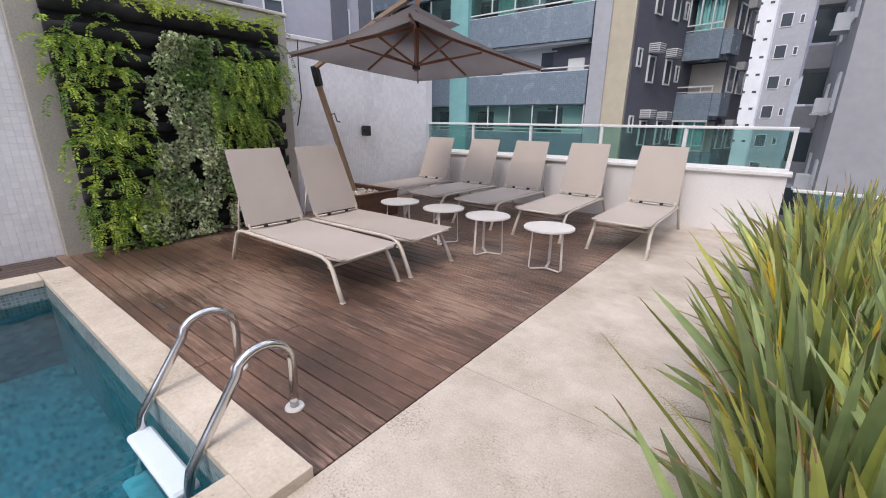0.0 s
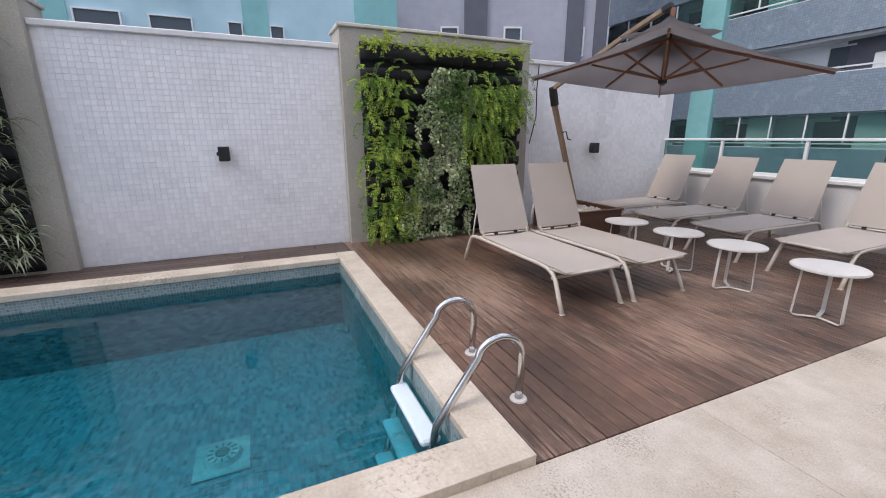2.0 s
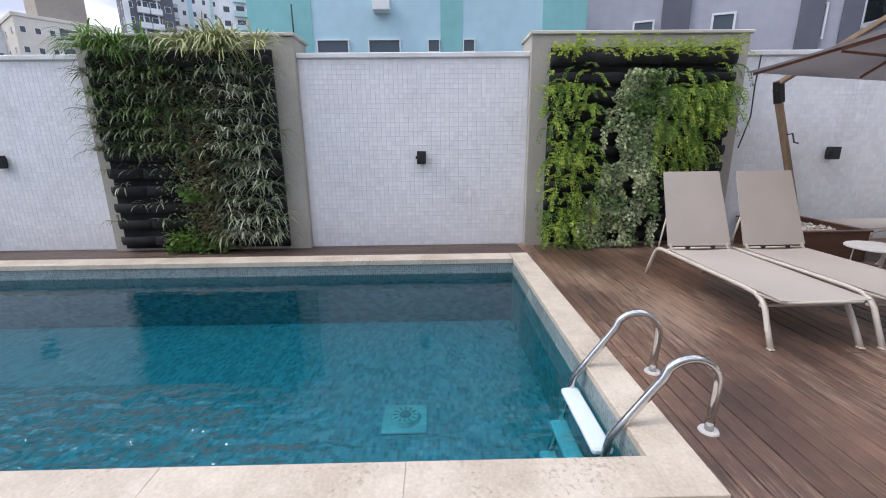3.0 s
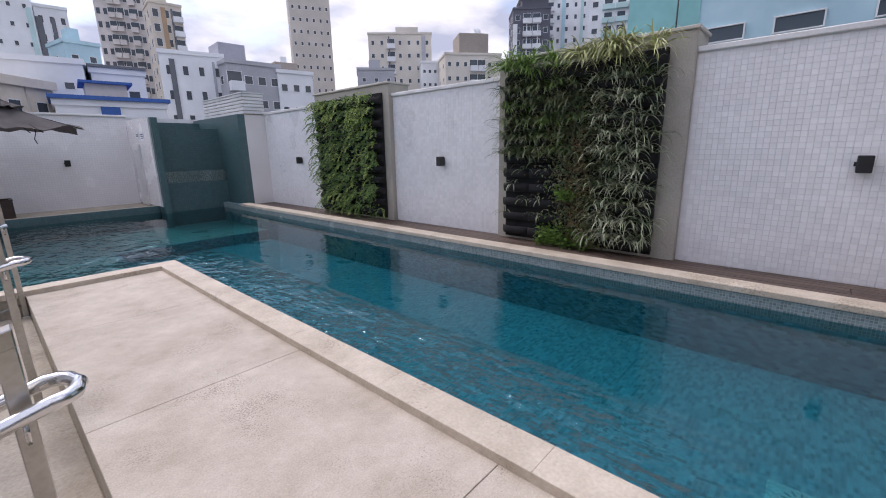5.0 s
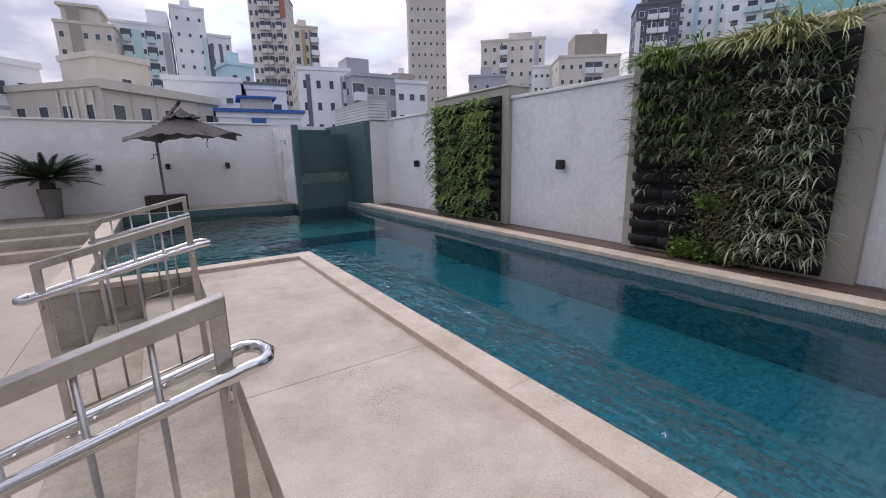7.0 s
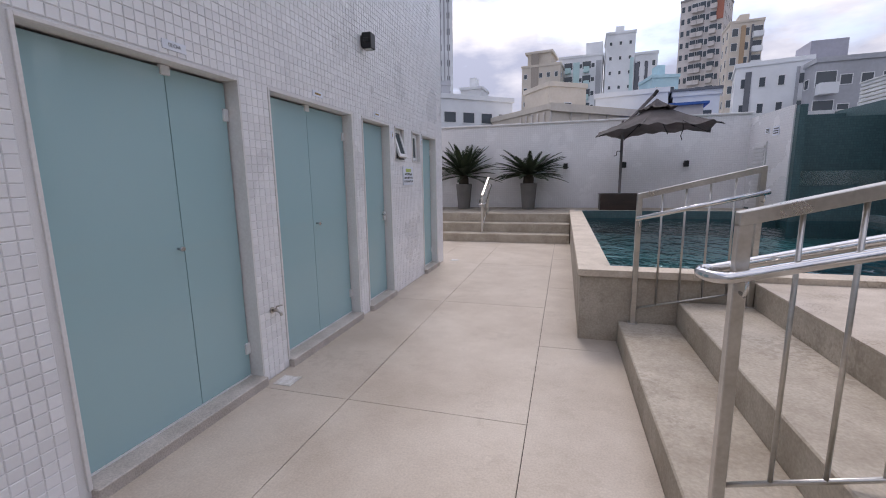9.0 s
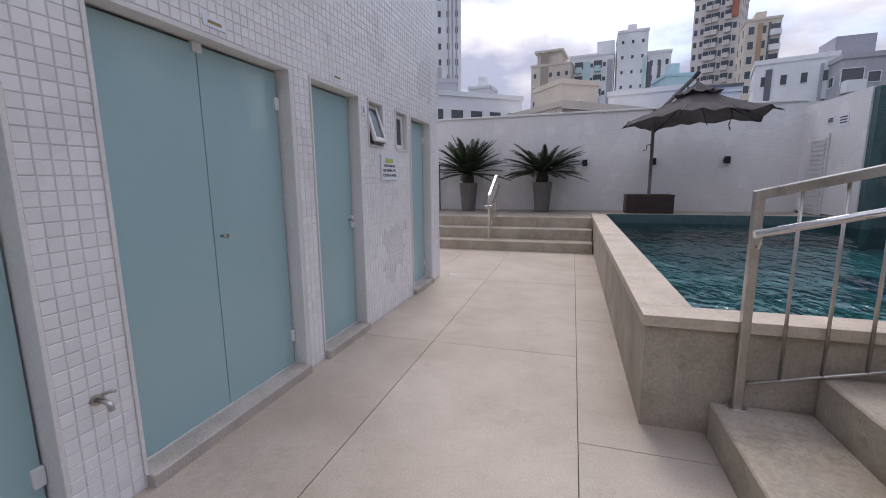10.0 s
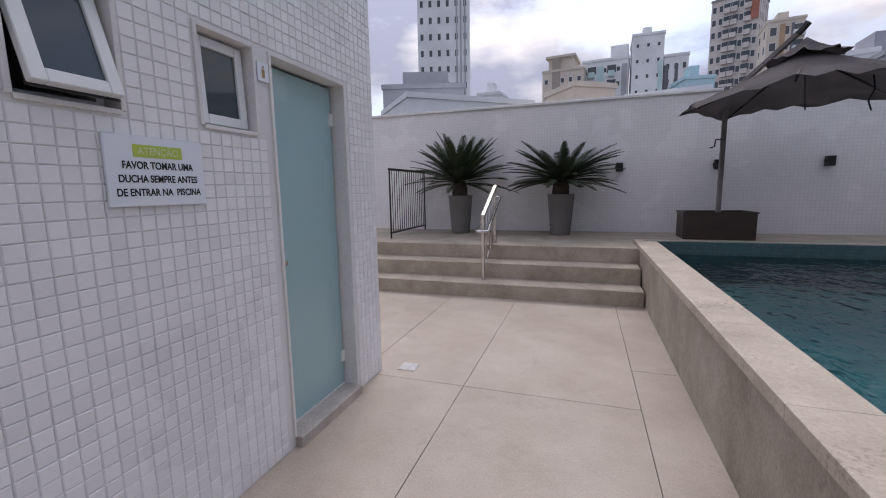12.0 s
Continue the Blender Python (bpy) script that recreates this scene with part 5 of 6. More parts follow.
part("arm", bar((-4.38, 4.03, 1.95), (-3.45, 4.33, 2.47), 0.06, 0.05), POLEWOOD, umb)
part("boom", bar((-3.48, 4.32, 2.455), (-2.99, 4.39, 2.64), 0.06, 0.05), POLEWOOD, umb)
part("boom_cap", bar((-3.05, 4.38, 2.62), (-2.95, 4.395, 2.65), 0.07, 0.06), BLACK, umb)
part("crank", tube(bmesh.new(), [(-4.40, 4.22, 1.38), (-4.31, 4.25, 1.40), (-4.29, 4.27, 1.30), (-4.23, 4.27, 1.29)], 0.009, 6), BLACK, umb)
RIM = [(-4.15, 3.47, 2.04), (-1.75, 2.97, 2.09), (-1.75, 5.28, 1.91), (-4.15, 5.77, 1.91)]
hub = Vector((-2.95, 4.385, 1.80))
APEX = (-2.95, 4.385, 2.42)
canopy = part("canopy", cloth(APEX, RIM, 0.02), CANOPY, umb, "faded taupe canvas")
small = [Vector(APEX).lerp(Vector(p), 0.33) + Vector((0, 0, 0.10)) for p in RIM]
part("vent_flap", cloth(Vector(APEX) + Vector((0, 0, 0.12)), small, 0.03, 4, 0.012), CANOPY, canopy, "loose top flap")
part("hanger", bar((-2.95, 4.385, 1.86), (-2.94, 4.40, 2.62), 0.045, 0.045), RIBWOOD, umb)
part("hub", bar((-2.95, 4.385, 1.88), (-2.95, 4.385, 1.95), 0.07, 0.07), BLACK, umb)
for k in range(4):
    a, b = Vector(RIM[k]), Vector(RIM[(k + 1) % 4])
    for q, w in ((a, 0.95), ((a + b) / 2, 0.86)):
        end = Vector(APEX).lerp(q, w) - Vector((0, 0, 0.05 + 0.03 * (w < 0.9)))
        rib = part("rib", bar(Vector(APEX) - Vector((0, 0, 0.10)), end, 0.020, 0.026), RIBWOOD, umb)
        mid = Vector(APEX).lerp(q, 0.5) - Vector((0, 0, 0.10))
        part("strut", bar((-2.95, 4.385, 1.92), mid, 0.018, 0.022), RIBWOOD, rib)
for k, (y, z) in enumerate(((3.80, 1.30), (4.02, 1.28))):
    c = thing("hanging_cord", "thin dark cord hanging against the mosaic wall", "cord", "hanging cords", pose(WX + 0.05, y, 0))
    part("cord_line", tube(bmesh.new(), [(0, 0.05, 2.34), (0, 0.03, 2.0), (0, 0.04, 1.62), (0, -0.04, z + 0.02), (0, -0.06, z - 0.05)], 0.008, 5), BLACK, c)

wooden_box(BOXDARK, 0.10, 1.04, -14.60, -14.02, 0.40, "dark wooden umbrella box beside the shallow pool")
umb2 = thing("umbrella", "weathered grey umbrella half open on a dark mast", "umbrella", "", pose(0, 0, 0))
part("mast", bar((0.60, -14.05, 0.34), (0.60, -14.05, 2.25), 0.062, 0.062), CANOPY_DARK, umb2, "dark mast")
part("boom", bar((0.60, -14.05, 2.10), (0.05, -13.33, 2.70), 0.05, 0.06), CANOPY_DARK, umb2)
part("finial", bar((0.06, -13.34, 2.68), (-0.01, -13.26, 2.79), 0.06, 0.06), BLACK, umb2)
part("crank", tube(bmesh.new(), [(0.63, -14.0, 1.50), (0.71, -14.0, 1.50), (0.72, -14.0, 1.40), (0.78, -14.0, 1.38)], 0.012, 6), BLACK, umb2)
rim2 = []
for k in range(8):
    a = radians(22.5 + 45 * k)
    rim2.append((0.0 + 1.38 * math.cos(a), -13.25 + 1.32 * math.sin(a), 1.86 + (0.05 if k % 2 else -0.03) - 0.05 * math.cos(a)))
c2 = part("canopy", cloth((0.0, -13.25, 2.50), rim2, -0.06, 8, 0.05), CANOPY_DARK, umb2, "creased grey canvas with wavy hem")
small2 = [Vector((0.0, -13.25, 2.50)).lerp(Vector(p), 0.32) + Vector((0, 0, 0.09)) for p in rim2]
part("vent_flap", cloth((0.0, -13.25, 2.61), small2, 0.03, 4, 0.02), CANOPY_DARK, c2, "crumpled top flap")
for k in range(8):
    part("rib", bar((0, -13.25, 2.40), Vector((0, -13.25, 2.42)).lerp(Vector(rim2[k]), 0.97) - Vector((0, 0, 0.03)), 0.018, 0.022), BLACK, umb2)
part("cord", tube(bmesh.new(), [(-0.45, -12.75, 2.0), (-0.46, -12.72, 1.85), (-0.42, -12.73, 1.72), (-0.45, -12.72, 1.62)], 0.009, 5), BLACK, umb2)

# ---- potted cycads ----
POT = mat("grey_pot", (0.20, 0.19, 0.185), (0.15, 0.145, 0.14), 0.7, big=3, bump=0.05)
TRUNK = mat("shaggy_trunk", (0.07, 0.055, 0.04), (0.03, 0.025, 0.02), 0.95, big=12, fine=60, bump=0.8)


def cycad(at, seed, size, rise, label):
    t = thing("potted_cycad", label, "potted plant", "potted cycads", at)
    bm = bmesh.new()
    prof = [(0.0, 0.0), (0.165, 0.0), (0.172, 0.02), (0.232, 0.70), (0.238, 0.72), (0.222, 0.72), (0.212, 0.67), (0.0, 0.66)]
    n_, rings = 28, []
    for r_, z in prof:
        rings.append([bm.verts.new((max(r_, 0.002) * math.cos(2 * math.pi * k / n_), max(r_, 0.002) * math.sin(2 * math.pi * k / n_), z)) for k in range(n_)])
    for r0, r1 in zip(rings, rings[1:]):
        for k in range(n_):
            bm.faces.new((r0[k], r0[(k + 1) % n_], r1[(k + 1) % n_], r1[k])).smooth = True
    part("pot", bm, POT, t, "tall tapered grey pot")
    part("trunk", tube(bmesh.new(), [(0, 0, 0.6), (0.01, 0, 0.75), (0, 0.01, 0.88), (0, 0, 0.97)], [0.12, 0.15, 0.14, 0.09], 14), TRUNK, t)
    L = Leaves(seed)
    r = L.rng
    for k in range(76):
        a = k * 2.399 + r.uniform(-0.2, 0.2)
        lift = -0.12 + rise * (k / 76) + r.uniform(-0.12, 0.12)
        u = Vector((math.cos(a), math.sin(a), 0))
        d = (u * math.cos(lift) + Vector((0, 0, math.sin(lift)))).normalized()
        p, n2, ln = Vector((0, 0, 0.95)), 40, size * r.uniform(0.8, 1.05)
        side = d.cross(Vector((0, 0, 1)))
        side = side.normalized() if side.length > 0.05 else u.cross(Vector((0, 0, 1)))
        for i in range(n2):
            f = i / n2
            q = p + d * ln / n2
            d = (d + Vector((0, 0, 0.0 - 0.018 * f))).normalized()
            up = side.cross(d)
            k0 = len(L.vs)
            L.vs += [p - side * 0.004, p + side * 0.004, q + side * 0.003, q - side * 0.003]
            L.fs.append((k0, k0 + 1, k0 + 2, k0 + 3))
            w = ln * 0.085 * math.sin(math.pi * min(f * 0.85 + 0.12, 1)) ** 0.7
            for s in (-1, 1):
                k0 = len(L.vs)
                tip = q + side * s * w + d * w * 0.95 + up * w * 0.28
                L.vs += [p - d * 0.010, p + d * 0.016, tip + d * 0.007, tip - d * 0.007]
                L.fs.append((k0, k0 + 1, k0 + 2, k0 + 3))
            p = q
    L.done("fronds", PALM, t, "stiff dark green feathered fronds")
    return t


cycad(pose(4.80, -14.46, 0.0), 51, 1.08, 1.32, "cycad with a wide crown in a tall grey pot")
cycad(pose(2.93, -14.42, 0.0), 57, 1.08, 0.9, "smaller spreading cycad in a tall grey pot")

# ---- flax bed at the terrace edge ----
SOIL = mat("dark_soil", (0.06, 0.045, 0.032), (0.035, 0.026, 0.02), 0.95, big=6, fine=50, bump=0.6)
setting("planting_bed", boxes((0.60, 1.42, 1.05, 6.40, 0.0, 0.03), bevel=0.01), SOIL, "dark soil bed at the terrace edge", "soil")


def sword(L, p, d, length, width, sag, fold, twist):
    """A sword leaf: channelled, widest a third of the way up, drawn out to a point."""
    p, d = Vector(p), Vector(d).normalized()
    side = d.cross(Vector((0, 0, 1)))
    side = Vector((1, 0, 0)) if side.length < 0.05 else side.normalized()
    side = Matrix.Rotation(twist, 3, d) @ side
    segs, k0 = 9, len(L.vs)
    for i in range(segs + 1):
        f = i / segs
        w = width * (0.55 + 0.45 * math.sin(min(f / 0.36, 1.0) * math.pi / 2)) * max(1 - max(f - 0.36, 0) / 0.64, 0.0) ** 0.62
        w = max(w, 0.0015)
        up = d.cross(side)
        L.vs += [p - side * w * 0.5 + up * fold * w, p.copy(), p + side * w * 0.5 + up * fold * w]
        d = (d + Vector((0, 0, -sag * (0.15 + 1.5 * f * f) / segs))).normalized()
        side = (side - d * side.dot(d)).normalized()
        p = p + d * length / segs
    for i in range(segs):
        a = k0 + 3 * i
        L.fs += [(a, a + 1, a + 4, a + 3), (a + 1, a + 2, a + 5, a + 4)]
    return L.vs[-2].copy(), d


def flax(at, seed, n_, length, label):
    t = thing("flax_plant", label, "plant", "flax plants along the bed", at)
    F, D, B, Y = Leaves(seed), Leaves(seed + 100), Leaves(seed + 200), Leaves(seed + 300)
    r = F.rng
    for k in range(int(n_ * 1.9)):
        a, lean = r.uniform(0, 2 * math.pi), min(abs(r.gauss(0.46, 0.30)), 1.25)
        d = (math.cos(a) * math.sin(lean), math.sin(a) * math.sin(lean), math.cos(lean))
        p = (math.cos(a) * r.uniform(0, 0.15), math.sin(a) * r.uniform(0, 0.15), 0.0)
        ln, roll = length * r.uniform(0.45, 1.0), r.uniform(-0.9, 0.9)
        pick = r.random()
        if pick < 0.09:
            sword(D, p, (d[0] * 1.6, d[1] * 1.6, d[2]), ln * 0.95, r.uniform(0.014, 0.026), r.uniform(0.6, 1.5), 0.35, roll)
        elif pick < 0.16:
            sword(Y, p, d, ln * 0.85, r.uniform(0.04, 0.06), r.uniform(0.1, 0.6), 0.22, roll)
        else:
            L = F if pick < 0.56 else B
            tip, way = sword(L, p, d, ln, r.uniform(0.044, 0.082), r.uniform(0.05, 0.7), r.uniform(0.14, 0.30), roll)
            if r.random() < 0.55:
                D.blade(tip - way * 0.06, way, r.uniform(0.05, 0.12), 0.007, 0.4, 3, 0.1)
    F.done("foliage", FLAX, t)
    B.done("bluish_foliage", FLAX_B, t, "blue-green young leaves")
    D.done("dry_foliage", FLAX_DRY, t, "brown dried blades and tips")
    Y.done("yellow_foliage", FLAX_YELLOW, t, "bright yellow dying blades")
    return t


fl = "dense clump of sword-shaped green flax leaves with brown tips"
for k, (x, y, n_, ln) in enumerate(((0.80, 1.34, 70, 0.74), (1.14, 1.62, 75, 0.92), (0.80, 1.86, 85, 0.86), (1.14, 2.25, 80, 0.98), (0.80, 2.45, 85, 0.9), (1.14, 2.95, 80, 0.98), (0.82, 3.1, 85, 0.94), (1.12, 3.7, 80, 0.98), (0.84, 3.8, 85, 0.96), (1.10, 4.4, 80, 0.98), (0.86, 4.6, 85, 0.96), (1.1, 5.1, 80, 0.98))):
    flax(pose(x, y, 0.02), 70 + k, n_, ln, fl)

# ---- plant room louvres, side door and notices ----
LOUVRE = mat("white_louvre", (0.72, 0.72, 0.72), (0.62, 0.62, 0.62), 0.5, big=3, bump=0.02)
lou = thing("roof_louvre", "white horizontal louvres on the plant room roof", "louvre", "", pose(-4.5, -11.85, 2.33))
for k in range(6):
    z = 0.03 + k * 0.085
    part("slat", boxes((-0.48, 0.06, -0.02, 0.03, z, z + 0.07), bevel=0.004), LOUVRE, lou)
    part("slat", boxes((0.03, 0.07, -2.7, -0.022, z, z + 0.07), bevel=0.004), LOUVRE, lou)
part("core", boxes((-0.46, 0.03, -2.7, -0.02, 0.004, 0.50)), STEP, lou)
part("roof_sheet", boxes((-0.50, 0.09, -2.72, 0.05, 0.53, 0.56)), LOUVRE, lou)
setting("fin_cladding", boxes((-2.559, -2.53, -15.05, -12.92, 0.05, 2.27)), WHITE_FAR, "white mosaic side of the waterfall fin", "wall")
dr = setting("door_5", boxes((-2.53, -2.505, -14.62, -13.98, 0.02, 1.62), bevel=0.003), LOUVRE, "white louvred service door", "door")
for k in range(16):
    z = 0.10 + k * 0.092
    part("louvre_slat", boxes((-2.505, -2.488, -14.56, -14.04, z, z + 0.055), bevel=0.003), LOUVRE, dr)
for y, z, w, h_ in ((-13.62, 1.82, 0.30, 0.20), (-14.05, 1.86, 0.20, 0.12)):
    t = thing("notice", "small white notice on the service wall", "sign", "service notices", pose(-2.53, y, z))
    part("board", boxes((0.0, 0.008, -w / 2, w / 2, -h_ / 2, h_ / 2)), SIGN_WHITE, t)
    for k in range(3):
        part("text_bar", boxes((0.008, 0.009, -w * 0.38, w * 0.38, h_ * (0.25 - 0.25 * k) - 0.012, h_ * (0.25 - 0.25 * k) + 0.012)), SIGN_INK, t)
led = glass("spillway_glass", (0.55, 0.68, 0.68), 0.8)
part("spillway_pane", boxes((-4.24, -2.74, -13.03, -13.018, 0.62, 0.92)), led, fall, "clear spillway pane")

# ---- the city round about ----
def facade(name, col, col2=None, rough=0.8, big=0.3):
    return mat(name, col, col2 or tuple(c * 0.86 for c in col), rough, big=big, fine=3.0, bump=0.05, grain=0.15)


F_WHITE, F_BEIGE, F_GREY = facade("white_facade", (0.84, 0.86, 0.88)), facade("beige_facade", (0.70, 0.63, 0.54)), facade("grey_facade", (0.45, 0.46, 0.49))
F_TAN, F_BLUE, F_NAVY = facade("tan_facade", (0.62, 0.57, 0.52)), facade("pale_blue_facade", (0.50, 0.72, 0.80)), facade("dark_slate_facade", (0.13, 0.135, 0.165))
F_CREAM = facade("cream_tower_facade", (0.72, 0.67, 0.59))
F_LILAC, F_TEAL, F_ROOF = facade("lilac_grey_facade", (0.42, 0.42, 0.48)), facade("turquoise_facade", (0.26, 0.56, 0.56)), facade("roof_grey", (0.28, 0.27, 0.27))
F_SLATE = tiled("blue_grey_cladding", (0.24, 0.30, 0.36), (0.17, 0.22, 0.27), 0.10, vary=0.15)
F_BARE = facade("bare_concrete", (0.68, 0.64, 0.62), (0.55, 0.51, 0.49), big=0.6)
F_ROYAL = facade("royal_blue_paint", (0.05, 0.14, 0.42))
CURTAIN = mat("turquoise_curtain", (0.28, 0.62, 0.60), (0.18, 0.45, 0.44), 0.6, big=6, stretch=(4, 4, 0.2), bump=0.1)
WIN_GLASS = glass("city_window_glass", (0.08, 0.095, 0.11), 0.0, 0.05)


def win_mesh(w, h_, material=None, t=0.07):
    """A window frame looking along -y and its pane, each one mesh."""
    bm = bmesh.new()
    out = [bm.verts.new((x, -0.05, z)) for x, z in ((-w / 2, -h_ / 2), (w / 2, -h_ / 2), (w / 2, h_ / 2), (-w / 2, h_ / 2))]
    inn = [bm.verts.new((x, -0.05, z)) for x, z in ((-w / 2 + t, -h_ / 2 + t), (w / 2 - t, -h_ / 2 + t), (w / 2 - t, h_ / 2 - t), (-w / 2 + t, h_ / 2 - t))]
    back_o = [bm.verts.new((v.co.x, 0.03, v.co.z)) for v in out]
    back_i = [bm.verts.new((v.co.x, 0.03, v.co.z)) for v in inn]
    for k in range(4):
        m_ = (k + 1) % 4
        bm.faces.new((out[k], out[m_], inn[m_], inn[k]))
        bm.faces.new((out[k], back_o[k], back_o[m_], out[m_]))
        bm.faces.new((inn[k], inn[m_], back_i[m_], back_i[k]))
    frame_mesh = mesh_of("window", bm, material or ALU)
    pane_mesh = mesh_of("pane", boxes((-w / 2 + t, w / 2 - t, -0.005, 0.01, -h_ / 2 + t, h_ / 2 - t)), WIN_GLASS)
    return frame_mesh, pane_mesh


def put_window(meshes, parent, x, y, z, rz=0.0):
    ob = piece("window", meshes[0], parent, x, y, z, rz)
    if parent.parent is None:
        piece("pane", meshes[1], ob, 0, 0, 0)
    else:
        piece("pane", meshes[1], parent, x, y, z, rz)
    return ob


WINDOWS = {}


def stripes(t, d, h_, *rows):
    """Upright painted or clad strips on the front of a block."""
    for a, b, m in rows:
        part("upright_strip", boxes((a, b, -d / 2 - 0.12, -d / 2 + 0.05, 0.0, h_)), m, t)


def tower(name, label, x, y, rot, w, d, z1, material, cols, side_cols, floor=3.0, win=(1.3, 1.3), z_from=1.0, bays=(), band=None, tank=True, bay_mat=None, raw=False):
    """A block whose front looks along its own -y: walls, roof, each window, balconies in the bays named."""
    t = thing(name, label, "building", "buildings of the city", pose(x, y, -12.0, 0, 0, rot) @ pose(0, d / 2, 0))
    h_ = z1 + 12.0
    part("wall", boxes((-w / 2, w / 2, -d / 2, d / 2, 0.0, h_)), material, t)
    roof = part("roof", boxes((-w / 2 - 0.15, w / 2 + 0.15, -d / 2 - 0.15, d / 2 + 0.15, h_, h_ + 0.5)), F_ROOF if material in (F_BARE, F_TAN) else material, t)
    if tank:
        part("water_tank", boxes((-w * 0.17, w * 0.13, -d * 0.2, d * 0.2, h_ + 0.5, h_ + 2.4)), material, roof)
    if win not in WINDOWS:
        WINDOWS[win] = win_mesh(*win, F_BARE if raw else None)
    z = h_ - 1.9
    floors = 0
    while z > z_from + 12.0 and floors < 20:
        for k in range(cols):
            u = -w / 2 + w * (k + 0.5) / cols
            if k in bays:
                bw = w / cols * 0.46
                bal = part("balcony", boxes((u - bw, u + bw, -d / 2 - 1.1, -d / 2, z - 1.35, z - 0.35), (u - bw, u + bw, -d / 2 - 1.1, -d / 2, z - 1.5, z - 1.35)), bay_mat or material, t)
                pw_ = WINDOWS.setdefault((1.9, 1.7), None) or win_mesh(1.9, 1.7)
                WINDOWS[(1.9, 1.7)] = pw_
                put_window(pw_, t, u, -d / 2 - 0.02, z + 0.15)
            else:
                put_window(WINDOWS[win], t, u, -d / 2 - 0.02, z)
        for k in range(side_cols):
            v = -d / 2 + d * (k + 0.5) / side_cols
            put_window(WINDOWS[win], t, -w / 2 - 0.02, v, z, -90)
            put_window(WINDOWS[win], t, w / 2 + 0.02, v, z, 90)
        if band:
            part("floor_band", boxes((-w / 2 - 0.06, w / 2 + 0.06, -d / 2 - 0.06, d / 2 + 0.06, z - 1.75, z - 1.45)), band, t)
        z -= floor
        floors += 1
    return t


setting("ground", boxes((-600, 600, -600, 600, -12.6, -12.0)), facade("street", (0.10, 0.10, 0.10)), "city ground far below the terrace", "ground")

# skyline beyond the shallow end
PALE_GREEN = facade("pale_green_facade", (0.55, 0.74, 0.74))
F_BROWN = facade("brown_grey_facade", (0.40, 0.35, 0.30))
DARK_STRIP = facade("charcoal_strip", (0.16, 0.17, 0.19))
tower("apartment_block", "low white apartment block with grey bands", 13.2, -48.4, -140, 13.6, 10, 9.4, F_WHITE, 6, 3, 2.9, (1.5, 1.2), band=F_GREY, tank=False)
low = tower("apartment_block", "low beige apartment block with pipes", -1.0, -47.5, -138, 11.8, 10, 7.1, F_BEIGE, 5, 4, 2.9, (1.1, 1.3), tank=False)
stripes(low, 10, 19.1, *[(-5.9 + 1.18 * k - 0.08, -5.9 + 1.18 * k + 0.08, F_TAN) for k in range(0, 11, 2)])
part("roof_edge", boxes((-6.2, 6.2, -5.35, -5.15, 18.9, 19.6)), F_BEIGE, low)
for k in range(5):
    part("downpipe", tube(bmesh.new(), [(-6.02, -4.2 + 0.9 * k, 0.0), (-6.02, -4.2 + 0.9 * k, 18.9)], 0.09, 6), F_TAN, low)
tower("apartment_block", "beige rooftop storey of the low block", 1.9, -53.4, -145, 4.8, 5.4, 10.8, F_BEIGE, 1, 0, 3.0, (1.0, 0.6), 8.0, tank=False)
bt = tower("apartment_tower", "beige tower behind the low block", 7.9, -104.4, 172, 8.6, 9, 25.6, F_BEIGE, 5, 3, 3.0, (0.8, 1.1), 6.0, tank=False)
stripes(bt, 9, 40.4, (-2.2, -0.5, F_BROWN))
part("roof_storey", boxes((-3.2, 2.0, -3.6, 3.6, 38.1, 40.6)), F_BEIGE, bt)
part("roof_slab", boxes((-3.7, 2.5, -4.1, 4.1, 40.6, 41.1)), F_BEIGE, bt)
wt = tower("apartment_tower", "white tower with pale green balconies", -0.7, -107.7, 174.6, 9.3, 9, 27.6, F_WHITE, 7, 3, 3.0, (0.8, 1.0), 3.0, (1, 4), bay_mat=PALE_GREEN, tank=False)
stripes(wt, 9, 38.6, (-1.6, -0.2, PALE_GREEN), (3.3, 4.4, F_GREY))
part("roof_storey", boxes((0.9, 4.5, -2.0, 3.5, 40.1, 43.2)), F_WHITE, wt)
et = tower("apartment_tower", "taller white tower with small windows", -8.7, -105.0, 177.5, 5.8, 9, 31.0, F_WHITE, 3, 4, 3.0, (0.6, 0.8), 3.0)
stripes(et, 9, 38.0, (2.0, 2.7, PALE_GREEN))
ew = tower("apartment_tower", "white wing with charcoal strips beside the taller tower", -14.0, -105.6, 174, 4.4, 8, 26.6, F_WHITE, 3, 2, 3.0, (0.7, 1.2), 3.0, tank=False)
stripes(ew, 8, 37.0, (-2.2, -1.3, DARK_STRIP), (-0.2, 0.4, DARK_STRIP))
un = tower("unfinished_tower", "unfinished bare concrete tower with open floors", -30.8, -133.4, 152.7, 10.0, 10, 46.0, F_BARE, 7, 5, 3.0, (0.9, 1.5), 10.0, (2, 3, 5), bay_mat=F_BARE, raw=True, tank=False)
for k in range(3):
    part("bare_column", boxes((-4.6 + 2.2 * k, -4.2 + 2.2 * k, -4.0, -3.6, 58.5, 61.5)), F_BARE, un)
part("hoist_frame", boxes((3.4, 4.9, -5.4, -5.02, 52.0, 60.5)), facade("rust_red_net", (0.42, 0.17, 0.12)), un, "rust-red safety net")
st = tower("apartment_tower", "beige and dark striped tower", -35.1, -114.7, 173.3, 6.2, 8, 33.6, F_BEIGE, 3, 2, 3.0, (1.2, 1.7), 8.0, (2,), bay_mat=F_WHITE)
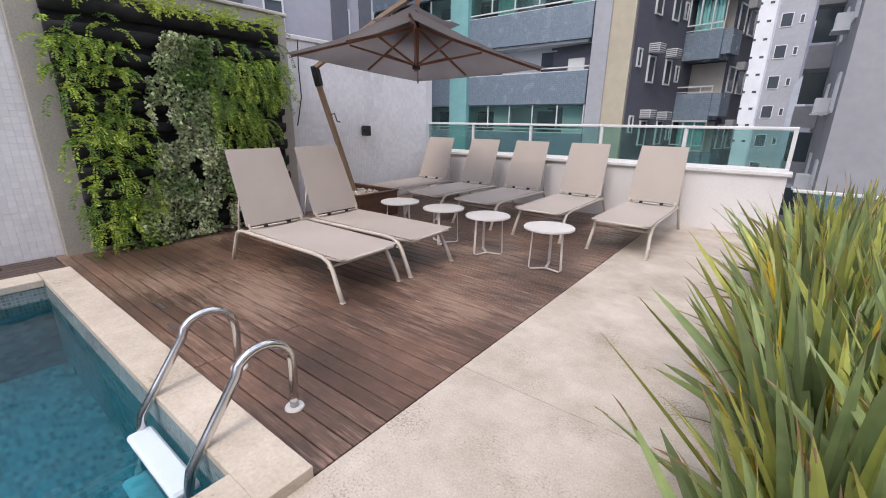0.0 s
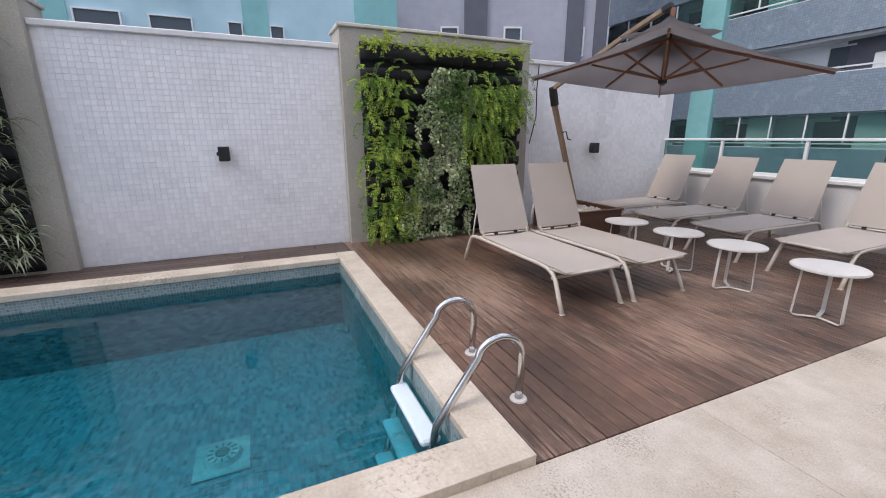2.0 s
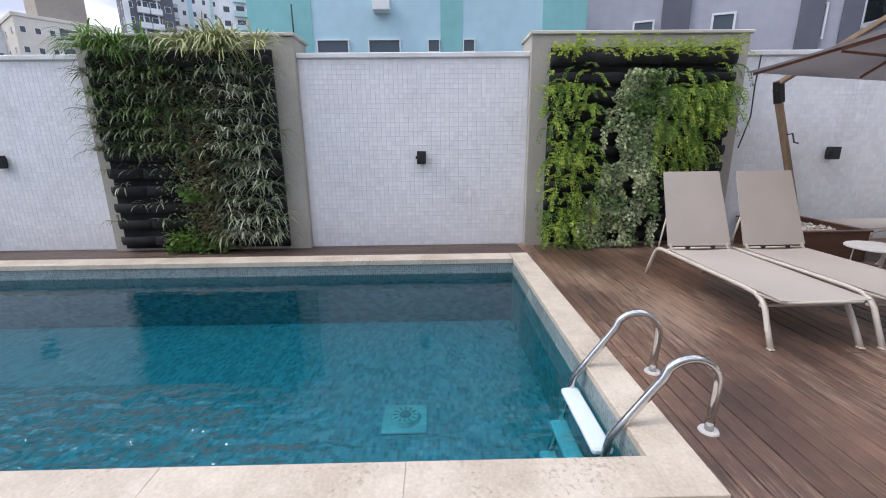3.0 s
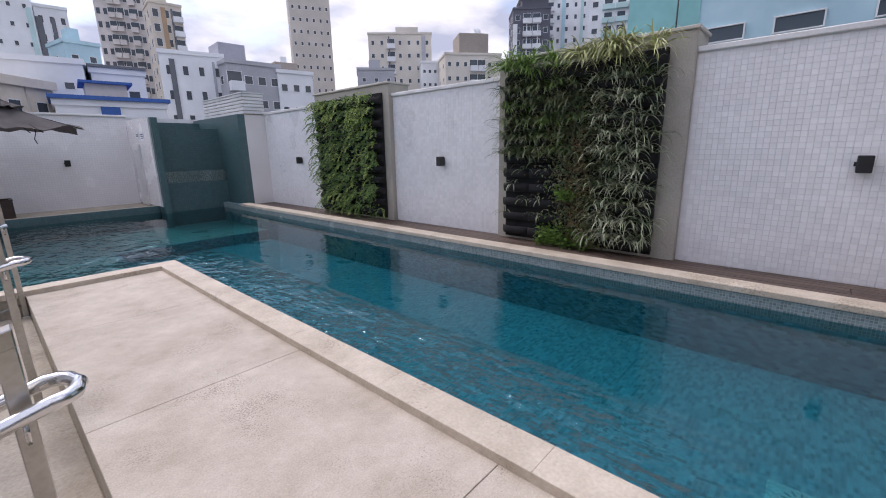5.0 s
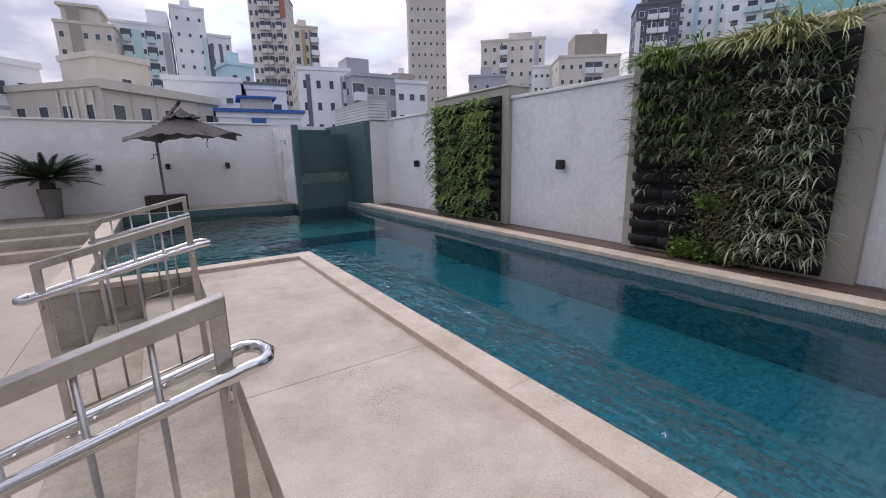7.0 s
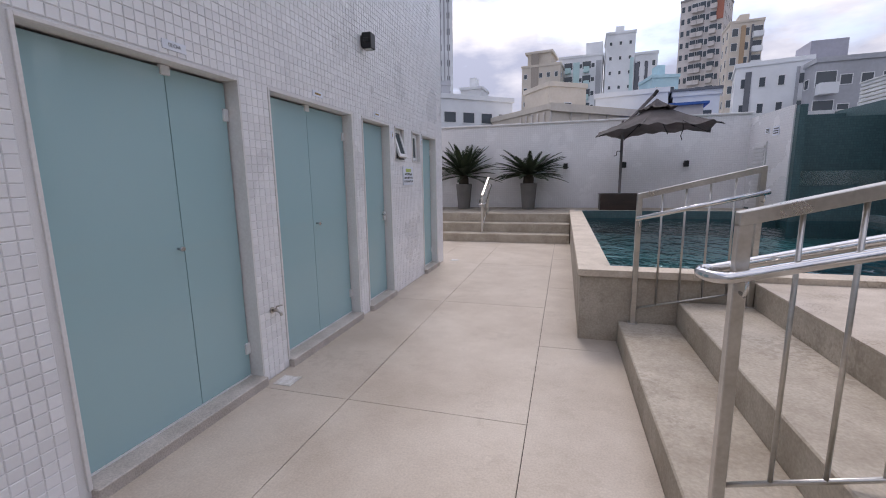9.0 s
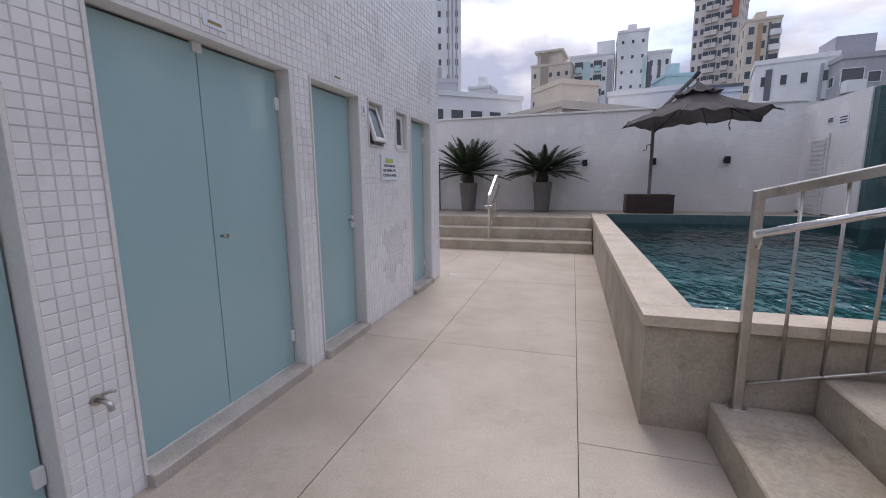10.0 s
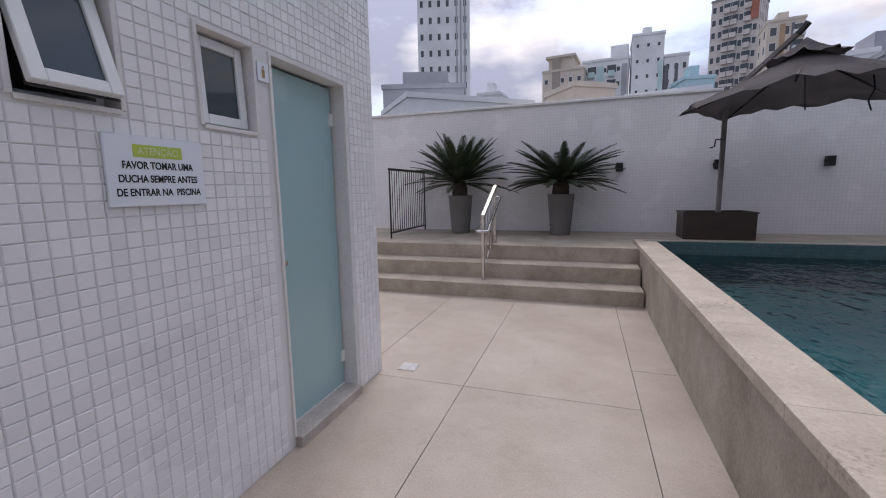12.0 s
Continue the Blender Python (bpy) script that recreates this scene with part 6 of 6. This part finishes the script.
stripes(st, 8, 45.0, (-1.0, -0.1, facade("ochre_facade", (0.48, 0.34, 0.22))), (0.9, 1.3, DARK_STRIP))
tower("apartment_tower", "pale blue-grey tower far behind", -13.4, -82.0, -170, 4.2, 6, 16.8, F_BLUE, 2, 1, 3.0, (0.9, 0.9), 6.0)
tower("apartment_block", "low white block behind the blue roof", -4.6, -53.4, 168, 7.2, 7, 9.5, F_WHITE, 3, 2, 3.0, (0.8, 0.7), tank=False)
db = tower("apartment_block", "white block with a dark roof terrace", -10.8, -53.0, 172, 4.2, 6, 9.0, F_WHITE, 2, 1, 3.0, (1.0, 0.9), tank=False)
part("roof_canopy", boxes((-2.3, 2.3, -3.3, 3.0, 21.5, 21.75)), DARK_STRIP, db)
hb = tower("house_block", "white block with a royal blue roof band", -8.5, -45.7, 173, 7.5, 7, 5.3, F_WHITE, 4, 2, 2.8, (1.3, 1.0), tank=False, band=F_ROYAL)
stripes(hb, 7, 17.3, (-0.9, 0.4, F_ROYAL))
part("roof_rim", boxes((-4.1, 4.1, -3.9, 3.9, 17.8, 18.1)), F_ROYAL, hb, "royal blue roof rim")
part("roof_hut", boxes((-1.6, 1.2, -2.6, 1.0, 18.1, 19.2)), F_TAN, hb)
part("hut_roof", boxes((-2.0, 1.6, -3.0, 1.4, 19.2, 19.4)), F_ROYAL, hb)
nw = tower("apartment_block", "narrow white block with dark windows", -21.1, -62.9, 164.5, 7.2, 8, 13.6, F_WHITE, 4, 2, 3.0, (0.7, 1.2), tank=False)
stripes(nw, 8, 25.0, (-2.6, -2.0, DARK_STRIP), (2.2, 2.5, F_GREY))
gb = tower("apartment_block", "grey block with stacked balconies", -27.2, -58.9, 176, 7.0, 8, 12.6, F_GREY, 4, 2, 3.0, (1.1, 1.1), 1.0, (0,), bay_mat=F_WHITE, tank=False)
part("roof_storey", boxes((-3.2, 0.2, -1.0, 3.0, 25.1, 27.6)), F_LILAC, gb)
mb = tower("apartment_block", "white block with a stepped roof", -32.6, -58.0, 170, 5.0, 7, 12.0, F_WHITE, 3, 2, 3.0, (0.9, 1.0), tank=False)
part("roof_hut", boxes((-2.4, 0.8, -2.5, 1.5, 24.5, 25.6)), F_BROWN, mb, "brown roof hut")
tower("apartment_tower", "white tower with a curved dark crown", -50.0, -92.0, 158, 4.0, 5, 19.5, F_WHITE, 2, 1, 3.0, (1.0, 1.6), 8.0)
tower("apartment_tower", "slim tan tower rising past the skyline", -69.0, -110.6, 153.5, 10.6, 10, 47.0, F_TAN, 6, 4, 3.0, (0.7, 1.0), 10.0)
ct = tower("apartment_tower", "cream tower with stacked balconies", -77.6, -84.6, 135.5, 15.8, 10, 29.4, F_CREAM, 7, 2, 3.0, (0.8, 1.1), 8.0, (2,), bay_mat=F_WHITE, tank=False)
part("roof_storey", boxes((-1.0, 4.6, -4.6, 3.0, 41.9, 43.2)), F_CREAM, ct)
stripes(ct, 10, 41.0, (-2.9, -2.6, DARK_STRIP), (5.4, 6.4, F_GREY))
tower("apartment_block", "low grey block below the cream tower", -59.6, -72.8, 143, 7.6, 7, 17.5, F_GREY, 3, 1, 3.0, (0.8, 0.8), 8.0)
tower("apartment_block", "small white block with many windows", -79.0, -74.0, 140, 6.5, 7, 21.5, F_WHITE, 5, 2, 3.0, (0.7, 0.8), 8.0, tank=False)
pb = tower("apartment_block", "beige block with a dish on the roof", -79.0, -62.3, 142.2, 12.8, 9, 21.5, F_CREAM, 7, 2, 3.0, (0.8, 1.0), 6.0, (3, 4), bay_mat=F_WHITE, tank=False)
part("roof_storey", boxes((-3.2, 3.4, -4.4, 2.5, 34.0, 38.0)), F_BROWN, pb)
dish = bmesh.new()
bmesh.ops.create_cone(dish, cap_ends=True, segments=18, radius1=1.2, radius2=0.5, depth=0.4, matrix=pose(2.0, -1.0, 39.3, 60, 0, 30))
part("roof_dish", dish, F_WHITE, pb, "white satellite dish")
part("dish_mast", tube(bmesh.new(), [(2.0, -1.0, 38.0), (2.0, -1.0, 39.3)], 0.1, 6), F_GREY, pb)
nv = tower("apartment_tower", "dark navy and white striped tower", -102.2, -61.6, 130, 9.4, 9, 35.4, F_NAVY, 4, 2, 3.0, (1.2, 1.3), 8.0, (1, 2), bay_mat=F_WHITE, tank=False)
stripes(nv, 9, 44.0, (-4.7, -3.6, F_WHITE), (-1.4, -1.1, F_WHITE), (1.4, 1.7, F_WHITE))
part("roof_crown", boxes((-2.4, 4.2, -4.0, 3.5, 47.9, 50.5)), F_NAVY, nv)
part("crown_slab", boxes((-3.0, 4.8, -4.9, 4.0, 50.5, 51.0)), F_WHITE, nv)
rw = tower("apartment_tower", "white tower with pale balconies beside the navy one", -117.4, -59.6, 123.0, 11.4, 8, 44.0, F_WHITE, 5, 2, 3.0, (0.8, 1.2), 8.0, (0,), bay_mat=F_WHITE, tank=False)
stripes(rw, 8, 55.0, (-1.4, -0.4, F_BLUE), (3.6, 4.4, PALE_GREEN))
tower("apartment_tower", "white tower with long curved balconies", -112.0, -42.7, 112.8, 15.0, 8, 37.0, F_WHITE, 5, 2, 3.0, (1.4, 1.3), 8.0, (1, 2, 3), bay_mat=PALE_GREEN)
tt = tower("apartment_tower", "white tower with ribbed corner", 29.4, -88.3, -165.5, 10.0, 9, 41.0, F_WHITE, 6, 3, 3.0, (0.7, 1.3), 8.0)
stripes(tt, 9, 52.0, *[(2.4 + 0.8 * k, 2.7 + 0.8 * k, F_GREY) for k in range(3)])
sg = tower("apartment_block", "grey stepped roof below the white tower", 20.2, -52.8, -163, 9.2, 8, 12.2, F_GREY, 2, 1, 3.0, (0.9, 0.9), 6.0, tank=False)
part("roof_storey", boxes((-2.4, 2.8, -3.2, 3.0, 24.7, 26.2)), F_GREY, sg)
tower("apartment_tower", "small pale tower on the horizon", 19.2, -82.1, 175, 4.0, 5, 17.2, F_WHITE, 3, 1, 3.0, (0.6, 0.8), 6.0)

# neighbours to the north and west
nb = thing("blue_building", "pale blue building close behind the mosaic wall", "building", "", pose(-12.0, 0, 0))
part("wall", boxes((-7.0, 0.0, -4.9, 4.2, -12.0, 9.2)), F_BLUE, nb)
for a, b in ((-4.9, -3.2), (0.27, 0.86), (3.05, 4.25)):
    part("stripe", boxes((-0.05, 0.03, a, b, -12.0, 9.22)), F_TEAL, nb, "turquoise vertical stripe")
WINDOWS["low"], WINDOWS["slit"] = win_mesh(0.88, 0.36, None, 0.03), win_mesh(0.34, 0.34, None, 0.03)
for f in range(3):
    z = 3.90 + 2.2 * f
    for y in (-2.67, -1.27):
        put_window(WINDOWS["low"], nb, 0.02, y, z, 90)
    for y in (0.08, 1.04):
        put_window(WINDOWS["slit"], nb, 0.05, y, z, 90)
part("air_conditioner", boxes((0.0, 0.35, -1.52, -1.06, 4.72, 5.06), bevel=0.02), ALU, nb, "white window air conditioner")
part("aerial", tube(bmesh.new(), [(0.2, -3.66, 3.6), (0.2, -3.66, 4.9)], 0.02, 6), BLACK, nb)
lb = tower("apartment_block", "lilac-grey building with navy stripes", -17.4, 9.86, 68, 11.1, 8, 16.0, F_LILAC, 4, 2, 2.9, (0.8, 1.2), 0.0, tank=False)

stripes(lb, 8, 28.0, (-0.75, 0.25, F_NAVY), (3.75, 4.45, F_NAVY), (5.0, 5.55, F_NAVY))
n1 = thing("balcony_building", "building with blue-grey balconies and turquoise stripe", "building", "", pose(0, 0, 0))
part("wall", boxes((-30.0, -7.35, 22.5, 33.0, -12.0, 16.0)), F_WHITE, n1)
part("turquoise_stripe", boxes((-15.5, -14.3, 21.2, 22.5, -12.0, 16.0)), F_TEAL, n1, "vertical turquoise stripe")
part("beige_pier", boxes((-7.35, -6.6, 21.3, 33.0, -12.0, 16.0)), F_GREY, n1)
part("cream_pier", boxes((-6.6, -5.6, 21.4, 33.0, -12.0, 16.0)), facade("cream_facade", (0.56, 0.50, 0.38)), n1)
for f in range(-1, 5):
    z = -0.62 + 2.9 * f
    for x0, x1 in ((-22.0, -15.5), (-14.3, -7.45)):
        bal = part("balcony", boxes((x0, x1, 21.4, 22.5, z - 0.05, z + 0.15), (x0, x1, 21.4, 21.6, z + 0.15, z + 1.45), (x1 - 0.2, x1, 21.6, 22.5, z + 0.15, z + 1.45)), F_SLATE, n1, "blue-grey clad balcony")
        part("handrail", boxes((x0, x1, 21.46, 21.54, z + 1.62, z + 1.68), (x0, x1, 21.46, 21.54, z + 1.45, z + 1.49)), ALU, bal)
        part("soffit", boxes((x0, x1 - 0.2, 21.6, 22.5, z + 2.72, z + 2.84)), F_WHITE, bal)
        n_ = max(2, int((x1 - x0) / 1.35))
        closed = f in (0, 2)
        for k in range(n_):
            a, b = x0 + (x1 - x0) * k / n_, x0 + (x1 - x0) * (k + 1) / n_
            if closed:
                part("glazing_bar", boxes((b - 0.06, b, 21.46, 21.54, z + 1.68, z + 2.80)), ALU, bal)
                g = part("glazing", boxes((a, b - 0.06, 21.49, 21.51, z + 1.68, z + 2.80)), RAIL_GLASS, bal)
                g.visible_shadow = False
                if k % 3 == 1:
                    part("curtain", boxes((a + 0.1, b - 0.1, 21.9, 21.94, z + 1.3, z + 2.72)), CURTAIN if f == 2 else F_WHITE, bal, "drawn curtain")
            if k % 3 == 0:
                put_window(WINDOWS[(1.9, 1.7)], bal, (a + b) / 2, 22.48, z + 1.75)
        if f in (1, 3):
            part("air_conditioner", boxes((x1 - 1.3, x1 - 0.45, 22.05, 22.45, z + 1.5, z + 2.1), bevel=0.03), ALU, bal)

F_PALE, F_MID = facade("pale_grey_facade", (0.50, 0.54, 0.60)), facade("mid_grey_facade", (0.38, 0.38, 0.40))
ND = pose(-5.55, 21.6, -12.0, 0, 0, 78.2)
n2 = thing("slate_building", "dark slate apartment building with corner balconies", "building", "", ND)
part("wall", boxes((0.0, 6.5, 0.0, 9.0, 0.0, 28.0)), F_NAVY, n2)
part("wall", boxes((6.5, 9.6, -1.7, 9.0, 0.0, 28.0)), F_NAVY, n2)
WINDOWS[(1.0, 1.3)], WINDOWS[(0.4, 0.8)], WINDOWS[(0.7, 1.2)] = win_mesh(1.0, 1.3), win_mesh(0.4, 0.8), win_mesh(0.7, 1.2)
for f in range(9):
    z = 12.3 + 2.9 * (f - 2)
    put_window(WINDOWS[(0.4, 0.8)], n2, 0.55, -0.02, z + 1.0)
    for u, dz in ((1.7, 0.0), (3.5, -0.05)):
        put_window(WINDOWS[(0.7, 1.2)], n2, u + 0.1, -0.02, z + 0.6)
        ac = part("air_conditioner", boxes((u - 0.32, u + 0.32, -0.5, 0.0, z + 1.28 + dz, z + 1.68 + dz), bevel=0.02), ALU, n2, "white window air conditioner")
        # Dark strips paint the shaded gaps between the unit's white louvres.
        for k in range(4):
            part("louvre", boxes((u - 0.30, u + 0.30, -0.51, -0.5, z + 1.32 + dz + k * 0.09, z + 1.36 + dz + k * 0.09), (u - 0.33, u - 0.32, -0.48, -0.04, z + 1.32 + dz + k * 0.09, z + 1.36 + dz + k * 0.09)), F_NAVY, ac)
    put_window(WINDOWS[(0.4, 0.8)], n2, 4.7, -0.02, z + 0.6)
    for u in (7.3, 8.8):
        put_window(WINDOWS[(1.0, 1.3)], n2, u, -1.72, z + 0.4)
    part("air_conditioner", boxes((7.75, 8.35, -2.1, -1.7, z + 0.9, z + 1.3), bevel=0.02), F_GREY, n2, "grey window air conditioner")
    b = part("balcony", boxes((5.1, 6.5, -1.7, 0.0, z - 1.65, z - 1.45), (5.1, 5.25, -1.7, 0.0, z - 1.45, z - 0.35), (5.25, 6.5, -1.7, -2.1, z - 1.45, z - 0.35)), F_SLATE, n2, "slate-clad corner balcony")
    part("back_wall", boxes((6.44, 6.48, -1.65, -0.02, z - 1.45, z + 1.2)), F_BEIGE, b)
    part("handrail", boxes((5.12, 5.18, -1.7, 0.0, z - 0.05, z + 0.01), (5.12, 5.18, -1.7, 0.0, z - 0.30, z - 0.26), (5.12, 5.17, -1.7, -1.65, z - 0.35, z), (5.12, 5.17, -1.15, -1.1, z - 0.35, z)), ALU, b)
    if f % 2 == 0:
        for k in range(4):
            v = -1.7 + 0.5667 * k
            part("glazing_bar", boxes((5.12, 5.18, v - 0.03 + 0.03 * (k == 0) - 0.03 * (k == 3), v + 0.03, z + 0.01, z + 1.24)), ALU, b)
        part("glazing_bar", boxes((5.11, 5.19, -1.7, 0.0, z + 1.15, z + 1.24)), ALU, b)
        for k in range(8):
            part("curtain", boxes((5.4 + 0.03 * (k % 2), 5.43 + 0.03 * (k % 2), -1.5 + k * 0.16, -1.36 + k * 0.16, z - 0.3, z + 1.2)), CURTAIN, b, "turquoise curtain fold")

n3 = tower("apartment_tower", "tall white tower with rows of small windows", -7.9, 108.0, 1, 5.4, 10, 60.0, F_WHITE, 3, 3, 3.15, (0.8, 0.55), -2.0)
n4 = thing("banded_tower", "grey tower with pale curved bands", "building", "", pose(0.5, 58.0, 0))
part("wall", boxes((-2.9, 14.0, 0.0, 10.0, -12.0, 34.0)), F_GREY, n4)
part("dark_field", boxes((-0.1, 14.0, -0.05, 0.0, -12.0, 34.0)), facade("blue_grey_facade", (0.26, 0.28, 0.34)), n4)


def curved_band(cx, cz, a0, r0, r1):
    """A quarter ring on the front of the tower."""
    bm = bmesh.new()
    rows = []
    for k in range(13):
        a = radians(a0 + 90 * k / 12)
        rows.append([bm.verts.new((cx + r * math.cos(a), y, cz + r * math.sin(a))) for r, y in ((r0, -0.1), (r1, -0.1), (r1, 0.0), (r0, 0.0))])
    for p, q in zip(rows, rows[1:]):
        for k in range(4):
            bm.faces.new((p[k], p[(k + 1) % 4], q[(k + 1) % 4], q[k]))
    return bm


part("pale_band", boxes((-0.4, 0.9, -0.1, -0.051, -12.0, 4.6), (1.9, 14.0, -0.1, -0.051, 5.6, 6.9)), F_PALE, n4, "pale painted band")
part("pale_band", curved_band(1.9, 4.6, 90, 1.0, 2.3), F_PALE, n4, "pale painted curve")
part("pale_band", boxes((0.1, 1.4, -0.1, -0.051, 11.0, 34.0), (2.0, 14.0, -0.1, -0.051, 9.1, 10.4)), F_PALE, n4, "pale painted band")
part("pale_band", curved_band(2.0, 11.0, 180, 0.6, 1.9), F_PALE, n4, "pale painted curve")
for f in range(11):
    put_window(WINDOWS[(1.0, 1.3)], n4, -2.1, -0.02, -6.0 + 2.9 * f)
    put_window(WINDOWS[(0.4, 0.8)], n4, -0.9, -0.02, -6.0 + 2.9 * f)
n5 = thing("grey_building", "grey building with ledges and air conditioners", "building", "", pose(1.54, 19.0, -12.0))
part("wall", boxes((0.0, 8.0, 0.0, 16.0, 0.0, 28.0)), F_MID, n5)
for f in range(8):
    z = 11.5 + 2.9 * (f - 1)
    ledge = part("ledge_box", boxes((-1.0, 0.0, 11.0, 15.0, z - 1.2, z - 0.1)), F_MID, n5)
    part("ledge_opening", boxes((-0.95, -0.02, 10.99, 11.0, z, z + 1.5)), DARK_GLASS, ledge)
    for v in (1.8, 7.0):
        put_window(WINDOWS[(1.0, 1.3)], n5, -0.02, v, z, -90)
    ac = part("air_conditioner", boxes((-0.45, 0.0, 3.6, 4.4, z - 0.6, z - 0.05), bevel=0.02), ALU, n5, "white air conditioner")
    part("bracket", boxes((-0.5, 0.0, 3.5, 4.5, z - 0.66, z - 0.61)), ALU, ac)
